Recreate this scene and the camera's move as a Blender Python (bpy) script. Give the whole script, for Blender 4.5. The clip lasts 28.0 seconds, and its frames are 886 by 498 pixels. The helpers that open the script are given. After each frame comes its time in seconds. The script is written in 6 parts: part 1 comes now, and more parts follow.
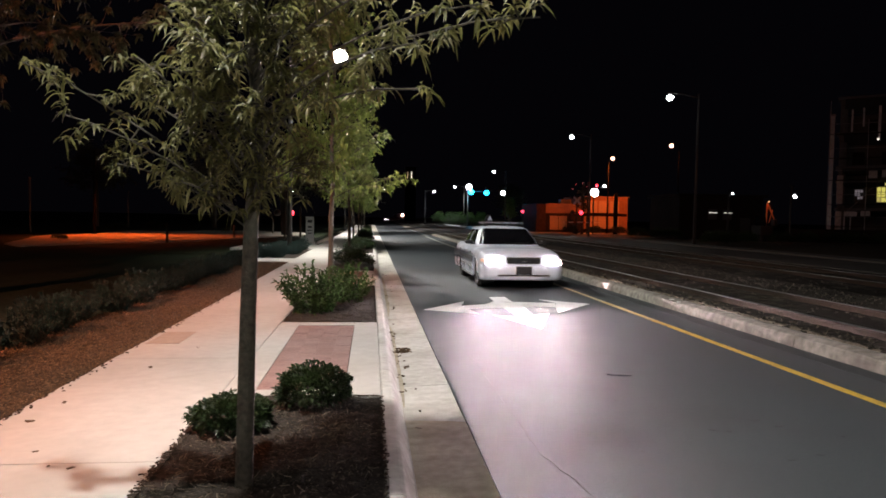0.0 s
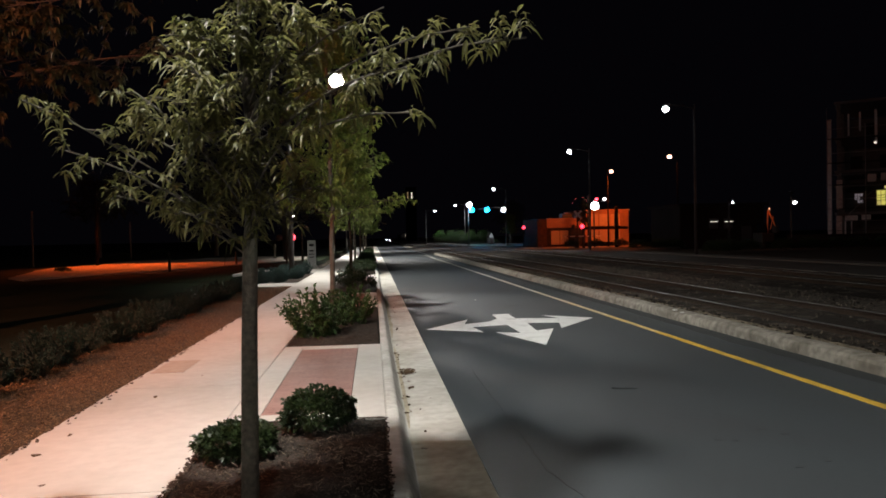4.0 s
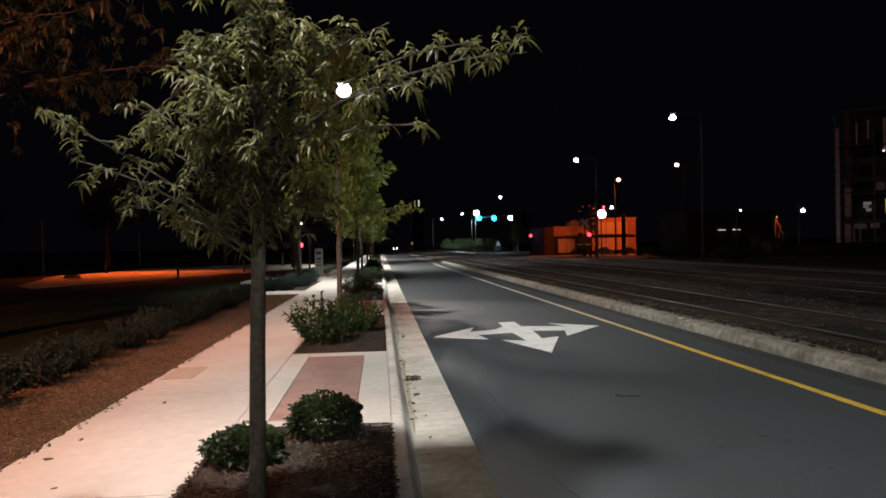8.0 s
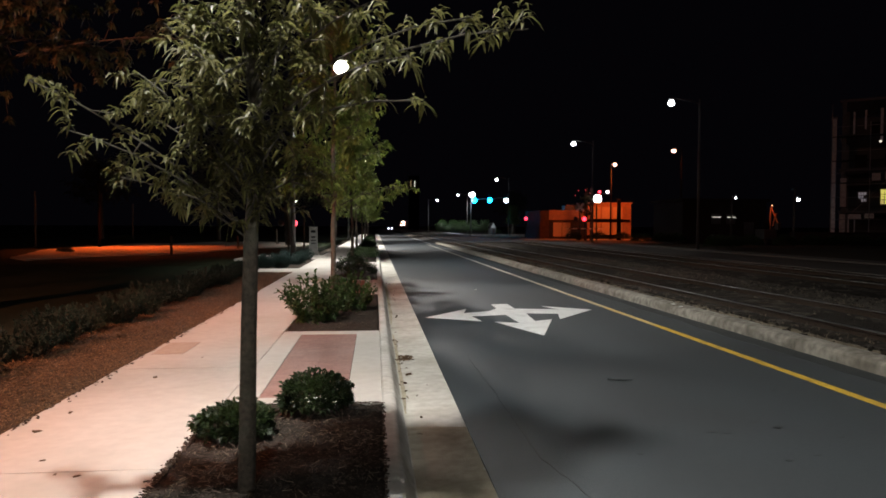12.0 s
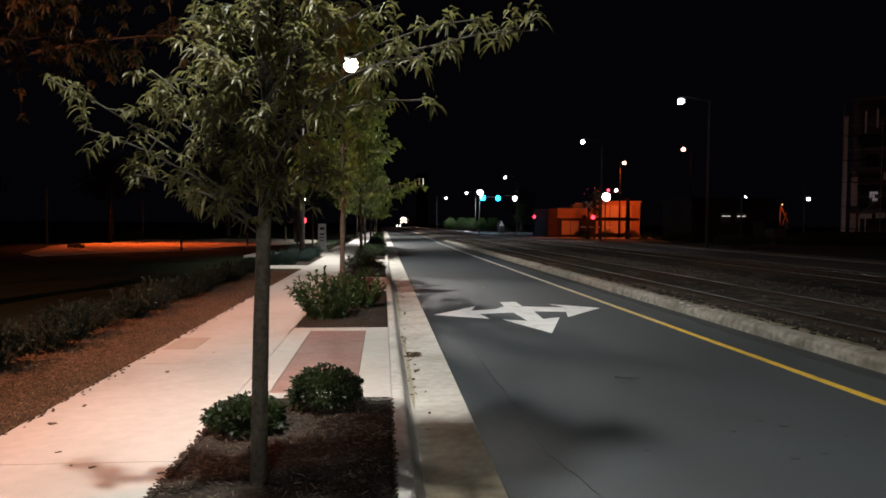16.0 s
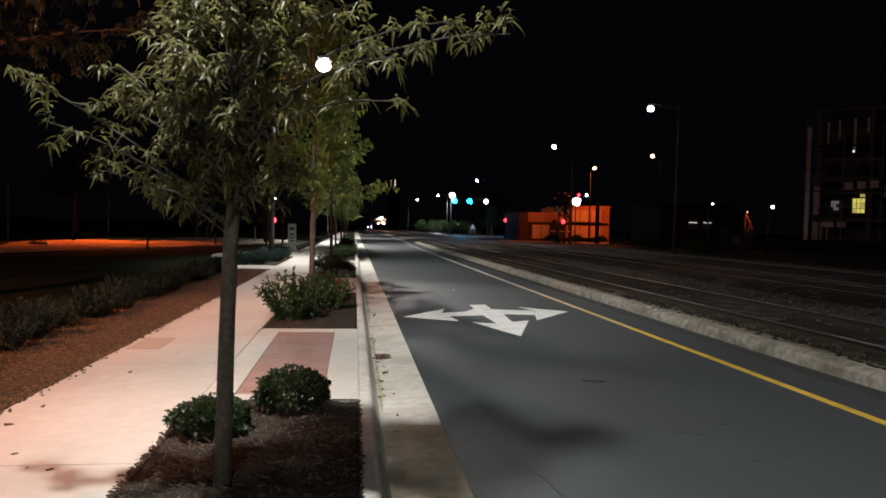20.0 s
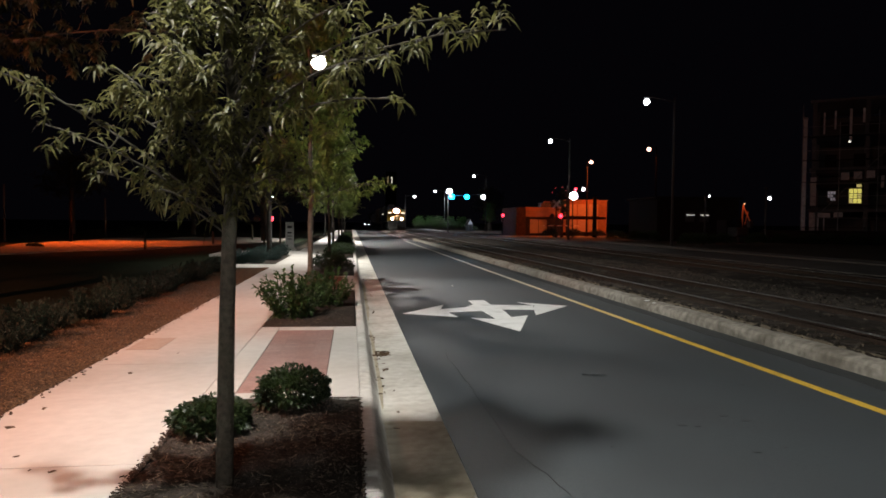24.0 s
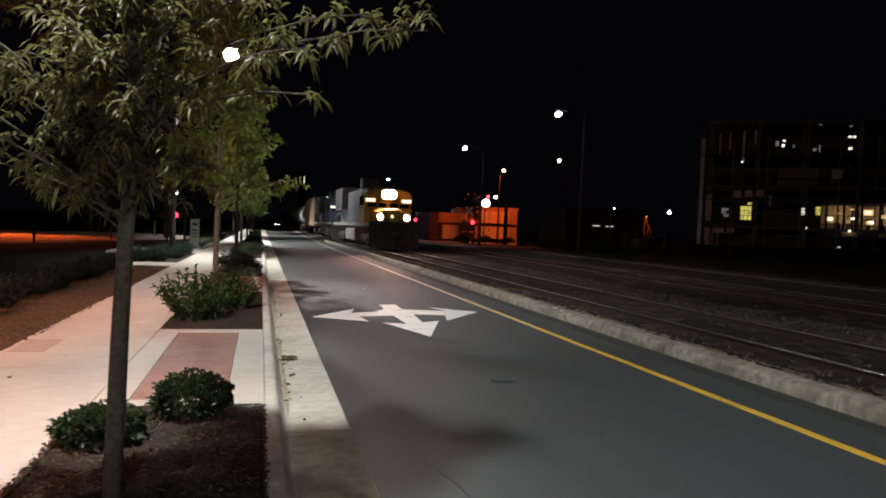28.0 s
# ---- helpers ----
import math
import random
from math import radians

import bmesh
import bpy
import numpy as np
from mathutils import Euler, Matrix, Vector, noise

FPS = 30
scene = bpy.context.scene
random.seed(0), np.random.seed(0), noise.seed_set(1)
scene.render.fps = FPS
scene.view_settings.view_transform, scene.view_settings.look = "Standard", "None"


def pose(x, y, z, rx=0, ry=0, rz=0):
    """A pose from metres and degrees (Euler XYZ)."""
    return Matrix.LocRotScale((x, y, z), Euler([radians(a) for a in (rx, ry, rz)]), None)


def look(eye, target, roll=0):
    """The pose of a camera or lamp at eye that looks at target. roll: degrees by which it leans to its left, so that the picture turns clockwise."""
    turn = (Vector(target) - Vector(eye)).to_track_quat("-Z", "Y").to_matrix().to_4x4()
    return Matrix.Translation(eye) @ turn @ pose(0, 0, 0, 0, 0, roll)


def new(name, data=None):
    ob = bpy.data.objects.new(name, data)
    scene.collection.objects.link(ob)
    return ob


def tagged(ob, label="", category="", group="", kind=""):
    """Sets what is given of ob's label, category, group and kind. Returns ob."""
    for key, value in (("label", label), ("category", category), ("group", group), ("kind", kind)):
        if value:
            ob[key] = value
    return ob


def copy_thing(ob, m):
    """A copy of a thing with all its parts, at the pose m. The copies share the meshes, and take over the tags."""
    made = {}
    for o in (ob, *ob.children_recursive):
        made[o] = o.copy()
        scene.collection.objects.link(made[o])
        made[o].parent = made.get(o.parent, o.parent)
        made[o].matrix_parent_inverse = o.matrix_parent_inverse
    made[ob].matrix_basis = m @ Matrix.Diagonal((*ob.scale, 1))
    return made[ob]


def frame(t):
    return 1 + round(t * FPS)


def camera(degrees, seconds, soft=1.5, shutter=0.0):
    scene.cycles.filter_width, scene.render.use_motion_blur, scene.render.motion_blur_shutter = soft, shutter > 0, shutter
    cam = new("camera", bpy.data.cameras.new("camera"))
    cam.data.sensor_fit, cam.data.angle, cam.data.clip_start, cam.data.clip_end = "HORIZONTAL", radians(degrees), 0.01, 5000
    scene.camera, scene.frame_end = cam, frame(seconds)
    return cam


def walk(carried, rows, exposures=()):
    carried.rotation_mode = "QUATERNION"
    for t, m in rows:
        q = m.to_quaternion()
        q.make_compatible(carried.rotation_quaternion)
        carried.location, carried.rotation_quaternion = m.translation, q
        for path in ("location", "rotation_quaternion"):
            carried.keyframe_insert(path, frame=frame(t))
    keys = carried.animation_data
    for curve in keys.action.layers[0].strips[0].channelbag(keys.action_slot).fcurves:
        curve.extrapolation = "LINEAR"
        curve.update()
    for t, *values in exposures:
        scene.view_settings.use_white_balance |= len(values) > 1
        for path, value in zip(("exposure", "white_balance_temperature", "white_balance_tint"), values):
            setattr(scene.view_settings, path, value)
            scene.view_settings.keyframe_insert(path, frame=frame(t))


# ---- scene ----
cam = camera(65.0, 28.0, soft=1.7, shutter=0.35)
# seconds, eye x, y, z, yaw to the left, pitch, lean
PATH = [
    (0, -0.025, 0.078, 1.622, -5.93, -2.56, 0.98), (0.5, -0.020, 0.082, 1.626, -5.55, -2.49, 0.41),
    (1, -0.016, 0.072, 1.624, -6.29, -2.09, 0.81), (1.5, -0.014, 0.057, 1.621, -7.55, -2.32, 1.47),
    (2, -0.008, 0.048, 1.624, -5.97, -1.67, -0.22), (2.5, -0.001, 0.039, 1.629, -6.15, -0.78, -0.59),
    (4.5, -0.001, 0.042, 1.626, -5.65, -1.28, -1.19), (5, -0.012, 0.062, 1.625, -5.90, -1.87, -0.53),
    (5.5, -0.004, 0.047, 1.624, -5.64, -2.18, -1.12), (6, 0.001, 0.023, 1.620, -7.11, -2.23, 0.18),
    (6.5, 0.014, -0.002, 1.627, -6.07, -1.10, -0.97), (7, 0.014, -0.029, 1.627, -6.27, -0.67, -0.63),
    (7.5, 0.012, -0.044, 1.632, -6.17, -0.37, -0.31), (8, 0.009, -0.045, 1.629, -5.16, -0.33, -1.08),
    (8.5, 0.017, -0.041, 1.630, -3.74, -1.35, -0.54), (9, 0.009, -0.014, 1.624, -4.54, -2.10, -0.17),
    (9.5, 0.011, -0.010, 1.626, -4.93, -2.13, 0.07), (10, 0.013, -0.027, 1.625, -5.43, -1.92, 0.19),
    (10.5, 0.007, -0.029, 1.623, -5.70, -2.23, 0.44), (11, 0.002, -0.011, 1.621, -5.56, -2.23, -0.01),
    (11.5, 0.009, -0.009, 1.619, -5.74, -1.84, -0.52), (12, 0.012, -0.004, 1.619, -5.58, -1.88, 0.18),
    (12.5, 0.005, 0.012, 1.613, -4.78, -2.54, 0.01), (14.5, 0.001, -0.033, 1.618, -4.08, -2.91, 0.29),
    (15, 0.004, -0.044, 1.623, -4.54, -2.50, 0.73), (15.5, 0.001, -0.048, 1.624, -4.95, -1.93, 0.52),
    (16, 0.000, -0.056, 1.619, -4.91, -2.07, 0.43), (16.5, 0.003, -0.054, 1.621, -5.32, -2.02, 0.31),
    (17, 0.009, -0.052, 1.624, -5.26, -2.11, 0.33), (17.5, 0.008, -0.052, 1.622, -6.29, -1.82, 0.52),
    (18, 0.005, -0.053, 1.620, -6.93, -1.71, 1.04), (18.5, 0.006, -0.056, 1.620, -8.41, -0.81, 1.96),
    (19, 0.005, -0.057, 1.621, -8.05, -1.38, 1.87), (19.5, 0.009, -0.056, 1.620, -7.85, -1.52, 1.78),
    (20, 0.007, -0.050, 1.617, -7.30, -1.85, 1.32), (20.5, 0.005, -0.053, 1.619, -6.03, -1.94, 0.76),
    (22.5, 0.001, -0.064, 1.620, -6.05, -1.98, 0.52), (23, 0.006, -0.054, 1.622, -7.12, -2.22, 0.56),
    (23.5, 0.006, -0.055, 1.621, -7.26, -2.10, 0.55), (24, 0.003, -0.053, 1.620, -7.48, -2.17, 0.49),
    (24.5, 0.004, -0.045, 1.618, -8.10, -2.30, 0.86), (25, 0.001, -0.042, 1.620, -8.63, -2.02, 1.26),
    (25.5, 0.000, -0.044, 1.617, -9.24, -1.95, 1.38), (26, 0.002, -0.021, 1.614, -9.98, -1.98, 1.61),
    (26.5, -0.001, -0.000, 1.614, -10.62, -2.33, 1.76), (27, -0.002, 0.019, 1.614, -11.77, -2.57, 1.05),
    (27.5, -0.001, 0.032, 1.622, -12.17, -2.50, 1.21), (28, 0.002, 0.037, 1.623, -14.72, -1.67, 2.40),
]


def eye_pose(x, y, z, yaw, pitch, lean):
    a, b = radians(yaw), radians(pitch)
    eye = Vector((x, y, z))
    return look(eye, eye + Vector((-math.sin(a) * math.cos(b), math.cos(a) * math.cos(b), math.sin(b))), lean)


walk(cam, [(t, eye_pose(*row)) for t, *row in PATH])

# ---- night sky ----
world = bpy.data.worlds.new("night")
scene.world = world
world.use_nodes = True
world.node_tree.nodes["Background"].inputs["Color"].default_value = (0.10, 0.085, 0.14, 1)
world.node_tree.nodes["Background"].inputs["Strength"].default_value = 0.010
scene.view_settings.exposure = 0.14

WHITE = (1.0, 0.97, 0.91)
COOL = (0.95, 0.98, 1.0)
SODIUM = (1.0, 0.34, 0.18)
DEEP_SODIUM = (1.0, 0.14, 0.02)


def spot(x, y, z, watts, colour, cone=150, blend=0.6, radius=0.12, aim=(0, 0, -1)):
    """A spot light; most shine from under a street lamp's head."""
    data = bpy.data.lights.new("spot_light", "SPOT")
    data.energy, data.color, data.spot_size, data.spot_blend = watts, colour, radians(cone), blend
    data.shadow_soft_size = radius
    ob = new("spot_light", data)
    ob.matrix_world = look((x, y, z), Vector((x, y, z)) + Vector(aim))
    return ob


# the row along the pavement, the row past the tracks, and the sodium lamps
spot(-1.60, 3.1, 7.60, 3600, WHITE, cone=120, blend=0.6, radius=0.12, aim=(1.1, 0.45, -1))
# extra beam from the same head, added to lift the lane around the arrow
spot(-1.58, 3.1, 7.60, 4600, WHITE, cone=50, blend=1.0, aim=(4.9, 11.4, -7.6))
# assumed lamp behind the eye, added to fill the shade
spot(-1.3, -24.0, 7.60, 22000, WHITE, cone=164, blend=0.3, radius=0.3)
# narrow beam added to light the near tree's crown from the front
spot(-1.25, -24.0, 7.60, 11000, WHITE, cone=10, blend=1.0, radius=0.3, aim=(0.30, 27.85, -4.9))
for x, y, watts, cone in ((-1.35, 28.0, 4300, 138), (-1.3, 57.0, 7500, 140), (-1.3, 86.0, 7500, 106), (-1.3, 115.0, 7500, 100)):
    spot(x, y, 7.60, watts, WHITE, cone=cone, blend=0.7, aim=(0.35, 0.0, -1))
for x, y, watts in ((20.5, 47.0, 220), (19.7, 68.0, 1800), (19.7, 112.0, 3000)):
    spot(x, y, 9.5, watts, COOL, cone=110, aim=(-0.9, 0, -1))
spot(-1.3, 28.0, 7.58, 7000, WHITE, cone=64, blend=0.8, aim=(3.2, -15.0, -4.2))
spot(17.2, 145.0, 7.8, 5000, COOL)
spot(16.05, 114.4, 6.9, 1200, COOL, cone=120, aim=(0.25, 0.3, -1))
spot(-9.5, 1.5, 8.2, 10800, SODIUM, cone=36, blend=1.0, aim=(5.45, 3.3, -8.2))
spot(-9.4, 1.7, 8.2, 9000, SODIUM, cone=29, blend=1.0, aim=(5.9, 8.2, -8.2))
spot(-9.4, 1.8, 8.2, 6500, (1.0, 0.30, 0.16), cone=100, blend=0.5, aim=(0.1, 1.0, 0.0))
spot(-16.6, 48.6, 5.1, 2700, DEEP_SODIUM, cone=128, blend=0.5, aim=(0.1, -0.25, -1))
spot(30.2, 84.0, 9.0, 2800, DEEP_SODIUM, cone=162, blend=0.5, aim=(-0.15, 0.2, -1))
spot(33.1, 74.5, 9.8, 150, DEEP_SODIUM)

# ---- materials ----
def surface(name, dark, light, scale=6.0, rough=0.8, bump=0.0, bump_scale=60.0, metal=0.0, stain=None, stain_scale=0.7,
            stain_amount=0.5, place="world", island=0.0, detail=6.0, spec=0.5):
    """Two tones by noise, wide stains over them, and a fine relief."""
    m = bpy.data.materials.new(name)
    m.use_nodes = True
    nt = m.node_tree
    n, l = nt.nodes, nt.links
    bsdf = n["Principled BSDF"]
    if place == "world":
        co = n.new("ShaderNodeNewGeometry").outputs["Position"]
    else:
        co = n.new("ShaderNodeTexCoord").outputs["Object"]
    tex = n.new("ShaderNodeTexNoise")
    tex.inputs["Scale"].default_value, tex.inputs["Detail"].default_value = scale, detail
    l.new(co, tex.inputs["Vector"])
    ramp = n.new("ShaderNodeValToRGB")
    ramp.color_ramp.elements[0].position, ramp.color_ramp.elements[1].position = 0.32, 0.68
    ramp.color_ramp.elements[0].color, ramp.color_ramp.elements[1].color = (*dark, 1), (*light, 1)
    l.new(tex.outputs["Fac"], ramp.inputs["Fac"])
    colour = ramp.outputs["Color"]
    if stain:
        wide = n.new("ShaderNodeTexNoise")
        wide.inputs["Scale"].default_value, wide.inputs["Detail"].default_value = stain_scale, 5.0
        l.new(co, wide.inputs["Vector"])
        soft = n.new("ShaderNodeMapRange")
        soft.inputs[1].default_value, soft.inputs[2].default_value, soft.inputs[4].default_value = 0.48, 0.72, stain_amount
        l.new(wide.outputs["Fac"], soft.inputs[0])
        mix = n.new("ShaderNodeMix")
        mix.data_type = "RGBA"
        l.new(soft.outputs[0], mix.inputs[0])
        l.new(colour, mix.inputs[6])
        mix.inputs[7].default_value = (*stain, 1)
        colour = mix.outputs[2]
    if island:
        if island > 0:
            rnd = n.new("ShaderNodeNewGeometry").outputs["Random Per Island"]
        else:
            rnd = n.new("ShaderNodeObjectInfo").outputs["Random"]
        span = n.new("ShaderNodeMapRange")
        span.inputs[3].default_value, span.inputs[4].default_value = 1 - abs(island), 1 + abs(island)
        l.new(rnd, span.inputs[0])
        hue = n.new("ShaderNodeHueSaturation")
        l.new(span.outputs[0], hue.inputs["Value"])
        l.new(colour, hue.inputs["Color"])
        colour = hue.outputs["Color"]
    l.new(colour, bsdf.inputs["Base Color"])
    bsdf.inputs["Roughness"].default_value, bsdf.inputs["Metallic"].default_value = rough, metal
    bsdf.inputs["Specular IOR Level"].default_value = spec
    if bump:
        fine = n.new("ShaderNodeTexNoise")
        fine.inputs["Scale"].default_value, fine.inputs["Detail"].default_value = bump_scale, 5.0
        l.new(co, fine.inputs["Vector"])
        up = n.new("ShaderNodeBump")
        up.inputs["Strength"].default_value, up.inputs["Distance"].default_value = bump, 0.02
        l.new(fine.outputs["Fac"], up.inputs["Height"])
        l.new(up.outputs["Normal"], bsdf.inputs["Normal"])
    return m


def glow(name, colour, strength):
    m = bpy.data.materials.new(name)
    m.use_nodes = True
    b = m.node_tree.nodes["Principled BSDF"]
    b.inputs["Base Color"].default_value = (0.6, 0.6, 0.6, 1)
    b.inputs["Emission Color"].default_value = (*colour, 1)
    b.inputs["Emission Strength"].default_value = strength
    return m


def leafy(name, dark, light, scale=3.0, through_light=0.5, rough=0.45, spec=0.5):
    """A leaf: part of the light passes through it."""
    m = surface(name, dark, light, scale=scale, rough=rough, island=0.35, spec=spec)
    n, l = m.node_tree.nodes, m.node_tree.links
    b = n["Principled BSDF"]
    back = n.new("ShaderNodeBsdfTranslucent")
    l.new(b.inputs["Base Color"].links[0].from_socket, back.inputs["Color"])
    mix = n.new("ShaderNodeMixShader")
    mix.inputs[0].default_value = through_light
    l.new(b.outputs[0], mix.inputs[1])
    l.new(back.outputs[0], mix.inputs[2])
    l.new(mix.outputs[0], n["Material Output"].inputs["Surface"])
    return m


ASPHALT = surface("asphalt", (0.028, 0.034, 0.039), (0.051, 0.060, 0.066), 55, 0.62, 0.28, 240, stain=(0.028, 0.028, 0.031), stain_scale=0.55, stain_amount=0.55)
OLD_ASPHALT = surface("worn asphalt", (0.06, 0.056, 0.052), (0.11, 0.102, 0.095), 30, 0.8, 0.3, 150, stain=(0.028, 0.026, 0.024), stain_scale=0.3, spec=0.12)
CONCRETE = surface("pavement concrete", (0.45, 0.43, 0.40), (0.50, 0.48, 0.445), 9, 0.88, 0.05, 220, stain=(0.36, 0.33, 0.28), stain_scale=0.9, stain_amount=0.45, island=-0.035)
KERB = surface("kerb concrete", (0.46, 0.45, 0.42), (0.62, 0.605, 0.57), 14, 0.9, 0.35, 110, stain=(0.26, 0.23, 0.18), stain_scale=1.9, stain_amount=0.6, island=-0.05)
OLD_KERB = surface("weathered kerb concrete", (0.14, 0.128, 0.105), (0.32, 0.296, 0.25), 9, 0.92, 0.5, 70, stain=(0.09, 0.075, 0.055), stain_scale=1.3, stain_amount=0.8, island=-0.08)
GUTTER = surface("gutter concrete", (0.46, 0.445, 0.40), (0.60, 0.585, 0.54), 10, 0.9, 0.3, 110, stain=(0.24, 0.20, 0.14), stain_scale=1.4, stain_amount=0.6, island=-0.05)
BRICK = surface("red paver", (0.24, 0.135, 0.115), (0.31, 0.185, 0.16), 26, 0.88, 0.2, 120, stain=(0.33, 0.22, 0.195), stain_scale=1.5, stain_amount=0.5, island=-0.07)
SOIL = surface("mulch bed", (0.020, 0.016, 0.013), (0.055, 0.043, 0.036), 20, 0.95, 0.6, 70, stain=(0.025, 0.017, 0.012), stain_scale=1.2, spec=0.12)
CHIP = surface("bark chip", (0.030, 0.023, 0.019), (0.10, 0.076, 0.060), 30, 0.9, 0.2, 80, island=0.45, spec=0.12)
# warmer, paler copies of the bark above: sodium light put in the colour
RED_CHIP = surface("reddish bark chip", (0.085, 0.060, 0.037), (0.23, 0.165, 0.10), 30, 0.9, 0.2, 80, island=0.4, spec=0.12)
RED_SOIL = surface("reddish mulch ground", (0.045, 0.032, 0.020), (0.12, 0.086, 0.054), 22, 0.95, 0.6, 70, stain=(0.04, 0.026, 0.017), stain_scale=1.6, spec=0.12)
SILT = surface("brown gutter silt", (0.34, 0.295, 0.215), (0.48, 0.425, 0.32), 11, 0.95, 0.4, 90, stain=(0.10, 0.08, 0.05), stain_scale=2.2)
DRY_CHIP = surface("dry straw", (0.055, 0.043, 0.032), (0.16, 0.125, 0.09), 30, 0.9, island=0.4)
EARTH = surface("dark earth", (0.030, 0.024, 0.018), (0.060, 0.048, 0.036), 5, 0.95, 0.5, 40, stain=(0.02, 0.018, 0.012), stain_scale=0.3, spec=0.12)
# near black: the lawn's lack of light is put in the colour
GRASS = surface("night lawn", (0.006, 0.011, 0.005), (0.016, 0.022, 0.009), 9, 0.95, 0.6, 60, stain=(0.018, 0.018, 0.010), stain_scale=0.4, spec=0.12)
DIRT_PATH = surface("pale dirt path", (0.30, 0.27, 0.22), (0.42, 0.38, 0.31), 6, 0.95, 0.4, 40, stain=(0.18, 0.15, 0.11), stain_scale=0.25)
BALLAST = surface("ballast", (0.038, 0.032, 0.027), (0.095, 0.082, 0.069), 14, 0.95, 0.9, 40, stain=(0.018, 0.014, 0.012), stain_scale=1.1, stain_amount=0.9, spec=0.12)
STONE = surface("ballast stone", (0.03, 0.025, 0.02), (0.10, 0.085, 0.07), 12, 0.95, 0.3, 90, island=0.7, spec=0.12)
SLEEPER = surface("creosoted sleeper", (0.020, 0.016, 0.012), (0.055, 0.043, 0.033), 16, 0.9, 0.5, 60, island=-0.3, spec=0.12)
RAIL_RUST = surface("rusty rail", (0.022, 0.014, 0.010), (0.05, 0.032, 0.022), 25, 0.7, 0.2, 90, metal=0.4, spec=0.12)
RAIL_SHINE = surface("polished railhead", (0.36, 0.36, 0.37), (0.58, 0.58, 0.58), 3, 0.33, 0.03, 40, metal=0.93)
YELLOW = surface("yellow road paint", (0.55, 0.34, 0.03), (0.70, 0.46, 0.06), 40, 0.6, 0.25, 200, stain=(0.22, 0.15, 0.03), stain_scale=5, stain_amount=0.5)
# pale version of the yellow line: lamp glare put in the colour
PALE_LINE = surface("yellow line paint paled by glare", (0.58, 0.56, 0.46), (0.74, 0.72, 0.62), 40, 0.6, 0.25, 200, stain=(0.25, 0.23, 0.18), stain_scale=5, stain_amount=0.5)
WHITE_PAINT = surface("white road paint", (0.76, 0.77, 0.76), (0.86, 0.87, 0.86), 40, 0.5, 0.25, 200, stain=(0.45, 0.45, 0.43), stain_scale=4, stain_amount=0.5)
LANE_EDGE_DARK = surface("darker lane edge", (0.022, 0.026, 0.027), (0.041, 0.046, 0.047), 40, 0.7, 0.3, 200, stain=(0.045, 0.045, 0.04), stain_scale=1.1, stain_amount=0.4, spec=0.3)
SANDY = surface("sandy kerb dirt", (0.075, 0.062, 0.045), (0.17, 0.145, 0.105), 12, 0.95, 0.8, 60, stain=(0.035, 0.028, 0.02), stain_scale=2.6, stain_amount=0.8, spec=0.12)
OILY_DIRT = surface("oily track dirt", (0.010, 0.008, 0.006), (0.026, 0.021, 0.017), 14, 0.9, 0.8, 50, stain=(0.045, 0.037, 0.03), stain_scale=1.6, stain_amount=0.5, spec=0.12)
OIL = surface("oily asphalt", (0.009, 0.009, 0.010), (0.016, 0.016, 0.017), 30, 0.55, 0.3, 100)
DIRT_EDGE = surface("dirty kerb edge", (0.06, 0.055, 0.048), (0.10, 0.092, 0.08), 8, 0.92, 0.4, 60, stain=(0.04, 0.035, 0.03), stain_scale=1.0)
BARK = surface("young bark", (0.042, 0.034, 0.026), (0.095, 0.080, 0.062), 30, 0.9, 0.7, 60, place="object", stain=(0.10, 0.11, 0.08), stain_scale=6)
LEAF = leafy("oak leaf", (0.066, 0.068, 0.023), (0.150, 0.142, 0.056), through_light=0.55, rough=0.42, spec=0.3)
LEAF_BACK = leafy("street tree leaf", (0.075, 0.115, 0.024), (0.17, 0.215, 0.05))
LEAF_DARK = leafy("dark crown leaf", (0.045, 0.045, 0.022), (0.09, 0.08, 0.036))
LIMB_BARK = surface("dark twig bark", (0.03, 0.027, 0.020), (0.065, 0.056, 0.042), 30, 0.9, 0.5, 60, place="object")
SHRUB = leafy("shrub leaf", (0.024, 0.058, 0.015), (0.062, 0.112, 0.03))
HEDGE = leafy("hedge leaf", (0.004, 0.024, 0.021), (0.012, 0.050, 0.040), rough=0.65, through_light=0.12)
BOX_LEAF = leafy("clipped shrub leaf", (0.012, 0.025, 0.010), (0.034, 0.054, 0.018))
STEEL = surface("galvanised pole", (0.05, 0.05, 0.052), (0.09, 0.09, 0.09), 8, 0.55, 0.05, 40, metal=0.3)
BLACK_POLE = surface("black painted pole", (0.003, 0.003, 0.003), (0.006, 0.006, 0.006), 10, 0.9, spec=0.1)
PALE_POLE = surface("weathered galvanised pole", (0.03, 0.03, 0.032), (0.06, 0.06, 0.06), 8, 0.5, 0.05, 40, metal=0.2)
DARK_STEEL = surface("dark painted steel", (0.012, 0.012, 0.013), (0.024, 0.024, 0.025), 10, 0.6, 0.05, 40)
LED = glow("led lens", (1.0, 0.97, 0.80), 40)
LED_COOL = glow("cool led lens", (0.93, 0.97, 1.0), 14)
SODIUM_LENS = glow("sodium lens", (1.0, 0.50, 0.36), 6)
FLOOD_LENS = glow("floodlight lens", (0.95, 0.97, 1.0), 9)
GREEN_LENS = glow("green signal lens", (0.0016, 0.40, 1.0), 75)
RED_LENS = glow("red signal lens", (1.0, 0.03, 0.06), 5)
WINDOW_WARM = glow("lit window", (0.90, 0.80, 0.16), 0.6)
WINDOW_WHITE = glow("work light glow", (1.0, 0.88, 0.65), 2.2)
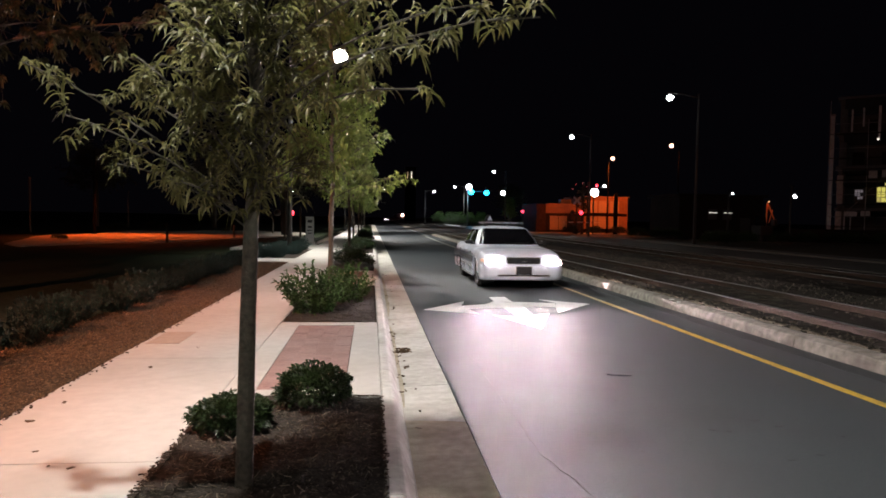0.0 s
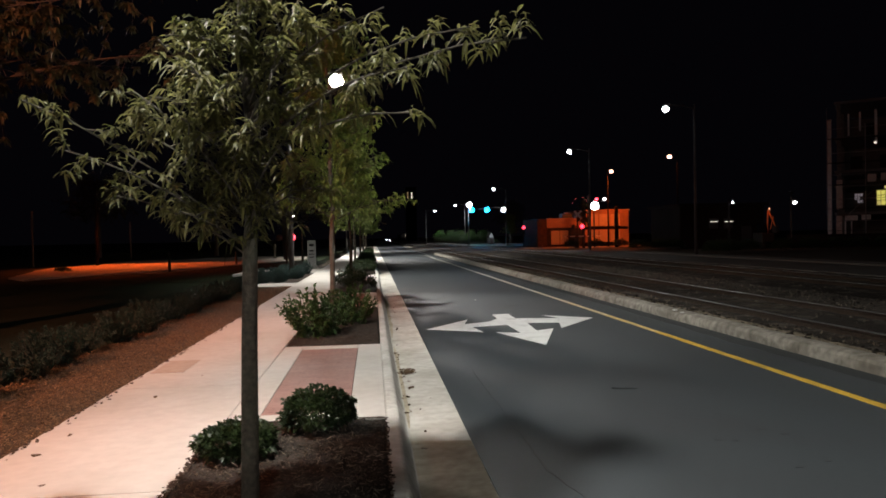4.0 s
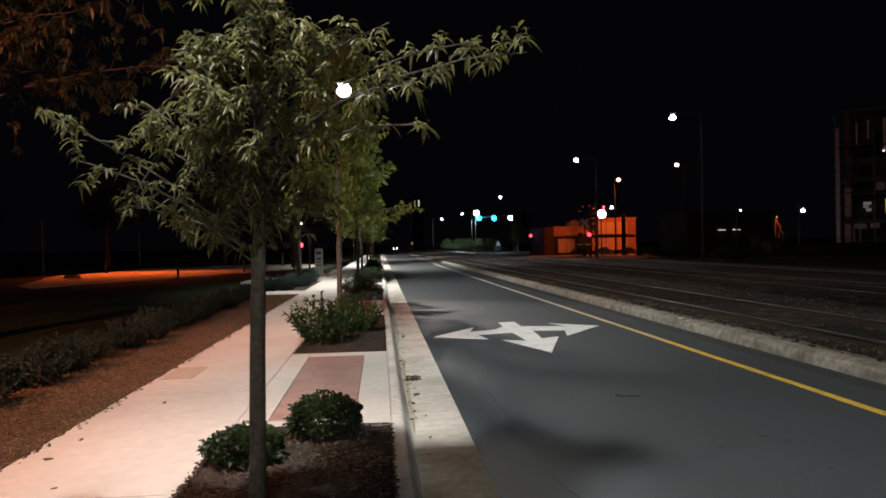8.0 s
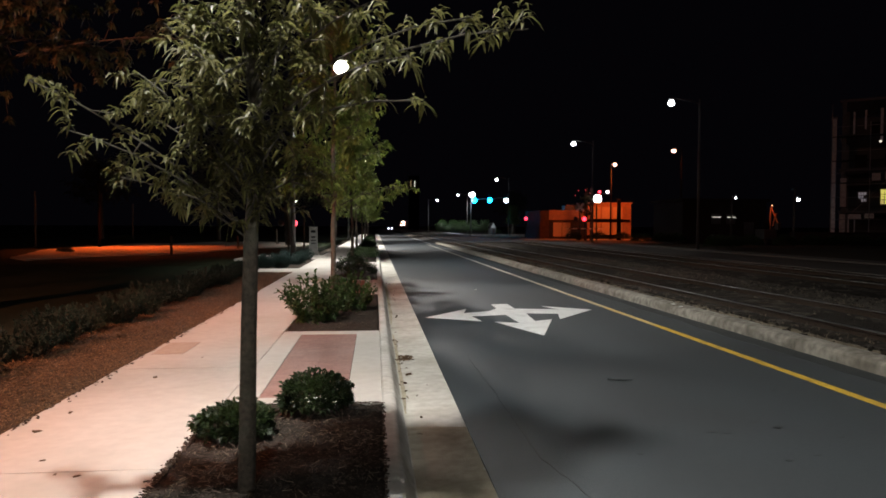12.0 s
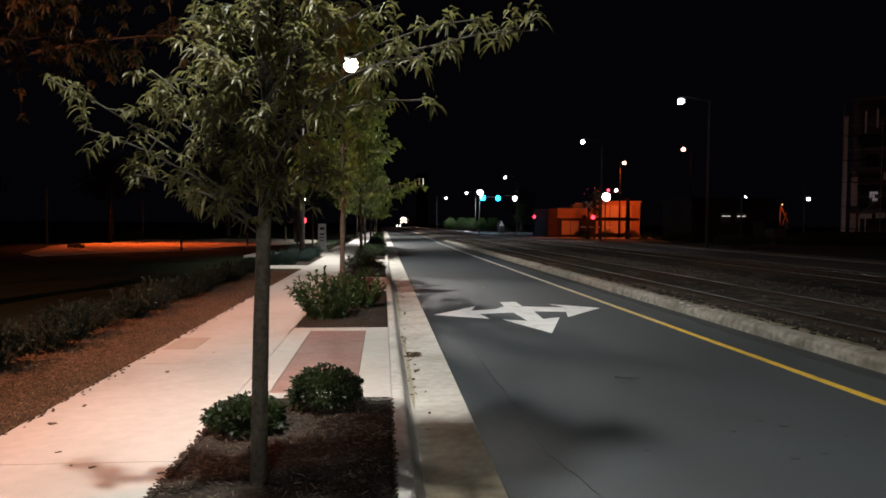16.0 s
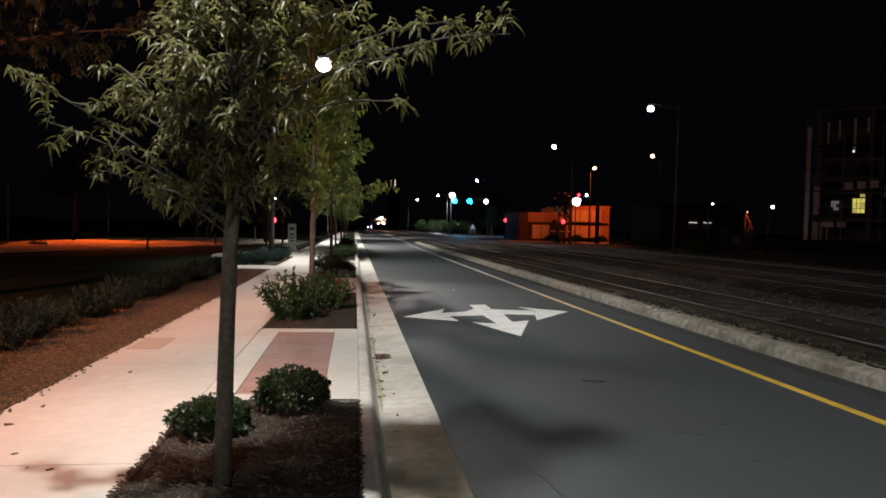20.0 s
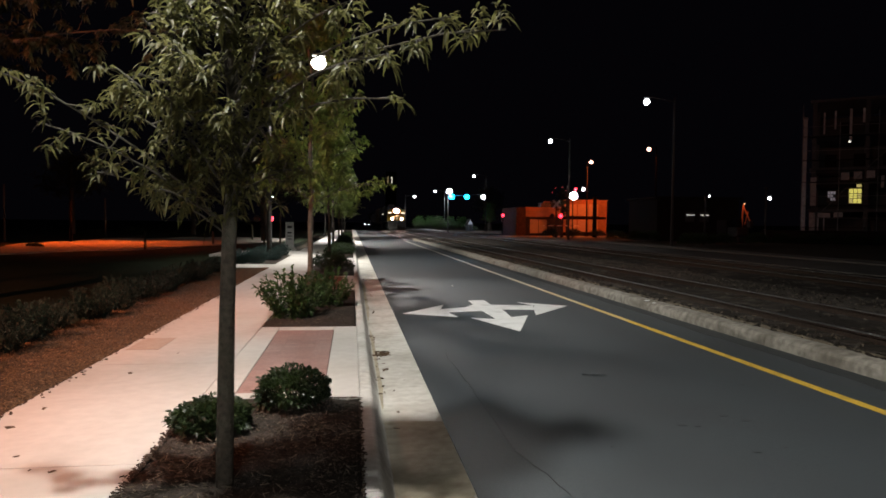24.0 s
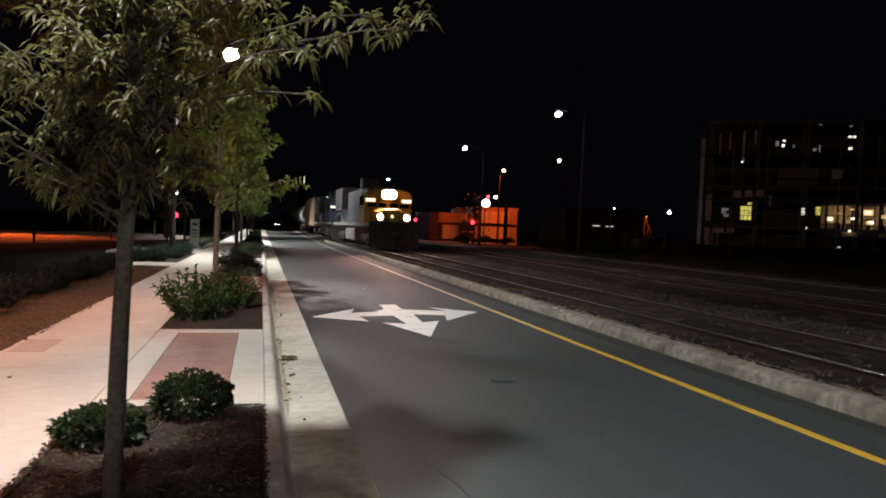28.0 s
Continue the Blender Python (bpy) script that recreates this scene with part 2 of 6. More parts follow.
CAR_WHITE = surface("white car paint", (0.70, 0.75, 0.87), (0.77, 0.82, 0.94), 3, 0.16, place="object")
BAR_LENS = surface("pale bar lens", (0.16, 0.17, 0.19), (0.24, 0.25, 0.27), 12, 0.15, place="object")
CAR_BLACK = surface("black trim", (0.012, 0.012, 0.013), (0.025, 0.025, 0.026), 10, 0.45, place="object")
CAR_GLASS = surface("tinted car glass", (0.006, 0.006, 0.008), (0.010, 0.010, 0.012), 3, 0.06, place="object")
CAR_BLUE = surface("dark blue stripe", (0.006, 0.007, 0.022), (0.011, 0.012, 0.032), 5, 0.35, place="object")
CHROME = surface("bright metal", (0.55, 0.55, 0.57), (0.68, 0.68, 0.70), 20, 0.25, metal=1.0, place="object")
RUBBER = surface("tyre rubber", (0.012, 0.012, 0.012), (0.025, 0.025, 0.025), 20, 0.85, 0.2, 60, place="object")
HEADLIGHT = glow("car headlight", (1.0, 0.95, 0.97), 22)
BEAM = glow("headlamp beam strip glow", (1.0, 0.74, 0.80), 82000)
AMBER = glow("amber corner lamp", (1.0, 0.30, 0.02), 0.6)
DIM_RED = glow("dim red lamp", (1.0, 0.05, 0.06), 0.7)
TAIL_RED = glow("tail lamp", (1.0, 0.05, 0.08), 3.0)
TAIL_DARK = surface("faded red paint", (0.10, 0.012, 0.012), (0.16, 0.02, 0.02), 6, 0.6)
PLATE = surface("dark number plate", (0.02, 0.02, 0.025), (0.04, 0.04, 0.045), 20, 0.5, place="object")


# ---- mesh helpers ----
def part(name, bm, material, parent=None, label="", smooth=False):
    """Links a bmesh as one mesh object, under its thing or part."""
    me = bpy.data.meshes.new(name)
    bmesh.ops.recalc_face_normals(bm, faces=bm.faces)
    bm.to_mesh(me)
    bm.free()
    if smooth:
        for p in me.polygons:
            p.use_smooth = True
    for m in material if isinstance(material, (list, tuple)) else (material,):
        me.materials.append(m)
    ob = new(name, me)
    if parent:
        ob.parent = parent
    if label:
        ob["label"] = label
    return ob


def mesh_of(name, bm, material):
    """A mesh that alike pieces share."""
    me = bpy.data.meshes.new(name)
    bmesh.ops.recalc_face_normals(bm, faces=bm.faces)
    bm.to_mesh(me)
    bm.free()
    me.materials.append(material)
    return me


def piece(name, me, parent, x=0, y=0, z=0, rz=0.0):
    ob = new(name, me)
    ob.parent = parent
    ob.location, ob.rotation_euler = (x, y, z), (0, 0, rz)
    return ob


def base(name, m, label, category, group="", kind=""):
    """An Empty at a thing's foot, which carries its parts."""
    ob = new(name)
    ob.matrix_world = m
    return tagged(ob, label, category, group, kind)


def box(bm, x0, x1, y0, y1, z0, z1, bevel=0.0):
    r = bmesh.ops.create_cube(bm, size=1.0, matrix=Matrix.Translation(((x0 + x1) / 2, (y0 + y1) / 2, (z0 + z1) / 2)) @ Matrix.Diagonal((x1 - x0, y1 - y0, z1 - z0, 1)))
    if bevel:
        edges = list({e for v in r["verts"] for e in v.link_edges})
        bmesh.ops.bevel(bm, geom=edges, offset=bevel, segments=2, affect="EDGES", profile=0.6)
    return bm


def boxed(*a, bevel=0.0):
    return box(bmesh.new(), *a, bevel=bevel)


def rod(bm, a, b, r0, r1=None, sides=10, caps=True):
    """A tapered round bar from a to b."""
    a, b = Vector(a), Vector(b)
    d = b - a
    m = Matrix.Translation((a + b) / 2) @ d.to_track_quat("Z", "Y").to_matrix().to_4x4()
    bmesh.ops.create_cone(bm, cap_ends=caps, segments=sides, radius1=r0, radius2=r0 if r1 is None else r1, depth=d.length, matrix=m)
    return bm


def disc(bm, centre, axis, r, depth, sides=20):
    c, a = Vector(centre), Vector(axis).normalized()
    return rod(bm, c - a * depth / 2, c + a * depth / 2, r, r, sides)


def ball(bm, centre, r, sides=12, squash=(1, 1, 1)):
    bmesh.ops.create_uvsphere(bm, u_segments=sides, v_segments=max(6, sides // 2), radius=1.0,
                              matrix=Matrix.Translation(centre) @ Matrix.Diagonal((r * squash[0], r * squash[1], r * squash[2], 1)))
    return bm


def loft(bm, rings, cap=True):
    """Faces between rings of equally many points."""
    made = [[bm.verts.new(p) for p in ring] for ring in rings]
    for a, b in zip(made, made[1:]):
        for i in range(len(a)):
            j = (i + 1) % len(a)
            bm.faces.new((a[i], a[j], b[j], b[i]))
    if cap:
        bm.faces.new(made[0])
        bm.faces.new(list(reversed(made[-1])))
    return bm


def prism(bm, outline, z0, z1):
    low = [bm.verts.new((x, y, z0)) for x, y in outline]
    top = [bm.verts.new((x, y, z1)) for x, y in outline]
    for i in range(len(low)):
        j = (i + 1) % len(low)
        bm.faces.new((low[i], low[j], top[j], top[i]))
    bm.faces.new(list(reversed(low)))
    bm.faces.new(top)
    return bm


def from_arrays(name, verts, faces, material, parent=None, label="", smooth=False):
    me = bpy.data.meshes.new(name)
    me.from_pydata(verts.tolist() if hasattr(verts, "tolist") else verts, [], faces.tolist() if hasattr(faces, "tolist") else faces)
    me.materials.append(material)
    if smooth:
        me.polygons.foreach_set("use_smooth", np.ones(len(me.polygons), bool))
    me.update()
    ob = new(name, me)
    if parent:
        ob.parent = parent
    if label:
        ob["label"] = label
    return ob


rng = np.random.default_rng(7)


def leaves(points, ways, length, width, droop, fold=0.25, rand=None):
    """Verts and faces of bent, folded leaves that grow from points along ways."""
    g = rand or rng
    n = len(points)
    d = ways / np.linalg.norm(ways, axis=1, keepdims=True)
    side = np.cross(d, [0, 0, 1.0]) + g.normal(0, 0.25, (n, 3))
    side /= np.linalg.norm(side, axis=1, keepdims=True)
    up = np.cross(side, d)
    ln = (length * g.uniform(0.65, 1.2, n))[:, None]
    wd = (width * g.uniform(0.75, 1.2, n))[:, None]
    dr = (droop * g.uniform(0.5, 1.4, n))[:, None]
    down = np.array([0, 0, -1.0])
    verts = np.empty((n, 8, 3))
    for k, (s, w) in enumerate(((0.0, 0.0), (0.35, 1.0), (0.7, 0.72), (1.0, 0.0))):
        mid = points + d * ln * s + down * dr * ln * s * s
        if k == 0:
            verts[:, 0] = mid
        elif k == 3:
            verts[:, 7] = mid
        else:
            b = 1 + 3 * (k - 1)
            verts[:, b] = mid - side * wd * w / 2 + up * wd * fold * w
            verts[:, b + 1] = mid
            verts[:, b + 2] = mid + side * wd * w / 2 + up * wd * fold * w
    pattern = ((0, 1, 2, 2), (0, 2, 3, 3), (1, 4, 5, 2), (2, 5, 6, 3), (4, 7, 5, 5), (5, 7, 6, 6))
    faces = []
    for i in range(n):
        o = 8 * i
        for a, b, c, e in pattern:
            faces.append((o + a, o + b, o + c) if c == e else (o + a, o + b, o + c, o + e))
    return verts.reshape(-1, 3), faces


def rough_sheet(x0, x1, y0, y1, nx, ny, height, lift=0.02, freq=2.0, skirt=0.25):
    """A bumpy sheet of ground with sides; height(x, y) is its level."""
    bm = bmesh.new()
    rows = []
    for j in range(ny + 1):
        y = y0 + (y1 - y0) * j / ny
        row = []
        for i in range(nx + 1):
            x = x0 + (x1 - x0) * i / nx
            z = height(x, y) + lift * noise.noise((x * freq, y * freq, 3.1)) + lift * 0.6 * noise.noise((x * freq * 3.1, y * freq * 3.1, 7.7))
            row.append(bm.verts.new((x, y, z)))
        rows.append(row)
    for a, b in zip(rows, rows[1:]):
        for i in range(nx):
            bm.faces.new((a[i], a[i + 1], b[i + 1], b[i]))
    rim = rows[0] + [r[-1] for r in rows[1:]] + rows[-1][-2::-1] + [r[0] for r in rows[-2:0:-1]]
    low = [bm.verts.new((v.co.x, v.co.y, v.co.z - skirt)) for v in rim]
    for i in range(len(rim)):
        j = (i + 1) % len(rim)
        bm.faces.new((rim[i], low[i], low[j], rim[j]))
    return bm


def litter(name, points, size, material, parent=None, label="", flat=0.25, long=2.5, tilt=0.35):
    """Loose chips or stones, one small bent block each."""
    n = len(points)
    cube = np.array([(x, y, z) for x in (-1, 1) for y in (-1, 1) for z in (-1, 1)], float) * 0.5
    verts = np.empty((n, 8, 3))
    for i, p in enumerate(points):
        s = size * rng.uniform(0.5, 1.4)
        shape = cube * (s * long * rng.uniform(0.5, 1.1), s, s * flat * 2)
        shape = shape * (1 + rng.normal(0, 0.18, (8, 3)))
        m = Euler((rng.normal(0, tilt), rng.normal(0, tilt), rng.uniform(0, 6.28))).to_matrix()
        verts[i] = shape @ np.array(m).T + p
    quads = ((0, 1, 3, 2), (4, 6, 7, 5), (0, 4, 5, 1), (2, 3, 7, 6), (0, 2, 6, 4), (1, 5, 7, 3))
    faces = [tuple(8 * i + k for k in q) for i in range(n) for q in quads]
    ob = from_arrays(name, verts.reshape(-1, 3), faces, material, parent, label)
    return ob


# ---- the ground and the street ----
KERB_TOP = 0.15
PERIOD, BED_END = 9.3, 5.75          # beds and paved pads alternate along the kerb
tagged(part("ground", boxed(-2500, 2500, -800, 4000, -1.2, -0.30), EARTH), "dark bare earth under the night sky", "ground", kind="structure")
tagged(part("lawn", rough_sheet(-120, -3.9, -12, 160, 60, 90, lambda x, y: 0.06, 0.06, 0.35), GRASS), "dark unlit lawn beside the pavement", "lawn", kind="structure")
tagged(part("road", boxed(0.75, 5.515, -70, 420, -0.28, 0.0), ASPHALT), "dark asphalt traffic lane with faint stains", "road", kind="structure")
hump = [(5.43, -0.28), (5.43, -0.006), (6.3, 0.175), (14.8, 0.175), (18.5, -0.006), (70, -0.006), (70, -0.28)]
tagged(part("crossing_street", loft(bmesh.new(), [[(x, y, z) for x, z in hump] for y in (64, 104)]), OLD_ASPHALT), "worn asphalt cross street over the tracks", "road", kind="structure")
tagged(part("far_road", boxed(17.5, 22.2, -12, 63.9, -0.29, -0.05), OLD_ASPHALT), "greyish worn asphalt road past the tracks", "road", kind="structure")
tagged(part("far_verge", rough_sheet(23.9, 90, -12, 63.9, 40, 40, lambda x, y: 0.02, 0.08, 0.4), EARTH), "dark bare verge past the far road", "verge", kind="structure")
tagged(part("far_plain", rough_sheet(5.4, 160, 104, 420, 30, 40, lambda x, y: -0.04, 0.1, 0.1), EARTH), "dark ground past the cross street", "ground", kind="structure")
# pale sheet added over the dark ground: its lit look put in the colour
tagged(part("far_lot", rough_sheet(5.45, 40, 104.05, 136, 30, 30, lambda x, y: 0.09, 0.05, 0.2), DIRT_PATH), "pale dirt lot past the cross street", "ground", kind="structure")
# pale sheet added so that the lamp-lit strip reads bright
tagged(part("forecourt", boxed(14.0, 40.0, 80.5, 89.9, -0.3, 0.004), DIRT_PATH), "pale paved forecourt lit orange", "forecourt", kind="structure")
tagged(part("far_pavement", boxed(15.2, 18.0, 106, 240, -0.3, 0.1), CONCRETE), "pale concrete pavement past the cross street", "pavement", kind="structure")
tagged(part("far_kerb", boxed(17.2, 17.49, -12, 63.9, -0.29, -0.0, bevel=0.02), DIRT_EDGE), "low concrete kerb edge past the tracks", "kerb", kind="structure")
tagged(part("far_walk", boxed(22.21, 23.89, -12, 63.9, -0.29, 0.03, bevel=0.02), DIRT_EDGE), "dull concrete walk along the far road", "pavement", kind="structure")
# outline follows the orange-lit strip; its pale colour carries part of that light
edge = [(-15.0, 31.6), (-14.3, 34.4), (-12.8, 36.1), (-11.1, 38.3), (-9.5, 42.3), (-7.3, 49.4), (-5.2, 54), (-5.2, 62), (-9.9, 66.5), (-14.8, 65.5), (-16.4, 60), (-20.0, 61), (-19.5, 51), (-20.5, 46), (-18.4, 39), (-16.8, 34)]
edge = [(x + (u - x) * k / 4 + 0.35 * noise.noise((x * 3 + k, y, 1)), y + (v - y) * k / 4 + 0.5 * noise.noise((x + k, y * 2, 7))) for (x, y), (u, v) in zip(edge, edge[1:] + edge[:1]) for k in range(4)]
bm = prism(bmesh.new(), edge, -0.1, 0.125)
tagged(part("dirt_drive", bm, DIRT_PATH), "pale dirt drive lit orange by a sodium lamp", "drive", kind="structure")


def paint_line(name, x0, x1, y0, y1, material, label):
    bm = bmesh.new()
    n = max(2, int((y1 - y0) / 0.6))
    left, right = [], []
    for i in range(n + 1):
        y = y0 + (y1 - y0) * i / n
        left.append((x0 + 0.006 * noise.noise((1, y * 3, 0)), y))
        right.append((x1 + 0.006 * noise.noise((5, y * 3, 0)), y))
    prism(bm, left + right[::-1], 0.0005, 0.004)
    return tagged(part(name, bm, material), label, "road marking", kind="structure")


paint_line("yellow_line", 4.55, 4.66, -10, 11.0, YELLOW, "single yellow edge line painted on asphalt")
# yellow to pale in steps, painting in the glare that whitens it farther off
PALED = [surface("yellow paint partly paled by glare", *[tuple(a + (b - a) * k / 4 for a, b in zip(c, d)) for c, d in (((0.55, 0.34, 0.03), (0.58, 0.56, 0.46)), ((0.70, 0.46, 0.06), (0.74, 0.72, 0.62)))],
                 40, 0.6, 0.25, 200, stain=(0.25, 0.21, 0.12), stain_scale=5, stain_amount=0.5) for k in range(1, 4)]
for k, y in enumerate((11.01, 13.5, 16.2)):
    paint_line("faded_line", 4.555, 4.658, y, (13.495, 16.195, 19.5)[k], PALED[k], "yellow edge line paled in steps by glare")
paint_line("pale_line", 4.555, 4.655, 19.505, 62, PALE_LINE, "yellow edge line, far part coloured pale for glare")
paint_line("white_line", 5.02, 5.10, 62.5, 110, WHITE_PAINT, "faded white line past the crossing")


def road_arrows():
    """Three arrow heads on one bent stem, as thick paint."""
    ob = base("road_arrows", pose(0, 0, 0), "white painted three-way arrow marking on asphalt", "road marking", kind="structure")
    shapes = {
        "arrow_head": ([(0.91, 12.23), (1.82, 11.70), (1.74, 12.30), (1.66, 12.83), (1.80, 13.47)],
                       [(4.21, 13.15), (3.37, 13.83), (3.57, 13.25), (3.39, 12.58), (3.23, 11.85)],
                       [(2.51, 10.08), (3.08, 11.83), (2.72, 11.61), (2.41, 11.41), (2.03, 11.58)]),
        "stem": ([(1.70, 12.34), (1.66, 12.80), (2.15, 13.05), (2.39, 13.49), (2.41, 14.19), (2.76, 14.26), (2.74, 13.43), (2.56, 12.9), (2.39, 12.51)],
                 [(2.39, 12.51), (2.74, 13.43), (3.55, 13.24), (3.41, 12.60), (2.81, 12.69), (2.735, 11.62), (2.42, 11.42)]),
    }
    for name, outlines in shapes.items():
        for k, outline in enumerate(outlines):
            part(name, prism(bmesh.new(), outline, 0.0005, 0.004 + 0.0006 * k), WHITE_PAINT, ob)
    return ob


road_arrows()


def road_wear():
    """Seams and oil spots on the lane."""
    seam = base("tar_seam", pose(0, 0, 0), "thin dark crack running along the lane", "road crack", kind="structure")
    bm = bmesh.new()
    left, right = [], []
    for i in range(60):
        y = 3.0 + i * 0.095
        x = 1.17 + 0.16 * max(0.0, 4.7 - y) + 0.03 * noise.noise((y * 1.3, 4, 0)) + 0.025 * noise.noise((y * 6, 9, 0))
        w = 0.003 + 0.009 * abs(noise.noise((y * 4, 1, 2)))
        left.append((x - w, y))
        right.append((x + w, y))
    part("crack", prism(bm, left + right[::-1], 0.0003, 0.0025), OIL, seam)
    # a darker strip along the far edge, wavy on its inner side
    ys = [2.0 + 0.2 * i for i in range(290)]
    rim = [(5.24 + 0.10 * noise.noise((0.0, y * 0.35, 3.0)) + 0.05 * noise.noise((2.0, y * 1.7, 1.0)), y) for y in ys]
    tagged(part("lane_edge_strip", prism(bmesh.new(), rim + [(5.512, y) for y in ys[::-1]], 0.0003, 0.0022), LANE_EDGE_DARK), "darker strip along the lane's far edge", "stain", kind="structure")
    for x, y, r in ((2.66, 5.21, 0.022), (2.77, 5.17, 0.016), (3.14, 5.44, 0.024), (3.25, 5.28, 0.024), (2.88, 4.52, 0.018), (3.15, 4.61, 0.018), (3.95, 6.5, 0.016), (2.2, 6.1, 0.012), (1.9, 4.75, 0.014), (3.6, 5.0, 0.013)):
        bm = bmesh.new()
        ring = [(x + r * 1.7 * (1 + 0.4 * noise.noise((x, a, 1))) * math.cos(a), y + r * (1 + 0.4 * noise.noise((a, y, 2))) * math.sin(a)) for a in np.linspace(0, 6.28, 14)[:-1]]
        tagged(part("oil_spot", prism(bm, ring, 0.0003, 0.002), OIL), "small dark oil spot on the asphalt", "stain", "oil spots", "structure")


road_wear()


def street_litter():
    """Dead leaves in the gutter and on the pavement, and a raised crack mark on the lane."""
    dead = surface("dead leaf", (0.05, 0.03, 0.018), (0.12, 0.075, 0.04), 30, 0.9, island=0.4)
    # this first clump stands in for a tuft of grass
    spots = [(0.30 + 0.16 * rng.uniform(), 8.35 + 0.3 * rng.uniform(), 0.0) for _ in range(60)]
    spots += [(0.255 + 0.08 * abs(rng.normal()), 5.6 + 4.5 * rng.uniform(), -0.008) for _ in range(24)]
    spots += [(0.30 + 0.2 * abs(rng.normal()), 5.0 + 18 * rng.uniform(), 0.0) for _ in range(14)]
    tagged(litter("gutter_leaves", np.array(spots), 0.022, dead, flat=0.12, long=2.0), "dead leaves washed up in the gutter", "litter", kind="stuff")
    for x, y in ((-2.38, 5.15), (-2.36, 5.65), (-1.72, 4.2), (-1.86, 4.24), (-2.05, 4.5), (-1.9, 7.9), (-2.1, 6.9)):
        pts = np.array([(x, y, 0.154)])
        tagged(litter("fallen_leaf", pts, 0.026, dead, flat=0.1, long=2.2, tilt=0.1), "single brown leaf fallen on the pavement", "leaf", "fallen leaves")
    # asphalt-coloured rods raised to catch light, in place of a crack
    bm = bmesh.new()
    for a, b in (((2.46, 7.10, 0.010), (2.55, 7.04, 0.010)), ((2.55, 7.04, 0.012), (2.70, 7.02, 0.012)), ((2.55, 7.04, 0.012), (2.60, 7.00, 0.02))):
        rod(bm, a, b, 0.010, 0.004, 6)
    tagged(part("crack_ridge", bm, ASPHALT), "small grey forked ridge standing in for a crack", "stick")


street_litter()
PATCH = surface("browner concrete repair", (0.36, 0.30, 0.25), (0.42, 0.36, 0.30), 12, 0.9, 0.1, 120)
tagged(part("repair_patch", boxed(-2.53, -2.17, 8.15, 8.95, KERB_TOP + 0.0005, KERB_TOP + 0.004), PATCH), "browner rectangular repair patch in the pavement", "patch", kind="structure")
SCRAP = surface("dirty paper", (0.45, 0.45, 0.42), (0.62, 0.62, 0.58), 20, 0.9)
for x, y, z, r in ((5.62, 12.6, 0.158, 0.05), (5.58, 12.2, 0.157, 0.035), (7.35, 19.5, -0.10, 0.09), (2.55, 17.5, 0.003, 0.03)):
    bm = bmesh.new()
    ring = [(x + r * (1 + 0.5 * noise.noise((a, x, y))) * math.cos(a), y + r * (1 + 0.5 * noise.noise((x, a, y))) * math.sin(a)) for a in np.linspace(0, 6.28, 9)[:-1]]
    tagged(part("paper_scrap", prism(bm, ring, z, z + 0.012), SCRAP), "small scrap of dirty white paper", "litter", "paper scraps")


def kerb_run():
    """The near kerb with its gutter pan, in cast lengths."""
    bm = bmesh.new()
    prof = [(0.075, -0.2), (0.075, 0.135), (0.09, 0.15), (0.158, 0.15), (0.180, 0.140), (0.197, 0.110), (0.240, 0.010), (0.262, -0.016), (0.262, -0.2)]
    loft(bm, [[(x, y, z) for x, z in prof] for y in (0.004, 3.036)])
    stone = mesh_of("kerb_stone", bm, KERB)
    bm = bmesh.new()
    pan = [(0.2635, -0.2), (0.2635, -0.0165), (0.30, -0.019), (0.46, -0.010), (0.745, 0.002), (0.7485, -0.2)]
    loft(bm, [[(x, y, z) for x, z in pan] for y in (0.004, 3.036)])
    slab = mesh_of("gutter_slab", bm, GUTTER)
    run = base("kerb_near", pose(0, 0, 0), "pale concrete kerb with stained gutter pan", "kerb", kind="structure")
    for i in range(50):
        piece("kerb_stone", stone, run, 0, -9 + 3.04 * i + 0.55)
        piece("gutter_slab", slab, run, 0, -9 + 3.04 * i + 0.55)
    bm = bmesh.new()
    prof = [(5.52, -0.2), (5.525, 0.05), (5.535, 0.11), (5.56, 0.145), (5.68, 0.165), (5.84, 0.155), (5.88, 0.13), (5.89, -0.2)]
    rings = []
    for k in range(13):
        y = 0.006 + 3.03 * k / 12
        rings.append([(x + 0.012 * noise.noise((x * 9, y * 2.2, z * 8)), y, z + (0.012 * noise.noise((x * 7, y * 3, 2)) if z > 0 else 0)) for x, z in prof])
    loft(bm, rings)
    far = mesh_of("kerb_stone", bm, OLD_KERB)
    run = base("kerb_far", pose(0, 0, 0), "weathered concrete kerb between lane and tracks", "kerb", kind="structure")
    for i in range(24):
        piece("kerb_stone", far, run, 0, -9.6 + 3.04 * i)


kerb_run()


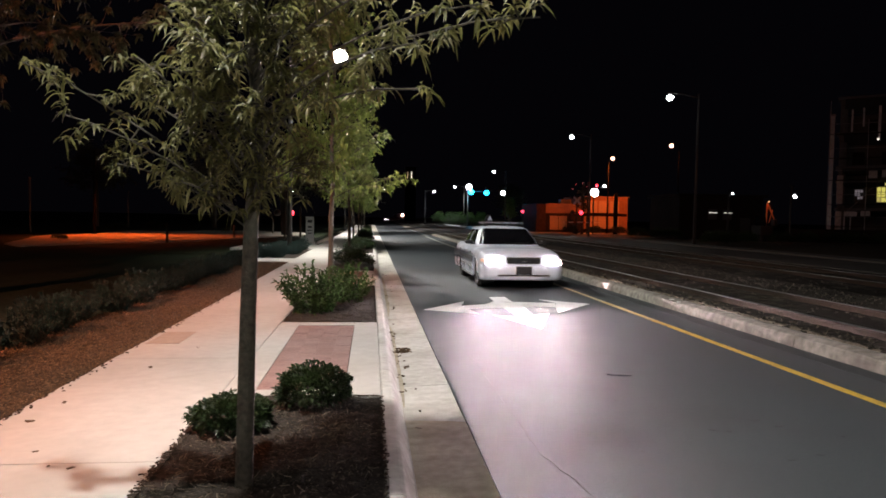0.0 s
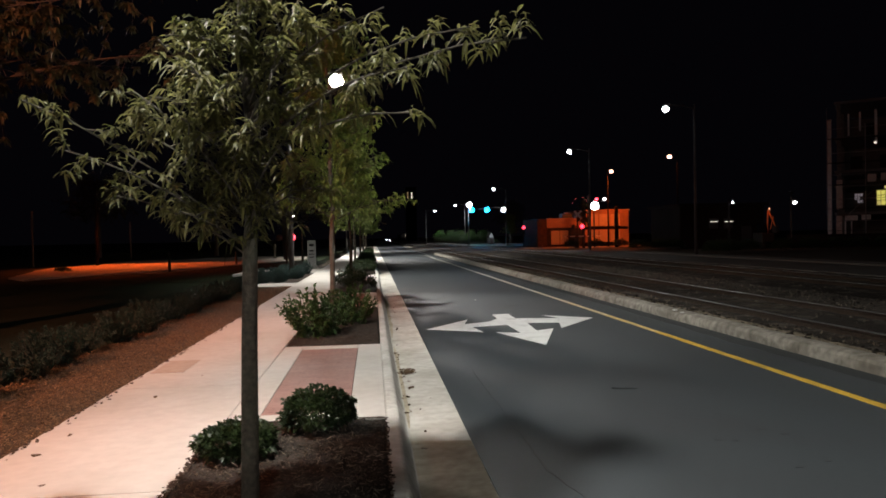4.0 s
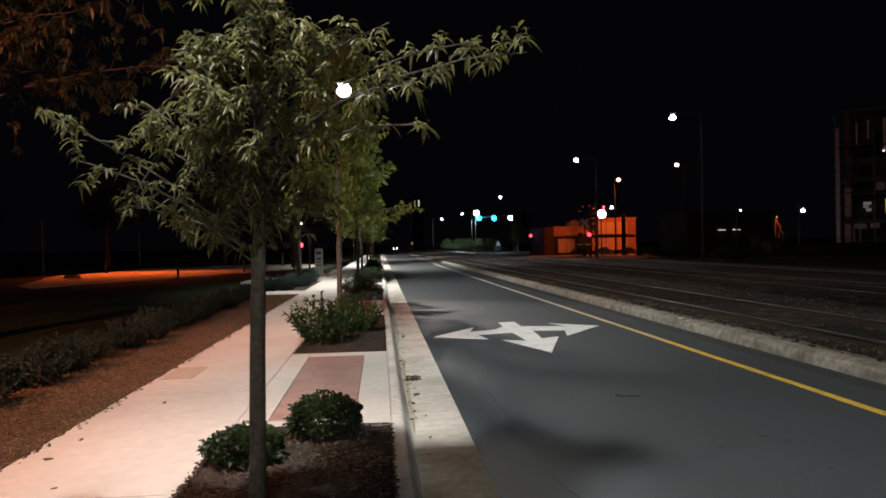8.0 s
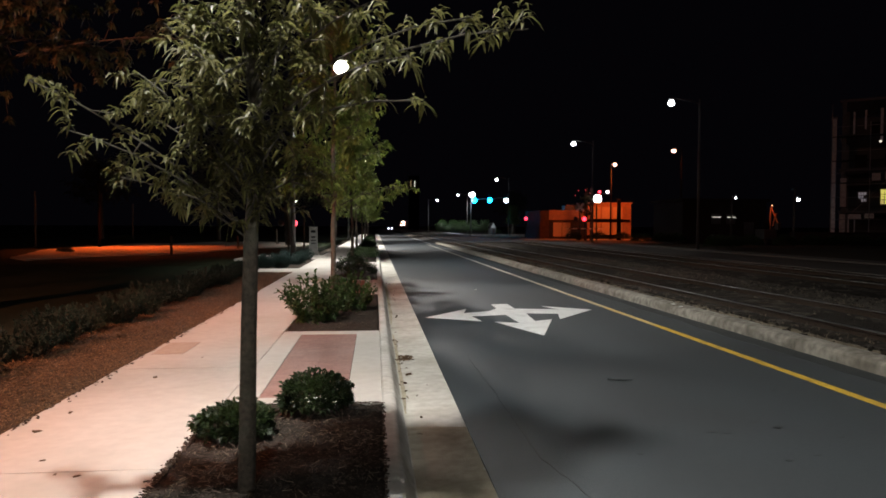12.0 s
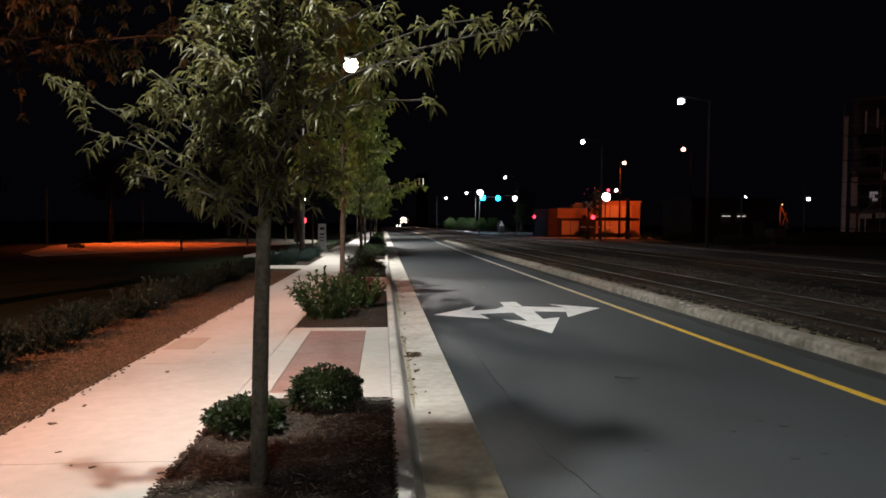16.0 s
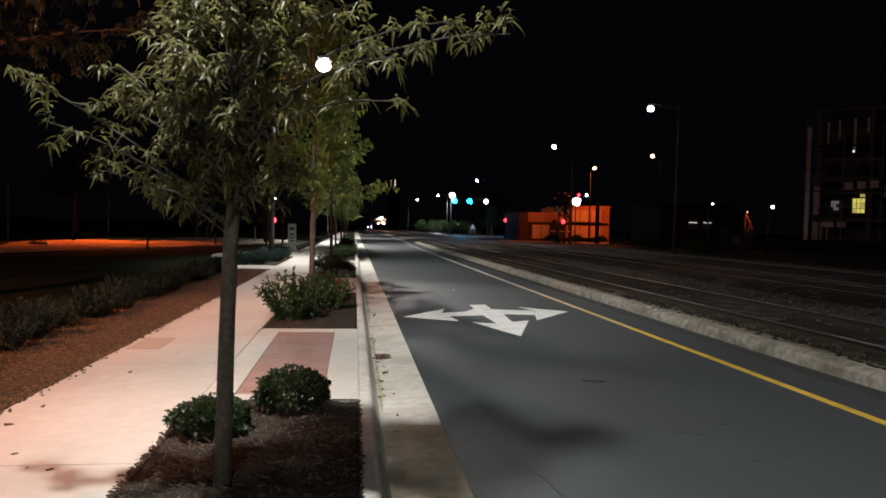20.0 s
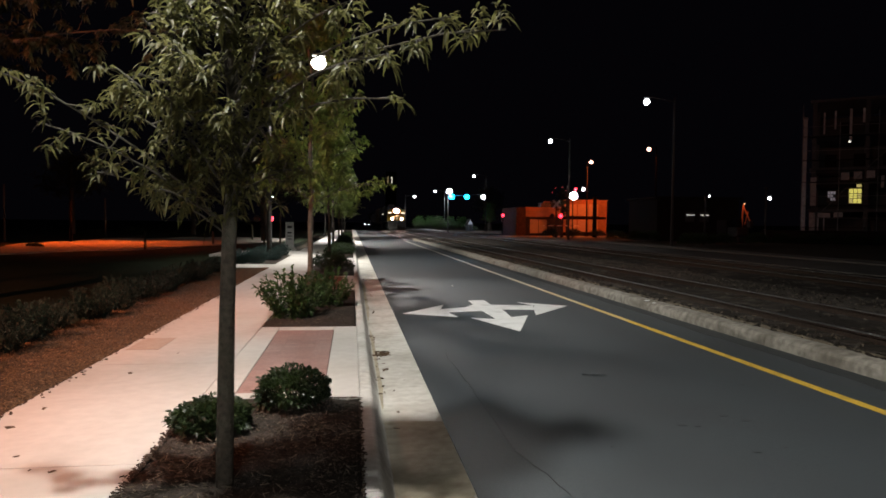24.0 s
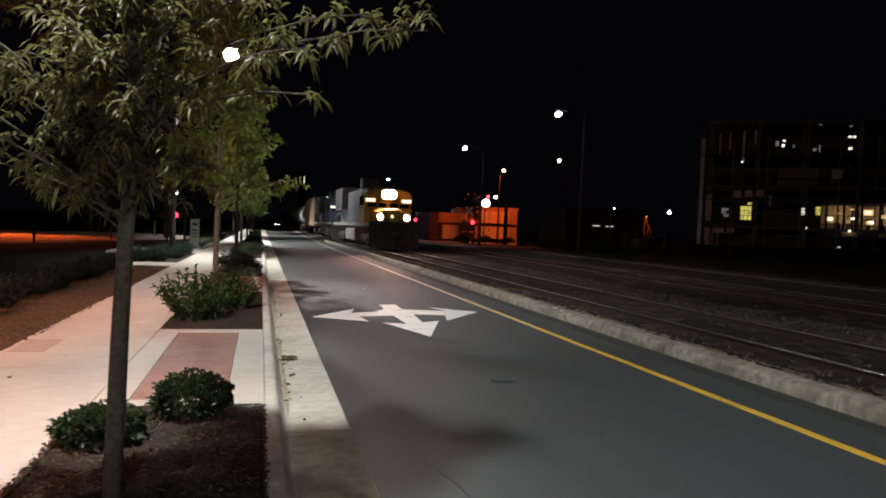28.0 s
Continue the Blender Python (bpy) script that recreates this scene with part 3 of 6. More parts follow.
def gutter_silt(y0, y1, seed, full):
    """A ragged film of brown silt in the gutter pan."""
    pan = [(0.2635, -0.0165), (0.30, -0.019), (0.46, -0.010), (0.745, 0.002)]
    bm = bmesh.new()
    rows, n = [], int((y1 - y0) / 0.04)
    for j in range(n + 1):
        y = y0 + (y1 - y0) * j / n
        end = min(1.0, 6 * j / n, (40 if full > 0.7 else 6) * (n - j) / n)
        x1 = 0.285 + (full - 0.285) * end * (0.86 + 0.30 * noise.noise((seed, y * 1.7, 0)) + 0.16 * noise.noise((seed, y * 7, 3)))
        row = []
        for i in range(9):
            x = 0.27 + (min(0.742, x1) - 0.27) * i / 8
            z = np.interp(x, [p[0] for p in pan], [p[1] for p in pan])
            row.append(bm.verts.new((x, y, z + 0.0022)))
        rows.append(row)
    for a, b in zip(rows, rows[1:]):
        for i in range(8):
            bm.faces.new((a[i], a[i + 1], b[i + 1], b[i]))
    tagged(part("gutter_silt", bm, SILT), "brown silt washed into the gutter", "stain", "gutter silt", "structure")


# brown silt, with part of the gutter's shade put in its colour
gutter_silt(1.0, 5.62, 2.0, 0.86)
gutter_silt(6.0, 10.5, 5.0, 0.315)
gutter_silt(11.5, 19.0, 9.0, 0.34)


# ---- pavement, beds and pads ----
def bed_level(x, y):
    return 0.138 + 0.03 * max(0.0, 1 - ((x + 0.6) / 0.65) ** 2)


def make_bed(name, y0, y1, chips, x0=-1.235, x1=0.07):
    tagged(part(name, rough_sheet(x0, x1, y0, y1, 26, max(8, int((y1 - y0) * 14)), bed_level, 0.022, 4.0), SOIL, smooth=True), "dark mulch bed in the pavement strip", "planting bed", "planting beds", "structure")
    if chips:
        pts = np.column_stack([rng.uniform(x0 + 0.02, x1 - 0.02, chips), rng.uniform(y0 + 0.02, y1 - 0.02, chips), np.zeros(chips)])
        pts[:, 2] = [bed_level(x, y) + 0.012 for x, y, _ in pts]
        tagged(litter("bark_mulch", pts, 0.0055, CHIP, long=3), "scattered brown bark mulch on the bed", "mulch", kind="stuff")
        n = chips // 14
        pts = np.column_stack([rng.uniform(x0 + 0.1, x1 - 0.05, n), rng.uniform(y0 + 0.05, y1 - 0.05, n), np.zeros(n)])
        pts[:, 2] = [bed_level(x, y) + 0.022 for x, y, _ in pts]
        tagged(litter("dry_straw", pts, 0.0032, DRY_CHIP, long=14, flat=0.5), "pale dry twigs and straw on mulch", "litter", kind="stuff")


def pavement():
    bm = boxed(-2.6, -1.243, 0.004, 3.046, -0.2, KERB_TOP, bevel=0.006)
    slab = mesh_of("pavement_slab", bm, CONCRETE)
    walkway = base("pavement", pose(0, 0, 0), "pale concrete pavement slabs with fine joints", "pavement", kind="structure")
    for i in range(44):
        piece("pavement_slab", slab, walkway, 0, -10.96 + 3.05 * i)
    for y0, y1, x0 in ((22.6, 24.3, -4.6), (31.5, 35.5, -6.2)):
        part("side_path", boxed(x0, -2.606, y0, y1, -0.2, KERB_TOP - 0.004, bevel=0.006), CONCRETE, walkway)
    tagged(part("side_bed", rough_sheet(-3.9, -2.607, -12, 22.58, 26, 300, lambda x, y: 0.12 + 0.03 * (x + 2.6) * -0.4, 0.022, 3.0), RED_SOIL, smooth=True), "brown bark mulch strip beside the pavement", "planting bed", kind="structure")
    tagged(part("side_bed_far", rough_sheet(-3.9, -2.607, 24.35, 31.45, 10, 50, lambda x, y: 0.12, 0.02, 3.0), SOIL, smooth=True), "dark mulch bed between two side paths", "planting bed", kind="structure")
    n = 34000
    y = 2.5 + 20 * rng.uniform(0, 1, n) ** 1.7
    pts = np.column_stack([rng.uniform(-3.9, -2.58, n), y, np.full(n, 0.15)])
    pts[:, 2] = 0.135 - 0.012 * (pts[:, 0] + 2.6)
    tagged(litter("bark_mulch", pts, 0.0068, RED_CHIP, long=3.8), "reddish brown bark mulch lit by a sodium lamp", "mulch", kind="stuff")
    # the ragged edge: chips strewn onto the concrete
    n = 260
    pts = np.column_stack([-2.6 + np.abs(rng.normal(0, 0.035, n)), rng.uniform(3, 16, n), np.full(n, 0.157)])
    tagged(litter("loose_chips", pts, 0.012, CHIP, tilt=0.1), "loose bark chips strewn along the pavement edge", "litter", kind="stuff")


def brick_pad(y0, y1, detailed):
    pad = base("paved_pad", pose(0, y0, 0), "red paver panel in a pale concrete border", "paving", "paved pads", "structure")
    n = y1 - y0
    for name, a in (("border", (-1.237, -0.98, 0.004, n - 0.004)), ("border", (-0.232, 0.071, 0.004, n - 0.004)), ("border", (-0.976, -0.236, 0.004, 0.26)), ("border", (-0.976, -0.236, n - 0.27, n - 0.004))):
        part(name, boxed(*a, -0.15, KERB_TOP, bevel=0.005), CONCRETE, pad)
    part("bedding", boxed(-0.977, -0.235, 0.262, n - 0.272, -0.1, KERB_TOP - 0.012), SOIL, pad)
    wide, deep = 0.1845, 0.0915
    bm = boxed(0.0006, wide - 0.0006, 0.0006, deep - 0.0006, -0.06, 0, bevel=0.0012)
    brick = mesh_of("brick", bm, BRICK)
    rows = int((n - 0.535) / deep)
    for j in range(rows if detailed else 0):
        for i in range(4):
            piece("brick", brick, pad, -0.975 + i * wide, 0.264 + j * deep, KERB_TOP - 0.002 + 0.0012 * math.sin(j * 7.3 + i * 3.1))
    if not detailed:
        part("brick_panel", boxed(-0.974, -0.238, 0.266, n - 0.275, -0.05, KERB_TOP - 0.003, bevel=0.003), BRICK, pad)


make_bed("bed_near", -6, BED_END - 0.004, 20000)
n = 900
edge = np.concatenate([np.column_stack([-1.235 - np.abs(rng.normal(0, 0.022, n)) + 0.012, rng.uniform(2.6, 5.75, n), np.full(n, 0.156)]),
                       np.column_stack([rng.uniform(-1.2, 0.06, 260), 5.745 + np.abs(rng.normal(0, 0.015, 260)), np.full(260, 0.156)]),
                       np.column_stack([0.068 + np.abs(rng.normal(0, 0.010, 300)), rng.uniform(2.6, 5.75, 300), np.full(300, 0.154)])])
tagged(litter("spilled_mulch", edge, 0.0085, CHIP, long=2.6, tilt=0.15), "bark mulch spilled over the bed's edges", "mulch", kind="stuff")
heaps = np.column_stack([rng.normal(-0.98, 0.18, 240), rng.normal(4.05, 0.35, 240), np.zeros(240)])
heaps = np.concatenate([heaps, np.column_stack([rng.normal(-0.28, 0.13, 170), rng.normal(4.75, 0.14, 170), np.zeros(170)])])
heaps = heaps[(heaps[:, 0] > -1.2) & (heaps[:, 0] < 0.05)]
heaps[:, 2] = [bed_level(x, y) + 0.024 + 0.012 * rng.uniform() for x, y, _ in heaps]
tagged(litter("dry_straw", heaps, 0.0028, DRY_CHIP, long=14, flat=0.5), "pale dry twigs heaped on the mulch", "litter", kind="stuff")
for k in range(5):
    y = BED_END + PERIOD * k
    brick_pad(y, y + 4.03, k == 0)
    make_bed("bed_row", y + 4.034, y + PERIOD - 0.004, 1600 if k == 0 else (500 if k < 3 else 0))
tagged(part("far_strip", boxed(-1.237, 0.071, BED_END + PERIOD * 5, 124, -0.2, 0.14), SOIL), "dark planting strip far along the kerb", "planting bed", kind="structure")
pavement()


# ---- the tracks ----
TRACK_A, TRACK_B, GAUGE, RAIL_Z = 7.66, 13.47, 1.66, 0.20


def bend(y):
    """How far the line swings to the right in the distance."""
    return 0.0 if y < 255 else 18.0 * (1 - math.exp(-((y - 255) / 145) ** 2))


def bed_profile(x):
    """The level of the track bed across the line: up from the kerb, flat, then down to the far road."""
    if x < 6.5:
        return 0.125 - 0.055 * (x - 5.9) / 0.6
    if x < 14.6:
        return 0.07
    return 0.07 - 0.10 * min(1.0, (x - 14.6) / 2.4)


def trackbed():
    tagged(part("trackbed", rough_sheet(5.893, 17.19, -10, 63.9, 76, 420, lambda x, y: bed_profile(x), 0.035, 2.6, skirt=0.1), BALLAST, smooth=True), "brown dirt and ballast between the rails", "trackbed", kind="structure")
    n = 9000
    y = 3 + 46 * rng.uniform(0, 1, n) ** 1.8
    x = rng.uniform(6.0, 17.0, n)
    dark = (x < 9.0) | ((x > 10.9) & (x < 12.8))
    keep = ~dark | (rng.uniform(0, 1, n) < 0.25)
    x, y = x[keep], y[keep]
    pts = np.column_stack([x, y, [bed_profile(a) + 0.012 for a in x]])
    for x0, x1 in ((6.02, 8.95), (10.9, 12.75)):
        strip = rough_sheet(x0, x1, -10, 63.9, 20, 320, lambda a, b: bed_profile(a) + 0.008 + 0.02 * noise.noise((a * 1.1, b * 0.7, 1.0)), 0.026, 3.1, skirt=0.05)
        tagged(part("oily_dirt", strip, OILY_DIRT, smooth=True), "dark oily dirt packed between the rails", "dirt", "oily track strips", "structure")
    tagged(litter("ballast_stones", pts, 0.034, STONE, flat=0.4, long=1.3, tilt=0.6), "loose ballast stones around the tracks", "gravel", kind="stuff")
    # the ragged dirt that spills over the kerb's back edge
    n = 1300
    y = 3 + 40 * rng.uniform(0, 1, n) ** 1.4
    wave = np.array([0.05 + 0.10 * noise.noise((0.0, v * 0.8, 0.0)) + 0.05 * noise.noise((4.0, v * 3.1, 0.0)) for v in y])
    pts = np.column_stack([5.90 - np.maximum(0.0, wave) + 0.10 * np.abs(rng.normal(0, 1, n)), y, rng.uniform(0.125, 0.165, n)])
    tagged(litter("dirt_clods", pts, 0.034, OILY_DIRT, flat=0.35, long=1.9), "dark dirt clods spilling over the kerb", "dirt", kind="stuff")
    # pale sandy lobes between the sleeper ends, right behind the kerb
    def lobes(x, y):
        lobe = 0.5 + 0.5 * math.cos(11.6 * y + 2.2 * noise.noise((1.0, y * 0.9, 5.0)))
        size = 0.6 + 0.7 * noise.noise((9.0, y * 0.45, 2.0))
        return bed_profile(x) + 0.052 - 0.095 * (1 - lobe * size) * min(1.0, max(0.0, x - 5.90) / 0.14) - 0.10 * max(0.0, x - 6.12)
    tagged(part("sandy_edge", rough_sheet(5.875, 6.42, 2.0, 46.0, 14, 700, lobes, 0.016, 5.0, skirt=0.12), SANDY, smooth=True), "pale sandy dirt heaped between the sleeper ends and the kerb", "dirt", kind="structure")
    # dry weed tufts and trodden hollows between the tracks
    n = 500
    y = 4 + 34 * rng.uniform(0, 1, n) ** 1.5
    x = np.where(rng.uniform(0, 1, n) < 0.5, rng.uniform(9.0, 10.9, n), rng.uniform(5.95, 6.7, n))
    pts = np.column_stack([x, y, [bed_profile(a) + 0.01 for a in x]])
    v, f = leaves(np.repeat(pts, 7, axis=0), np.column_stack([rng.normal(0, 0.5, 7 * n), rng.normal(0, 0.5, 7 * n), np.ones(7 * n)]), 0.10, 0.008, 0.4)
    tagged(from_arrays("dry_weeds", v, f, DRY_CHIP), "thin dry weeds between the tracks", "weeds", kind="stuff")


def rail_bm(a, b, step, head):
    bm = bmesh.new()
    if head:
        prof = [(-0.036, -0.010), (-0.030, -0.003), (-0.012, 0.0), (0.012, 0.0), (0.030, -0.003), (0.036, -0.010)]
    else:
        prof = [(-0.075, -0.172), (-0.075, -0.16), (-0.012, -0.14), (-0.012, -0.045), (-0.036, -0.035), (-0.036, -0.0105), (0.036, -0.0105), (0.036, -0.035), (0.012, -0.045), (0.012, -0.14), (0.075, -0.16), (0.075, -0.172)]
    n = max(1, int((b - a) / step))
    rings = []
    for i in range(n + 1):
        y = a + (b - a) * i / n
        rings.append([(x + bend(y), y, z) for x, z in prof])
    return loft(bm, rings)


def track(name, centre, rows):
    ob = base(name, pose(centre, 0, RAIL_Z), "steel rails on dark timber sleepers", "railway track", "railway tracks", "structure")
    for s in (-1, 1):
        for head, material in ((False, RAIL_RUST), (True, RAIL_SHINE)):
            bm = rail_bm(-10, 63.95, 80, head)
            bmesh.ops.translate(bm, vec=(s * GAUGE / 2, 0, 0), verts=bm.verts)
            part("railhead" if head else "rail", bm, material, ob, smooth=head)
            bm = rail_bm(63.96, 796, 12, head)
            bmesh.ops.translate(bm, vec=(s * GAUGE / 2, 0, 0.004), verts=bm.verts)
            part("far_railhead" if head else "far_rail", bm, material, ob, smooth=head)
    bm = boxed(-1.3, 1.3, -0.115, 0.115, -0.30, -0.122, bevel=0.012)
    me = mesh_of("sleeper", bm, SLEEPER)
    for i in range(rows):
        piece("sleeper", me, ob, 0.05 * math.sin(i * 12.9), -1.0 + 0.52 * i, 0.014 * math.sin(i * 5.7), 0.012 * math.sin(i * 3.3))


trackbed()
track("track_near", TRACK_A, 118)
track("track_far", TRACK_B, 110)
bm = bmesh.new()
for y in range(104, 796, 8):
    box(bm, 6.2 + bend(y), 15 + bend(y), y, y + 8.0, -0.06, 0.175)
tagged(part("far_trackbed", bm, BALLAST), "far ballast bed curving away", "trackbed", kind="structure")


# ---- trees and shrubs ----
def limb(bm, a, b, r0, r1, sag=0.0, n=5, sides=7):
    """A bent tapered branch; returns the points along it."""
    a, b = Vector(a), Vector(b)
    pts = []
    for i in range(n + 1):
        s = i / n
        p = a.lerp(b, s) + Vector((0, 0, sag * 4 * s * (1 - s)))
        p += Vector((noise.noise(p * 2.3), noise.noise(p * 2.3 + Vector((5, 1, 0))), 0)) * 0.05 * (b - a).length * s
        pts.append(p)
    rings = []
    for i, p in enumerate(pts):
        d = (pts[min(i + 1, n)] - pts[max(i - 1, 0)]).normalized()
        u = d.orthogonal().normalized()
        v = d.cross(u)
        r = r0 + (r1 - r0) * i / n
        rings.append([p + (u * math.cos(t) + v * math.sin(t)) * r for t in [6.2832 * k / sides for k in range(sides)]])
    loft(bm, rings)
    return pts


def near_line(p, ends):
    """How far p lies from the line through two points."""
    a, b = Vector(ends[0]), Vector(ends[1])
    u = (b - a).normalized()
    return ((p - a) - u * (p - a).dot(u)).length


def leaf_tree(name, m, trunk_top, trunk_r, limbs, material, label, group="", twigs=9, per=9, length=0.13, width=0.034, spread=0.34, lean=(0, 0), seed=1, droop=0.85, gap=(), clear=0.1, taper=0.2):
    """A young tree: trunk, limbs that end in twigs, and a crown of hanging leaves. limbs: start height, end x, y, z."""
    g = np.random.default_rng(seed)
    ob = base(name, m, label, "tree", group)
    bm = bmesh.new()
    lx, ly = lean
    limb(bm, (0, 0, -0.1), (lx, ly, trunk_top), trunk_r * 1.12, trunk_r * 0.35, n=10, sides=12)
    part("trunk", bm, BARK, ob, smooth=True)
    tips, ways = [], []
    for z0, x, y, z, *own in limbs:
        bm = bmesh.new()
        count = own[0] if own else twigs
        s = z0 / trunk_top
        a = Vector((lx * s, ly * s, z0))
        b = Vector((x, y, z))
        pts = limb(bm, a, b, trunk_r * 0.15, 0.004, sag=0.08 * (b - a).length)
        for k in range(count):
            u = 0.3 + 0.7 * (k + g.uniform(0, 1)) / count
            i = min(int(u * 5), 4)
            p = pts[i].lerp(pts[i + 1], u * 5 - i)
            q = p + Vector(g.normal(0, 1, 3).tolist()).normalized() * spread * (1.2 - taper * u) * g.uniform(0.35, 1.1)
            if gap and near_line(m @ q, gap) < clear:
                continue
            rod(bm, p, q, 0.005, 0.0025, 4, caps=False)
            for w in range(2):
                tips.append(p.lerp(q, 0.55 + 0.45 * w))
                ways.append((q - p).normalized())
        part("limb", bm, LIMB_BARK, ob, smooth=True)
    pts = np.repeat(np.array([list(t) for t in tips]), per, axis=0)
    way = np.repeat(np.array([list(w) for w in ways]), per, axis=0)
    pts = pts + g.normal(0, 0.012, pts.shape)
    fan = g.normal(0, 1, way.shape) * [1, 1, 0.4]
    way = way * 0.3 + fan / np.linalg.norm(fan, axis=1, keepdims=True) + [0, 0, 0.4]
    if gap:
        a, b = (m.inverted() @ Vector(p) for p in gap)
        u = np.array((b - a).normalized())
        off = pts - np.array(a)
        keep = np.linalg.norm(off - np.outer(off @ u, u), axis=1) > clear
        pts, way = pts[keep], way[keep]
    v, f = leaves(pts, way, length, width, droop, rand=g)
    from_arrays("crown", v, f, material, ob)
    return ob


def ring_limbs(n, z0, z1, reach, rise, seed, top=0.35):
    g = np.random.default_rng(seed)
    out = []
    for i in range(n):
        s = i / (n - 1)
        a = i * 2.4 + g.uniform(-0.3, 0.3)
        r = reach * (1 - (1 - top) * s) * g.uniform(0.75, 1.12)
        z = z0 + (z1 - z0) * s
        out.append((z, r * math.cos(a), r * math.sin(a), z + rise * g.uniform(0.5, 1.3)))
    return out


near_limbs = [(1.46, -1.15, 0.0, 2.26, 10), (1.46, -0.92, -0.1, 2.00, 7), (1.42, -0.68, 0.1, 1.76, 7), (1.6, -0.62, 0.15, 2.16, 13), (1.65, -0.48, -0.2, 2.26, 12), (1.7, -0.36, 0.2, 2.40, 10), (1.8, -0.20, -0.20, 2.62, 7),
              (1.45, -0.40, 0.1, 1.74, 8), (1.45, -0.28, -0.2, 1.66, 8), (1.5, 0.10, -0.2, 1.68, 7), (1.6, 0.30, 0.25, 1.86, 8),
              (2.0, 1.37, -0.75, 2.39, 16), (2.05, 1.10, -0.70, 2.44, 11), (1.95, 0.85, -0.75, 2.25, 9), (1.9, 0.86, -0.65, 2.07, 6), (2.2, 0.78, -0.60, 2.56, 9), (2.3, 0.5, -0.1, 2.7, 9)]
near_limbs += [(1.9, -0.30, -0.45, 2.45, 10), (2.0, -0.12, -0.55, 2.30, 10), (2.0, 0.08, -0.50, 2.55, 10), (2.1, 0.28, -0.45, 2.35, 10), (1.8, -0.2, -0.40, 2.10, 9), (1.8, 0.15, -0.42, 2.05, 9), (2.2, 0.0, -0.48, 2.78, 9), (1.7, 0.36, -0.30, 2.12, 8), (2.2, 0.34, -0.35, 2.66, 8)]
near_limbs += [(*l, 9) for l in ring_limbs(15, 1.6, 3.0, 0.40, 0.22, 5, top=0.9)]
# upper limbs out of view, added to throw the shadow on the lane
near_limbs += [(z0, x - 0.02, y - 0.03, z, 18) for z0, x, y, z in ring_limbs(14, 3.95, 4.7, 0.36, 0.2, 6, top=0.8)]
leaf_tree("street_tree", pose(-0.69, 3.85, 0.12), 5.1, 0.044, near_limbs, LEAF, "young oak with slim trunk and drooping narrow leaves in mulch", twigs=12, per=8, length=0.079, width=0.019, spread=0.21, lean=(0.08, 0.05), seed=3, taper=0.65, droop=0.8, gap=((0, 0, 1.62), (-1.356, 28, 7.96)), clear=0.075)
row = leaf_tree("street_tree", pose(-0.76, 13.0, 0.12), 5.2, 0.05, ring_limbs(34, 1.8, 4.9, 1.22, 0.55, 8), LEAF_BACK, "young street tree with yellowish green leaves in a mulch bed", "row of street trees", twigs=19, per=9, length=0.10, width=0.04, spread=0.36, seed=11, gap=((0, 0, 1.62), (-1.356, 28, 7.96)), clear=0.20)
for k in range(1, 8):
    copy_thing(row, pose(-0.76 + 0.06 * math.sin(k * 2.2), 13.0 + PERIOD * k, 0.12, 0, 0, 77 * k))
for x, y, a in ((23.3, 118.0, 30), (25.2, 124.0, 250)):
    copy_thing(row, pose(x, y, -0.05, 0, 0, a))
big = leaf_tree("large_tree", pose(-7.6, 12.2, 0.05), 8.5, 0.24, ring_limbs(30, 3.6, 8.0, 4.6, 1.2, 21, top=0.5), LEAF_DARK, "large dark tree lit orange from below beside the lawn", "park trees", twigs=34, per=16, length=0.13, width=0.06, spread=1.0, seed=23)
for x, y, a in ((-17, 78, 40), (-30, 80, 130), (-9, 74, 200), (-42, 74, 290), (-12, 96, 20), (-6, 108, 80), (30, 150, 140)):
    copy_thing(big, pose(x, y, 0.0, 0, 0, a))


def shrub(name, m, rx, ry, h, n, length, width, material, label, group="", category="shrub", seed=1, stems=9, droop=0.3, shell=0.55):
    g = np.random.default_rng(seed)
    ob = base(name, m, label, category, group)
    bm = bmesh.new()
    for k in range(stems):
        a = 6.283 * k / stems + g.uniform(-0.3, 0.3)
        r = g.uniform(0.3, 0.8)
        limb(bm, (0.04 * math.cos(a), 0.04 * math.sin(a), -0.05), (rx * r * math.cos(a), ry * r * math.sin(a), h * g.uniform(0.55, 0.85)), 0.012, 0.004, n=3, sides=5)
    part("woody_base", bm, BARK, ob)
    d = g.normal(0, 1, (n, 3))
    d[:, 2] = np.abs(d[:, 2]) * 0.9 - 0.15
    d /= np.linalg.norm(d, axis=1, keepdims=True)
    lump = np.array([1 + 0.34 * noise.noise((x * 3 + seed, y * 3, z * 3)) for x, y, z in d])
    r = (g.uniform(shell, 1.0, n) * lump)[:, None]
    pts = d * r * [rx, ry, h * 0.62] + [0, 0, h * 0.36]
    pts[:, 2] = np.maximum(pts[:, 2], 0.03)
    v, f = leaves(pts, d + g.normal(0, 0.55, d.shape) + [0, 0, 0.35], length, width, droop, rand=g)
    from_arrays("foliage", v, f, material, ob)
    return ob


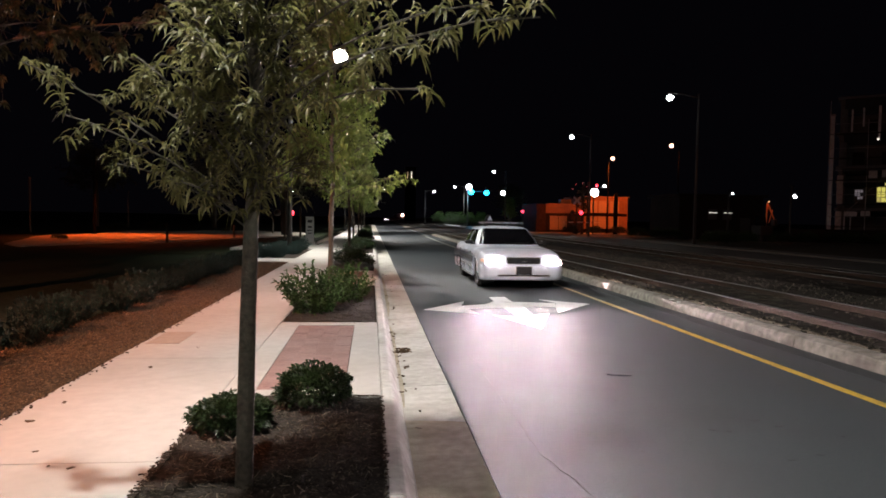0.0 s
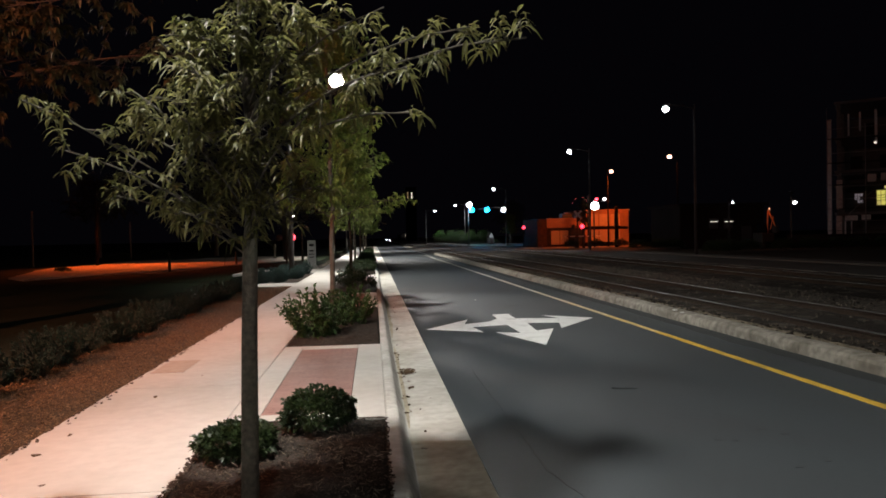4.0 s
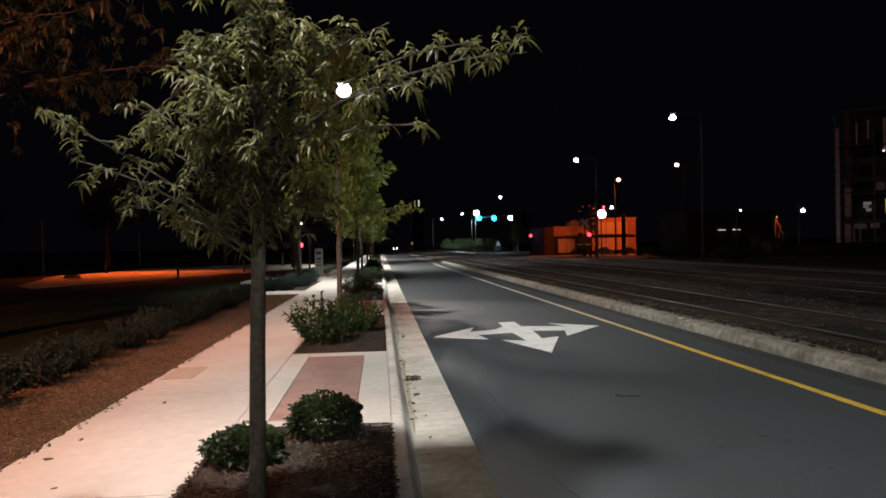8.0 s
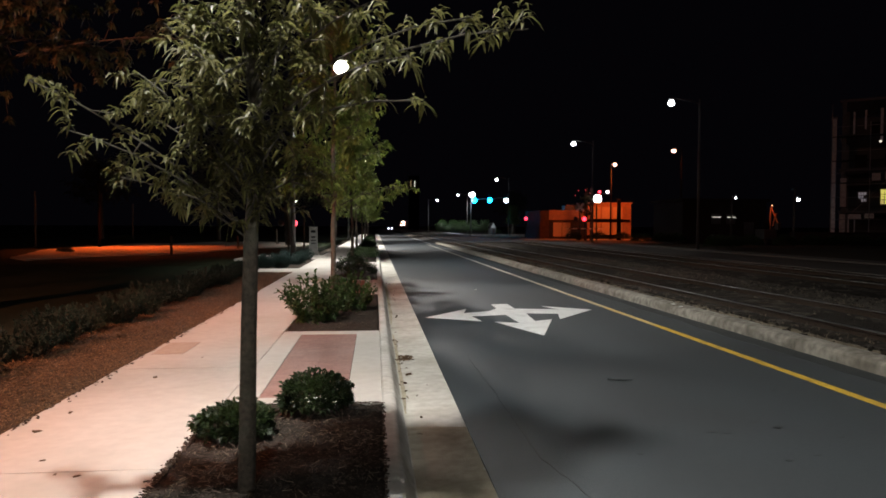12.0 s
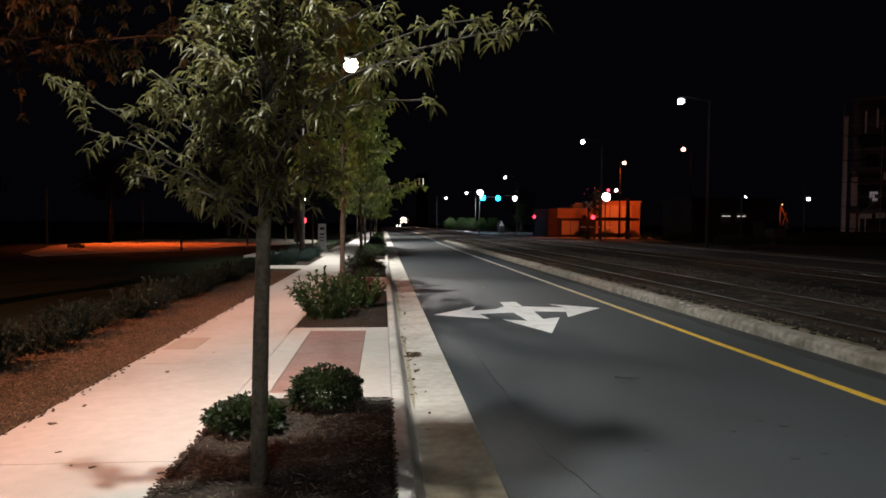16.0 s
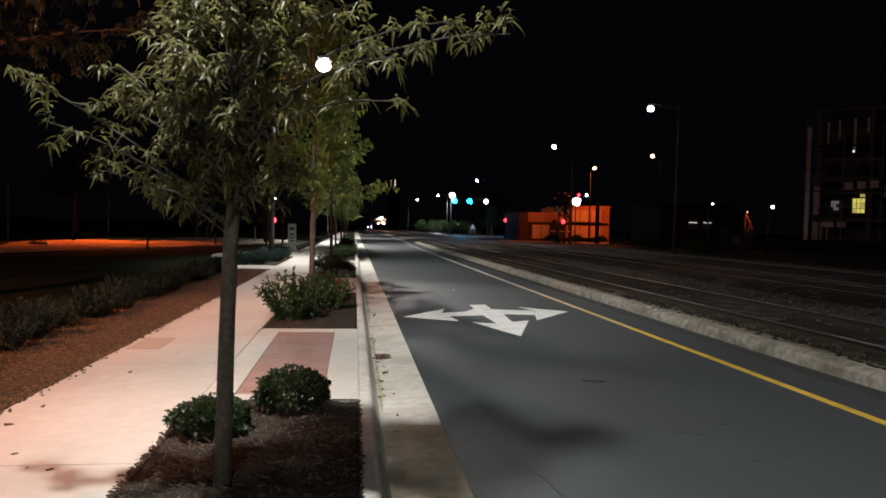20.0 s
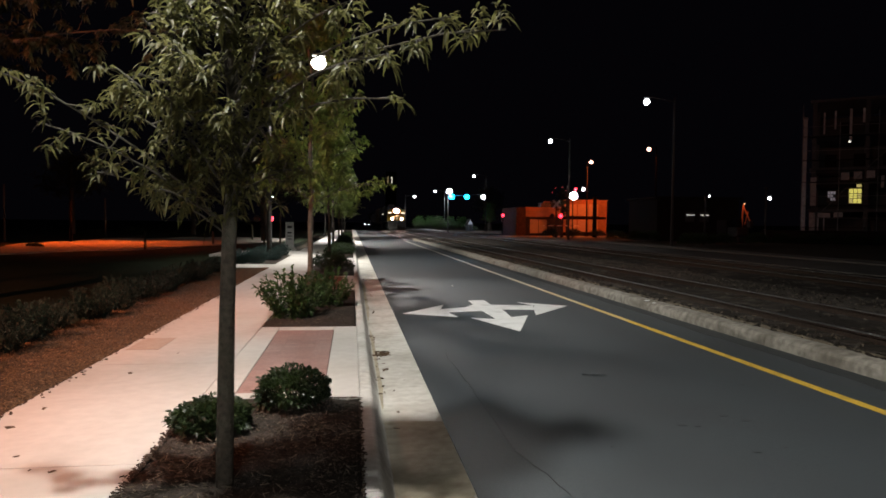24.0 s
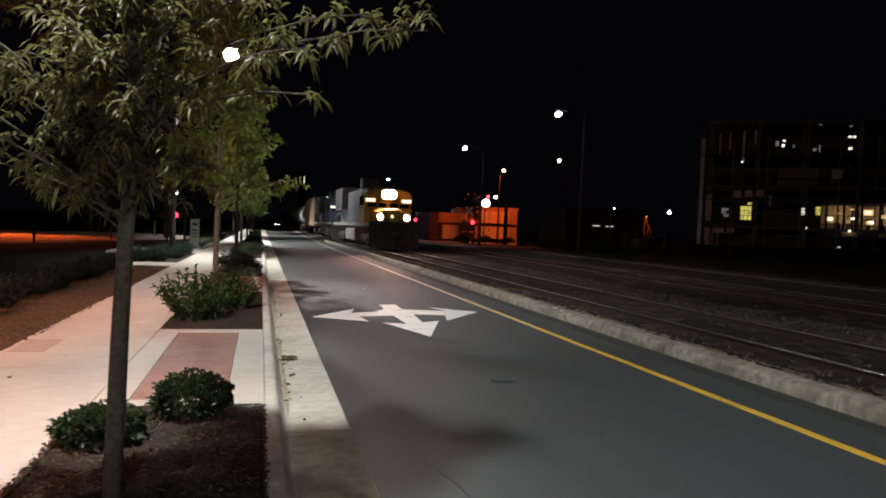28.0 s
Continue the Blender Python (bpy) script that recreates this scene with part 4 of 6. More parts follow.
def sprig_shrub(name, m, reach, h, sprigs, per, length, width, material, label, group, seed):
    """An upright shrub of many steep sprigs, each set with narrow leaves nearly to its foot."""
    g = np.random.default_rng(seed)
    ob = base(name, m, label, "shrub", group)
    bm = bmesh.new()
    pts, ways = [], []
    for k in range(sprigs):
        a, r = g.uniform(0, 6.283), math.sqrt(g.uniform(0, 1))
        foot = Vector((0.35 * reach * r * math.cos(a), 0.35 * reach * r * math.sin(a), -0.04))
        tip = Vector((reach * r * math.cos(a), reach * r * math.sin(a), h * g.uniform(0.7, 1.12) * (1 - 0.32 * r * r)))
        rod(bm, foot, tip, 0.005, 0.002, 4, caps=False)
        for u in g.uniform(0.12, 1.0, per):
            pts.append(foot.lerp(tip, u))
            ways.append((tip - foot).normalized() * 0.9 + Vector(g.normal(0, 0.55, 3).tolist()))
    part("woody_base", bm, LIMB_BARK, ob)
    v, f = leaves(np.array([list(p) for p in pts]), np.array([list(w) for w in ways]), length, width, 0.25, rand=g)
    from_arrays("foliage", v, f, material, ob)
    return ob


shrub("clipped_shrub", pose(-0.46, 5.45, 0.13), 0.27, 0.25, 0.35, 3000, 0.048, 0.028, BOX_LEAF, "small dense round shrub in the mulch bed", "bed shrubs", seed=31, shell=0.75)
shrub("clipped_shrub", pose(-0.95, 4.9, 0.13), 0.26, 0.25, 0.26, 2600, 0.048, 0.028, BOX_LEAF, "low spreading shrub at the foot of the tree", "bed shrubs", seed=32, shell=0.75)
sprig_shrub("leafy_shrub", pose(-0.85, 10.75, 0.13), 0.66, 0.74, 60, 36, 0.088, 0.042, SHRUB, "bushy bright green shrub with loose upright shoots in the mulch bed", "bed shrubs", 33)
sprig_shrub("leafy_shrub", pose(-0.42, 12.1, 0.13), 0.48, 0.66, 44, 34, 0.085, 0.042, SHRUB, "bushy green shrub beside the street tree", "bed shrubs", 34)
dark = shrub("clipped_shrub", pose(-0.42, 19.8, 0.13), 0.48, 0.45, 0.6, 1500, 0.07, 0.04, BOX_LEAF, "dark rounded shrub in a far mulch bed", "bed shrubs", seed=35)
for k, (x, y) in enumerate(((-0.75, 21.3), (-0.4, 29.2), (-0.75, 30.6), (-0.3, 31.4), (-0.5, 38.6), (-0.3, 40.5), (-0.5, 48.0), (-0.4, 49.5), (-0.5, 58), (-0.4, 67), (-0.5, 76))):
    copy_thing(dark, pose(x, y, 0.13, 0, 0, 50 * k))

hedge_a = sprig_shrub("hedge_shrub", pose(-3.95, 7.1, 0.12), 0.42, 0.50, 60, 40, 0.062, 0.022, HEDGE, "upright dark green hedge shrub beside the lawn", "hedge along the lawn", 41)
hedge_b = sprig_shrub("hedge_shrub", pose(-3.9, 8.15, 0.12), 0.46, 0.42, 54, 40, 0.062, 0.022, HEDGE, "upright dark green hedge shrub beside the lawn", "hedge along the lawn", 42)
for k in range(24):
    y = 4.1 + 0.98 * k
    if abs(y - 7.1) < 0.5 or abs(y - 8.15) < 0.45 or 22.4 < y < 24.4:
        continue
    copy_thing(hedge_a if k % 2 else hedge_b, pose(-3.95 + 0.12 * math.sin(k * 1.9), y, 0.12, 0, 0, 67 * k))
for k in range(9):
    copy_thing(hedge_b if k % 2 else hedge_a, pose(-3.3 - 0.35 * math.sin(k * 1.3), 25.0 + 0.75 * k, 0.12, 0, 0, 91 * k))
bush = shrub("roadside_bush", pose(23.6, 46, -0.02), 1.0, 0.9, 1.1, 1500, 0.14, 0.07, BOX_LEAF, "dark bush on the far verge", "far bushes", seed=51)
for k, (x, y) in enumerate(((25.2, 47.5), (27.6, 49), (26.5, 62.5), (28.0, 62.6), (24.4, 62.0), (31, 50), (33.5, 50.5), (36, 51), (38.5, 52), (41, 52), (44, 52.5), (47, 53), (50, 53), (53, 53), (22.3, 76.6), (25.3, 77.0), (28.2, 77.4), (24, 136))):
    copy_thing(bush, pose(x, y, -0.05, 0, 0, 40 * k))
for k, (x, y, c) in enumerate(((-16.6, 39.5, 0.32), (-17.6, 41.0, 0.25), (-19.7, 57.2, 0.75), (-18.2, 61.7, 0.9), (-21.0, 58.5, 0.6), (-15.6, 64.0, 0.45), (-12.6, 62.5, 0.4))):
    copy_thing(bush, pose(x, y, 0.06, 0, 0, 63 * k) @ Matrix.Diagonal((c, c, c, 1)))
tall = shrub("tall_bush", pose(15.6, 138, -0.02), 1.5, 1.2, 3.0, 1500, 0.26, 0.11, SHRUB, "tall rounded bush lit by the street lamps", "tall far bushes", seed=57)
for k, (x, y) in enumerate(((17.5, 139), (19.6, 138), (21.6, 136), (13.6, 141))):
    copy_thing(tall, pose(x, y, -0.05, 0, 0, 70 * k))


# ---- street lamps and signals ----
def arm_lamp(x, y, z, way, arm, lens, label, group, pole=STEEL, head=0.42, turn=0, hooded=False):
    """A pole with one arm and a flat lamp head. (x, y, z) is the lens; way: to which side of the pole it hangs."""
    a = radians(turn)
    ob = base("street_lamp", pose(x - way * arm * math.cos(a), y - way * arm * math.sin(a), -0.1, 0, 0, turn), label, "street lamp", group)
    w = way * arm
    part("pole", rod(bmesh.new(), (0, 0, 0), (0, 0, z + 0.35), 0.11, 0.06, 12), pole, ob, smooth=True)
    part("base_plate", boxed(-0.2, 0.2, -0.2, 0.2, 0, 0.16, bevel=0.02), pole, ob)
    bm = bmesh.new()
    limb(bm, (0, 0, z + 0.05), (w - way * head * 0.6, 0, z + 0.35), 0.045, 0.03, sag=0.05, n=6)
    part("arm", bm, pole, ob, smooth=True)
    h = part("lamp_head", boxed(w - head * 0.7, w + head * 0.7, -0.14, 0.14, z + 0.26, z + 0.37, bevel=0.04), pole, ob)
    if hooded:
        part("lens", disc(bmesh.new(), (w, 0, z + 0.24), (0, 0, 1), head * 0.8, 0.03, 20), lens, h, "glowing lamp lens")
        part("hood", rod(bmesh.new(), (w, 0, z - 0.02), (w, 0, z + 0.27), head * 1.4, head, 20, caps=False), pole, h)
    else:
        # ball wider than a real lens: the lamp's glare built into its size
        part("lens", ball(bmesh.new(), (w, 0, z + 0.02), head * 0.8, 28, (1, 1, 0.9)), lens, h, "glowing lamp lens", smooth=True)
    return ob


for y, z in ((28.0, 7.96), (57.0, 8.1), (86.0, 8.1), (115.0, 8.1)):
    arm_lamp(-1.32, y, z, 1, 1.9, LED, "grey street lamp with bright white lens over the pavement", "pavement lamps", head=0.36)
# the near lamp out of view, and the fill lamp assumed behind the eye
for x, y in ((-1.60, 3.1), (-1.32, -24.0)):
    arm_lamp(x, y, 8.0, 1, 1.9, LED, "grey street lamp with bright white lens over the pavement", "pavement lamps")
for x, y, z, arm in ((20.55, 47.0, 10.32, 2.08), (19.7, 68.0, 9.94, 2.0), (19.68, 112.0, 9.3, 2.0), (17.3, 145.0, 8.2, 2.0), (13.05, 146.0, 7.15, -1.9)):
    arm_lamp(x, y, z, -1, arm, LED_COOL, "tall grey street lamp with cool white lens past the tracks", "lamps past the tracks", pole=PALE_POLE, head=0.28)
arm_lamp(29.97, 85.0, 9.49, 1, 0.5, SODIUM_LENS, "tall street lamp with pinkish sodium lens", "sodium lamps", pole=BLACK_POLE, head=0.30)
arm_lamp(33.17, 75.0, 10.16, -1, 0.9, SODIUM_LENS, "tall street lamp with pinkish sodium lens", "sodium lamps", pole=BLACK_POLE, head=0.30)
arm_lamp(-9.5, 1.5, 8.6, 1, 0.6, SODIUM_LENS, "sodium street lamp at the lawn's edge", "sodium lamps", pole=DARK_STEEL)
# assumed lamp over the drive; hood and black pole added to keep it unseen
arm_lamp(-17.9, 50.0, 5.5, 1, 1.0, SODIUM_LENS, "low hooded sodium lamp over the dirt drive", "sodium lamps", pole=BLACK_POLE, head=0.2, hooded=True)
arm_lamp(-9.6, 86.0, 4.6, 1, 0.4, LED_COOL, "low white lamp among the park trees", "park lamps", pole=DARK_STEEL, head=0.2)
arm_lamp(33.5, 62.0, 4.4, 1, 0.4, LED_COOL, "small white lamp on a dark pole", "yard lamps", pole=DARK_STEEL, head=0.1)
arm_lamp(39.0, 61.0, 4.25, 1, 0.4, LED_COOL, "small white lamp on a dark pole", "yard lamps", pole=DARK_STEEL, head=0.2)


def signal_head(parent, x, y, z, lit, scale=1.0, lens=None):
    body = part("signal_head", boxed(x - 0.19 * scale, x + 0.19 * scale, y, y + 0.25, z - 0.55 * scale, z + 0.55 * scale, bevel=0.03), DARK_STEEL, parent)
    for k, material in enumerate((RED_LENS, AMBER, GREEN_LENS)):
        on = k == lit
        zz = z + (1 - k) * 0.35 * scale
        # the lit lens is swollen to take in the signal's glare
        bm = ball(bmesh.new(), (x, y - 0.02, zz), ((0.24 if lit == 0 else 0.40) if on else 0.14) * scale, 12, (1, 0.4, 1))
        part("signal_lens", bm, (lens or material) if on else CAR_BLACK, body, "lit signal lens" if on else "", smooth=True)
        bm = bmesh.new()
        rod(bm, (x, y - 0.24, zz), (x, y, zz), 0.17 * scale, 0.17 * scale, 14, caps=False)
        part("visor", bm, DARK_STEEL, body)


def traffic_signals():
    ob = base("traffic_signal", pose(15.9, 115, -0.05), "mast arm with bluish green traffic signals over the street", "traffic signal")
    part("mast", rod(bmesh.new(), (0, 0, 0), (0, 0, 6.5), 0.11, 0.07, 12), PALE_POLE, ob, smooth=True)
    part("mast_arm", rod(bmesh.new(), (0, 0, 6.1), (6.6, 0, 6.5), 0.10, 0.05, 10), STEEL, ob, smooth=True)
    for x, z in ((0.55, 6.35), (3.1, 6.35)):
        signal_head(ob, x, -0.3, z, 2)
    signal_head(ob, 5.9, -0.3, 6.35, 2, lens=FLOOD_LENS)
    # half-metre ball, oversized to stand for the lamp's glare
    part("lamp", ball(bmesh.new(), (0.15, -0.2, 6.9), 0.5, 24, (1, 0.6, 0.9)), FLOOD_LENS, ob, "white lamp ball on the mast, oversized for glare", smooth=True)
    red = base("traffic_signal", pose(21.0, 96, -0.05), "single red traffic signal on a short pole", "traffic signal")
    part("mast", rod(bmesh.new(), (0, 0, 0), (0, 0, 3.0), 0.08, 0.07, 10), DARK_STEEL, red)
    signal_head(red, 0, -0.3, 2.4, 0)


traffic_signals()


def crossing_signal(x, y, z, label, cantilever=False):
    """A railway crossing signal: mast, crossed boards, and its lamps."""
    ob = base("crossing_signal", pose(x, y, -0.05), label, "crossing signal", "crossing signals")
    part("mast", rod(bmesh.new(), (0, 0, 0), (0, 0, z + 1.9), 0.09, 0.08, 10), DARK_STEEL, ob)
    for s in (-1, 1):
        bm = boxed(-0.6, 0.6, -0.02, 0.02, -0.11, 0.11)
        bmesh.ops.rotate(bm, cent=(0, 0, 0), matrix=Matrix.Rotation(s * 0.8, 3, "Y"), verts=bm.verts)
        bmesh.ops.translate(bm, vec=(0, -0.13 - 0.05 * (s > 0), z + 1.35), verts=bm.verts)
        part("crossed_board", bm, WHITE_PAINT if z > 2 else DARK_STEEL, ob)
    part("lamp_bar", boxed(-0.7, 0.7, -0.05, 0.05, z - 0.05, z + 0.05), DARK_STEEL, ob)
    for s in (-1, 1):
        h = part("lamp_disc", disc(bmesh.new(), (s * 0.5, -0.08, z), (0, 1, 0), 0.26, 0.05), DARK_STEEL, ob)
        # lens drawn large so that it carries the red glare
        part("lamp_lens", ball(bmesh.new(), (s * 0.5, -0.15, z), 0.24, 14, (1, 0.5, 1)), RED_LENS if s > 0 else CAR_BLACK, h, smooth=True)
    if z > 2:
        gate = part("gate_arm", boxed(-1.6, 2.6, -0.35, -0.28, 1.38, 1.48), WHITE_PAINT, ob, "lowered white crossing gate arm")
        for k in range(4):
            part("gate_stripe", boxed(-1.4 + 1.0 * k, -1.0 + 1.0 * k, -0.36, -0.351, 1.381, 1.479), TAIL_DARK, gate)
    part("control_box", boxed(-0.25, 0.25, 0.15, 0.6, 0.1, 1.2, bevel=0.02), STEEL, ob)
    return ob


crossing_signal(-6.6, 54, 1.85, "railway crossing signal with one red lamp lit")
crossing_signal(23.4, 78, 2.55, "railway crossing signal with one red lamp lit")


def cantilever():
    # posts and arm are made up to carry the small red lights
    ob = base("signal_gantry", pose(24.8, 80, -0.05), "assumed dark posts and arm carrying small red lamps", "signal gantry")
    for s in (0, 1):
        part("post", rod(bmesh.new(), (s * 0.5, 0, 0), (s * 0.5, 0, 6.2), 0.09, 0.09, 8), DARK_STEEL, ob)
    part("arm", boxed(-1.6, 0.6, -0.12, 0.12, 4.2, 4.4), DARK_STEEL, ob)
    for x, z in ((-1.5, 5.3), (-1.1, 5.85), (-0.3, 5.95), (0.2, 5.6)):
        part("warning_lamp", ball(bmesh.new(), (x, -0.5, z), 0.05, 8), DIM_RED, ob, "small red lamp", smooth=True)
    flood = base("floodlight", pose(25.95, 79.5, -0.05), "bright white floodlight on a slim pole", "floodlight")
    part("pole", rod(bmesh.new(), (0, 0.3, 0), (0, 0.3, 5.6), 0.07, 0.06, 10), DARK_STEEL, flood)
    part("housing", boxed(-0.45, 0.45, 0.0, 0.24, 4.5, 5.4, bevel=0.05), DARK_STEEL, flood)
    # lens far larger than real, its glare put into the shape
    part("lens", ball(bmesh.new(), (0, -0.02, 4.95), 0.50, 28, (1, 0.35, 0.95)), FLOOD_LENS, flood, "white lens enlarged to hold its glare", smooth=True)
    for x, lens in ((0.25, RED_LENS), (1.2, LED_COOL)):
        part("marker_lamp", ball(bmesh.new(), (x, 0.0, 5.75), 0.17, 8), lens, flood, smooth=True)
    part("cross_arm", boxed(-0.1, 2.0, 0.26, 0.36, 5.5, 5.58), DARK_STEEL, flood)


cantilever()
post = base("utility_post", pose(29.1, 81.0, -0.05), "thick dark wooden utility post before the low building", "post")
part("shaft", rod(bmesh.new(), (0, 0, 0), (0, 0, 4.9), 0.26, 0.22, 12), BLACK_POLE, post, smooth=True)
part("cap", rod(bmesh.new(), (0, 0, 4.9), (0, 0, 5.0), 0.24, 0.10, 12), BLACK_POLE, post)
leaf_tree("young_tree", pose(24.3, 78.9, -0.05), 5.6, 0.09, ring_limbs(12, 2.6, 5.2, 0.75, 0.5, 61, top=0.7), BOX_LEAF, "slender young tree with thin crown before the low building", twigs=9, per=6, length=0.2, width=0.09, spread=0.35, seed=62)


def notice_board():
    ob = base("notice_board", pose(-3.3, 38.0, 0.05), "pale upright notice board beside the pavement", "sign")
    part("panel", boxed(-0.22, 0.22, -0.05, 0.05, 0.18, 1.52, bevel=0.02), surface("pale sign panel", (0.42, 0.42, 0.41), (0.52, 0.52, 0.51), 8, 0.6), ob)
    for z, h, w in ((1.20, 0.14, 0.12), (0.92, 0.09, 0.11), (0.76, 0.05, 0.14), (0.60, 0.05, 0.12)):
        part("lettering_bar", boxed(-w, w, -0.058, -0.051, z, z + h), DARK_STEEL, ob)
    part("plinth", boxed(-0.3, 0.3, -0.09, 0.09, 0, 0.18), CONCRETE, ob)


notice_board()
for x, y, h in ((-10.6, 37.6, 1.05), (-8.9, 46.5, 0.9), (-8.0, 58, 1.3), (-24, 52, 4.0), (-20.5, 61.5, 3.4), (-5.6, 46, 2.6), (-5.0, 50, 2.2)):
    post = base("wooden_post", pose(x, y, 0.02), "plain dark post beside the drive", "post", "posts by the drive")
    part("shaft", rod(bmesh.new(), (0, 0, 0), (0, 0, h), 0.07, 0.06, 8), BARK, post)


# ---- buildings ----
# one stucco twice: lamp orange in the first colour, shade in the second
STUCCO = surface("stucco, orange-lit tone", (0.34, 0.20, 0.13), (0.44, 0.27, 0.18), 3, 0.9, 0.2, 50, stain=(0.24, 0.14, 0.09), stain_scale=0.5)
STUCCO_SHADE = surface("stucco, shaded tone", (0.05, 0.03, 0.02), (0.08, 0.05, 0.035), 3, 0.9, 0.2, 50)
DOOR_PANEL = surface("pale shutter door", (0.50, 0.40, 0.28), (0.60, 0.49, 0.36), 5, 0.7, 0.1, 40)
# near-black walls: their lack of light is put in the colour
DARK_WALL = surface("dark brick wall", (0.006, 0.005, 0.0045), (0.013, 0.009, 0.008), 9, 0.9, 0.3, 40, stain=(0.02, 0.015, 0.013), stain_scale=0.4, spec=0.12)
SCAFFOLD = surface("scaffold tube", (0.12, 0.12, 0.13), (0.22, 0.22, 0.235), 8, 0.5, 0.05, 40, metal=0.5)
SLAB = surface("raw concrete frame", (0.045, 0.048, 0.055), (0.08, 0.085, 0.095), 5, 0.9, 0.2, 30)
SHEATHING = surface("white wall sheathing", (0.30, 0.31, 0.34), (0.46, 0.47, 0.51), 5, 0.7, 0.05, 30)
DIM_PANE = glow("dim lit pane", (0.9, 0.75, 0.22), 0.35)
WORK_DIM = glow("dim work light", (1.0, 0.62, 0.30), 0.18)
WORK_MID = glow("warm work light", (1.0, 0.66, 0.30), 0.7)
FAINT_PANE = glow("faint lit pane", (0.85, 0.82, 0.95), 0.10)
NETTING = surface("dark netting", (0.07, 0.07, 0.08), (0.13, 0.13, 0.145), 6, 0.8, 0.1, 30)
PLYWOOD = surface("raw plywood", (0.40, 0.30, 0.18), (0.52, 0.41, 0.27), 4, 0.8, 0.1, 30, stain=(0.25, 0.18, 0.11), stain_scale=1.2)
STRIP_GLOW = glow("dim white glow", (1.0, 0.90, 0.78), 0.9)
# solid panels for doors, windows and back wall; unlit depth put in colour
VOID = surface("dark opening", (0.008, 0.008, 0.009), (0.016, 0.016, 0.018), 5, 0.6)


def corner_shop():
    ob = base("low_building", pose(20.4, 90, -0.05), "low flat-roofed stucco building lit orange by a sodium lamp", "building")
    part("wall", boxed(1.2, 7.4, 0.3, 9, 0, 3.75), STUCCO_SHADE, ob, "lower wing wall, its shade put in the colour")
    part("wall", boxed(7.404, 13.6, 0.0, 9, 0, 4.75), STUCCO, ob)
    part("parapet", boxed(2.5, 7.4, 0.05, 0.298, 2.55, 3.85), STUCCO, ob)
    part("parapet", boxed(7.41, 13.7, 9.004, 9.3, 3.75, 4.9), STUCCO, ob)
    part("coping", boxed(7.3, 13.75, -0.08, 0.3, 4.752, 4.9), STUCCO, ob)
    part("roof", boxed(1.3, 13.5, 0.4, 8.6, 3.756, 3.80), DARK_STEEL, ob)
    for x0, x1 in ((1.2, 2.45),):
        part("pier", boxed(x0, x1, 0.06, 0.296, 0, 3.75), STUCCO_SHADE, ob)
    for x0, x1, z0, z1, y in ((3.1, 5.4, 0.35, 2.2, 0.24), (8.2, 9.4, 2.7, 4.3, -0.06), (9.6, 10.9, 2.7, 4.3, -0.06), (11.1, 12.4, 2.7, 4.3, -0.06), (8.2, 9.4, 0.6, 2.2, -0.06), (9.6, 10.9, 0.6, 2.2, -0.06), (11.1, 12.4, 0.6, 2.2, -0.06)):
        d = part("shutter_door", boxed(x0, x1, y, y + 0.055, z0, z1), DOOR_PANEL, ob)
        part("mullion", boxed((x0 + x1) / 2 - 0.03, (x0 + x1) / 2 + 0.03, y - 0.03, y - 0.001, z0, z1), STUCCO_SHADE if y > 0 else DOOR_PANEL, d)
        part("sill", boxed(x0 - 0.05, x1 + 0.05, y - 0.05, y - 0.001, z0 - 0.09, z0 - 0.003), DARK_WALL, d)
    part("doorway", boxed(2.5, 3.0, 0.2, 0.298, 0, 2.5), VOID, ob)
    part("doorway", boxed(5.6, 7.2, 0.2, 0.298, 0, 2.5), VOID, ob)
    part("dark_band", boxed(7.5, 13.5, -0.04, -0.003, 2.25, 2.62), DARK_WALL, ob)
    part("dark_band", boxed(7.5, 12.6, -0.05, -0.003, 0.0, 0.55), DARK_WALL, ob)
    part("roof_unit", boxed(5.2, 6.6, 2.5, 4, 3.81, 4.5, bevel=0.03), STEEL, ob)


corner_shop()


def dark_house():
    ob = base("dark_building", pose(29.5, 64.5, 0), "dark low building behind the far verge", "building")
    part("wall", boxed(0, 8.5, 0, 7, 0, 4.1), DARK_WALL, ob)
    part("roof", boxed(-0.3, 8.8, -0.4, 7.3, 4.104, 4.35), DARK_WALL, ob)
    for x in (2.9, 4.4):
        w = part("window", boxed(x, x + 0.9, -0.06, -0.003, 1.9, 2.9), VOID, ob)
        # glowing slit made up for a pale glint; no lamp is known here
        part("glow_slit", boxed(x + 0.05, x + 0.85, -0.2, -0.1, 2.54, 2.60, bevel=0.02), STRIP_GLOW, w, "made-up glowing slit in place of a pale glint")
    part("door", boxed(6.2, 7.2, -0.06, -0.003, 0, 2.1), VOID, ob)


dark_house()


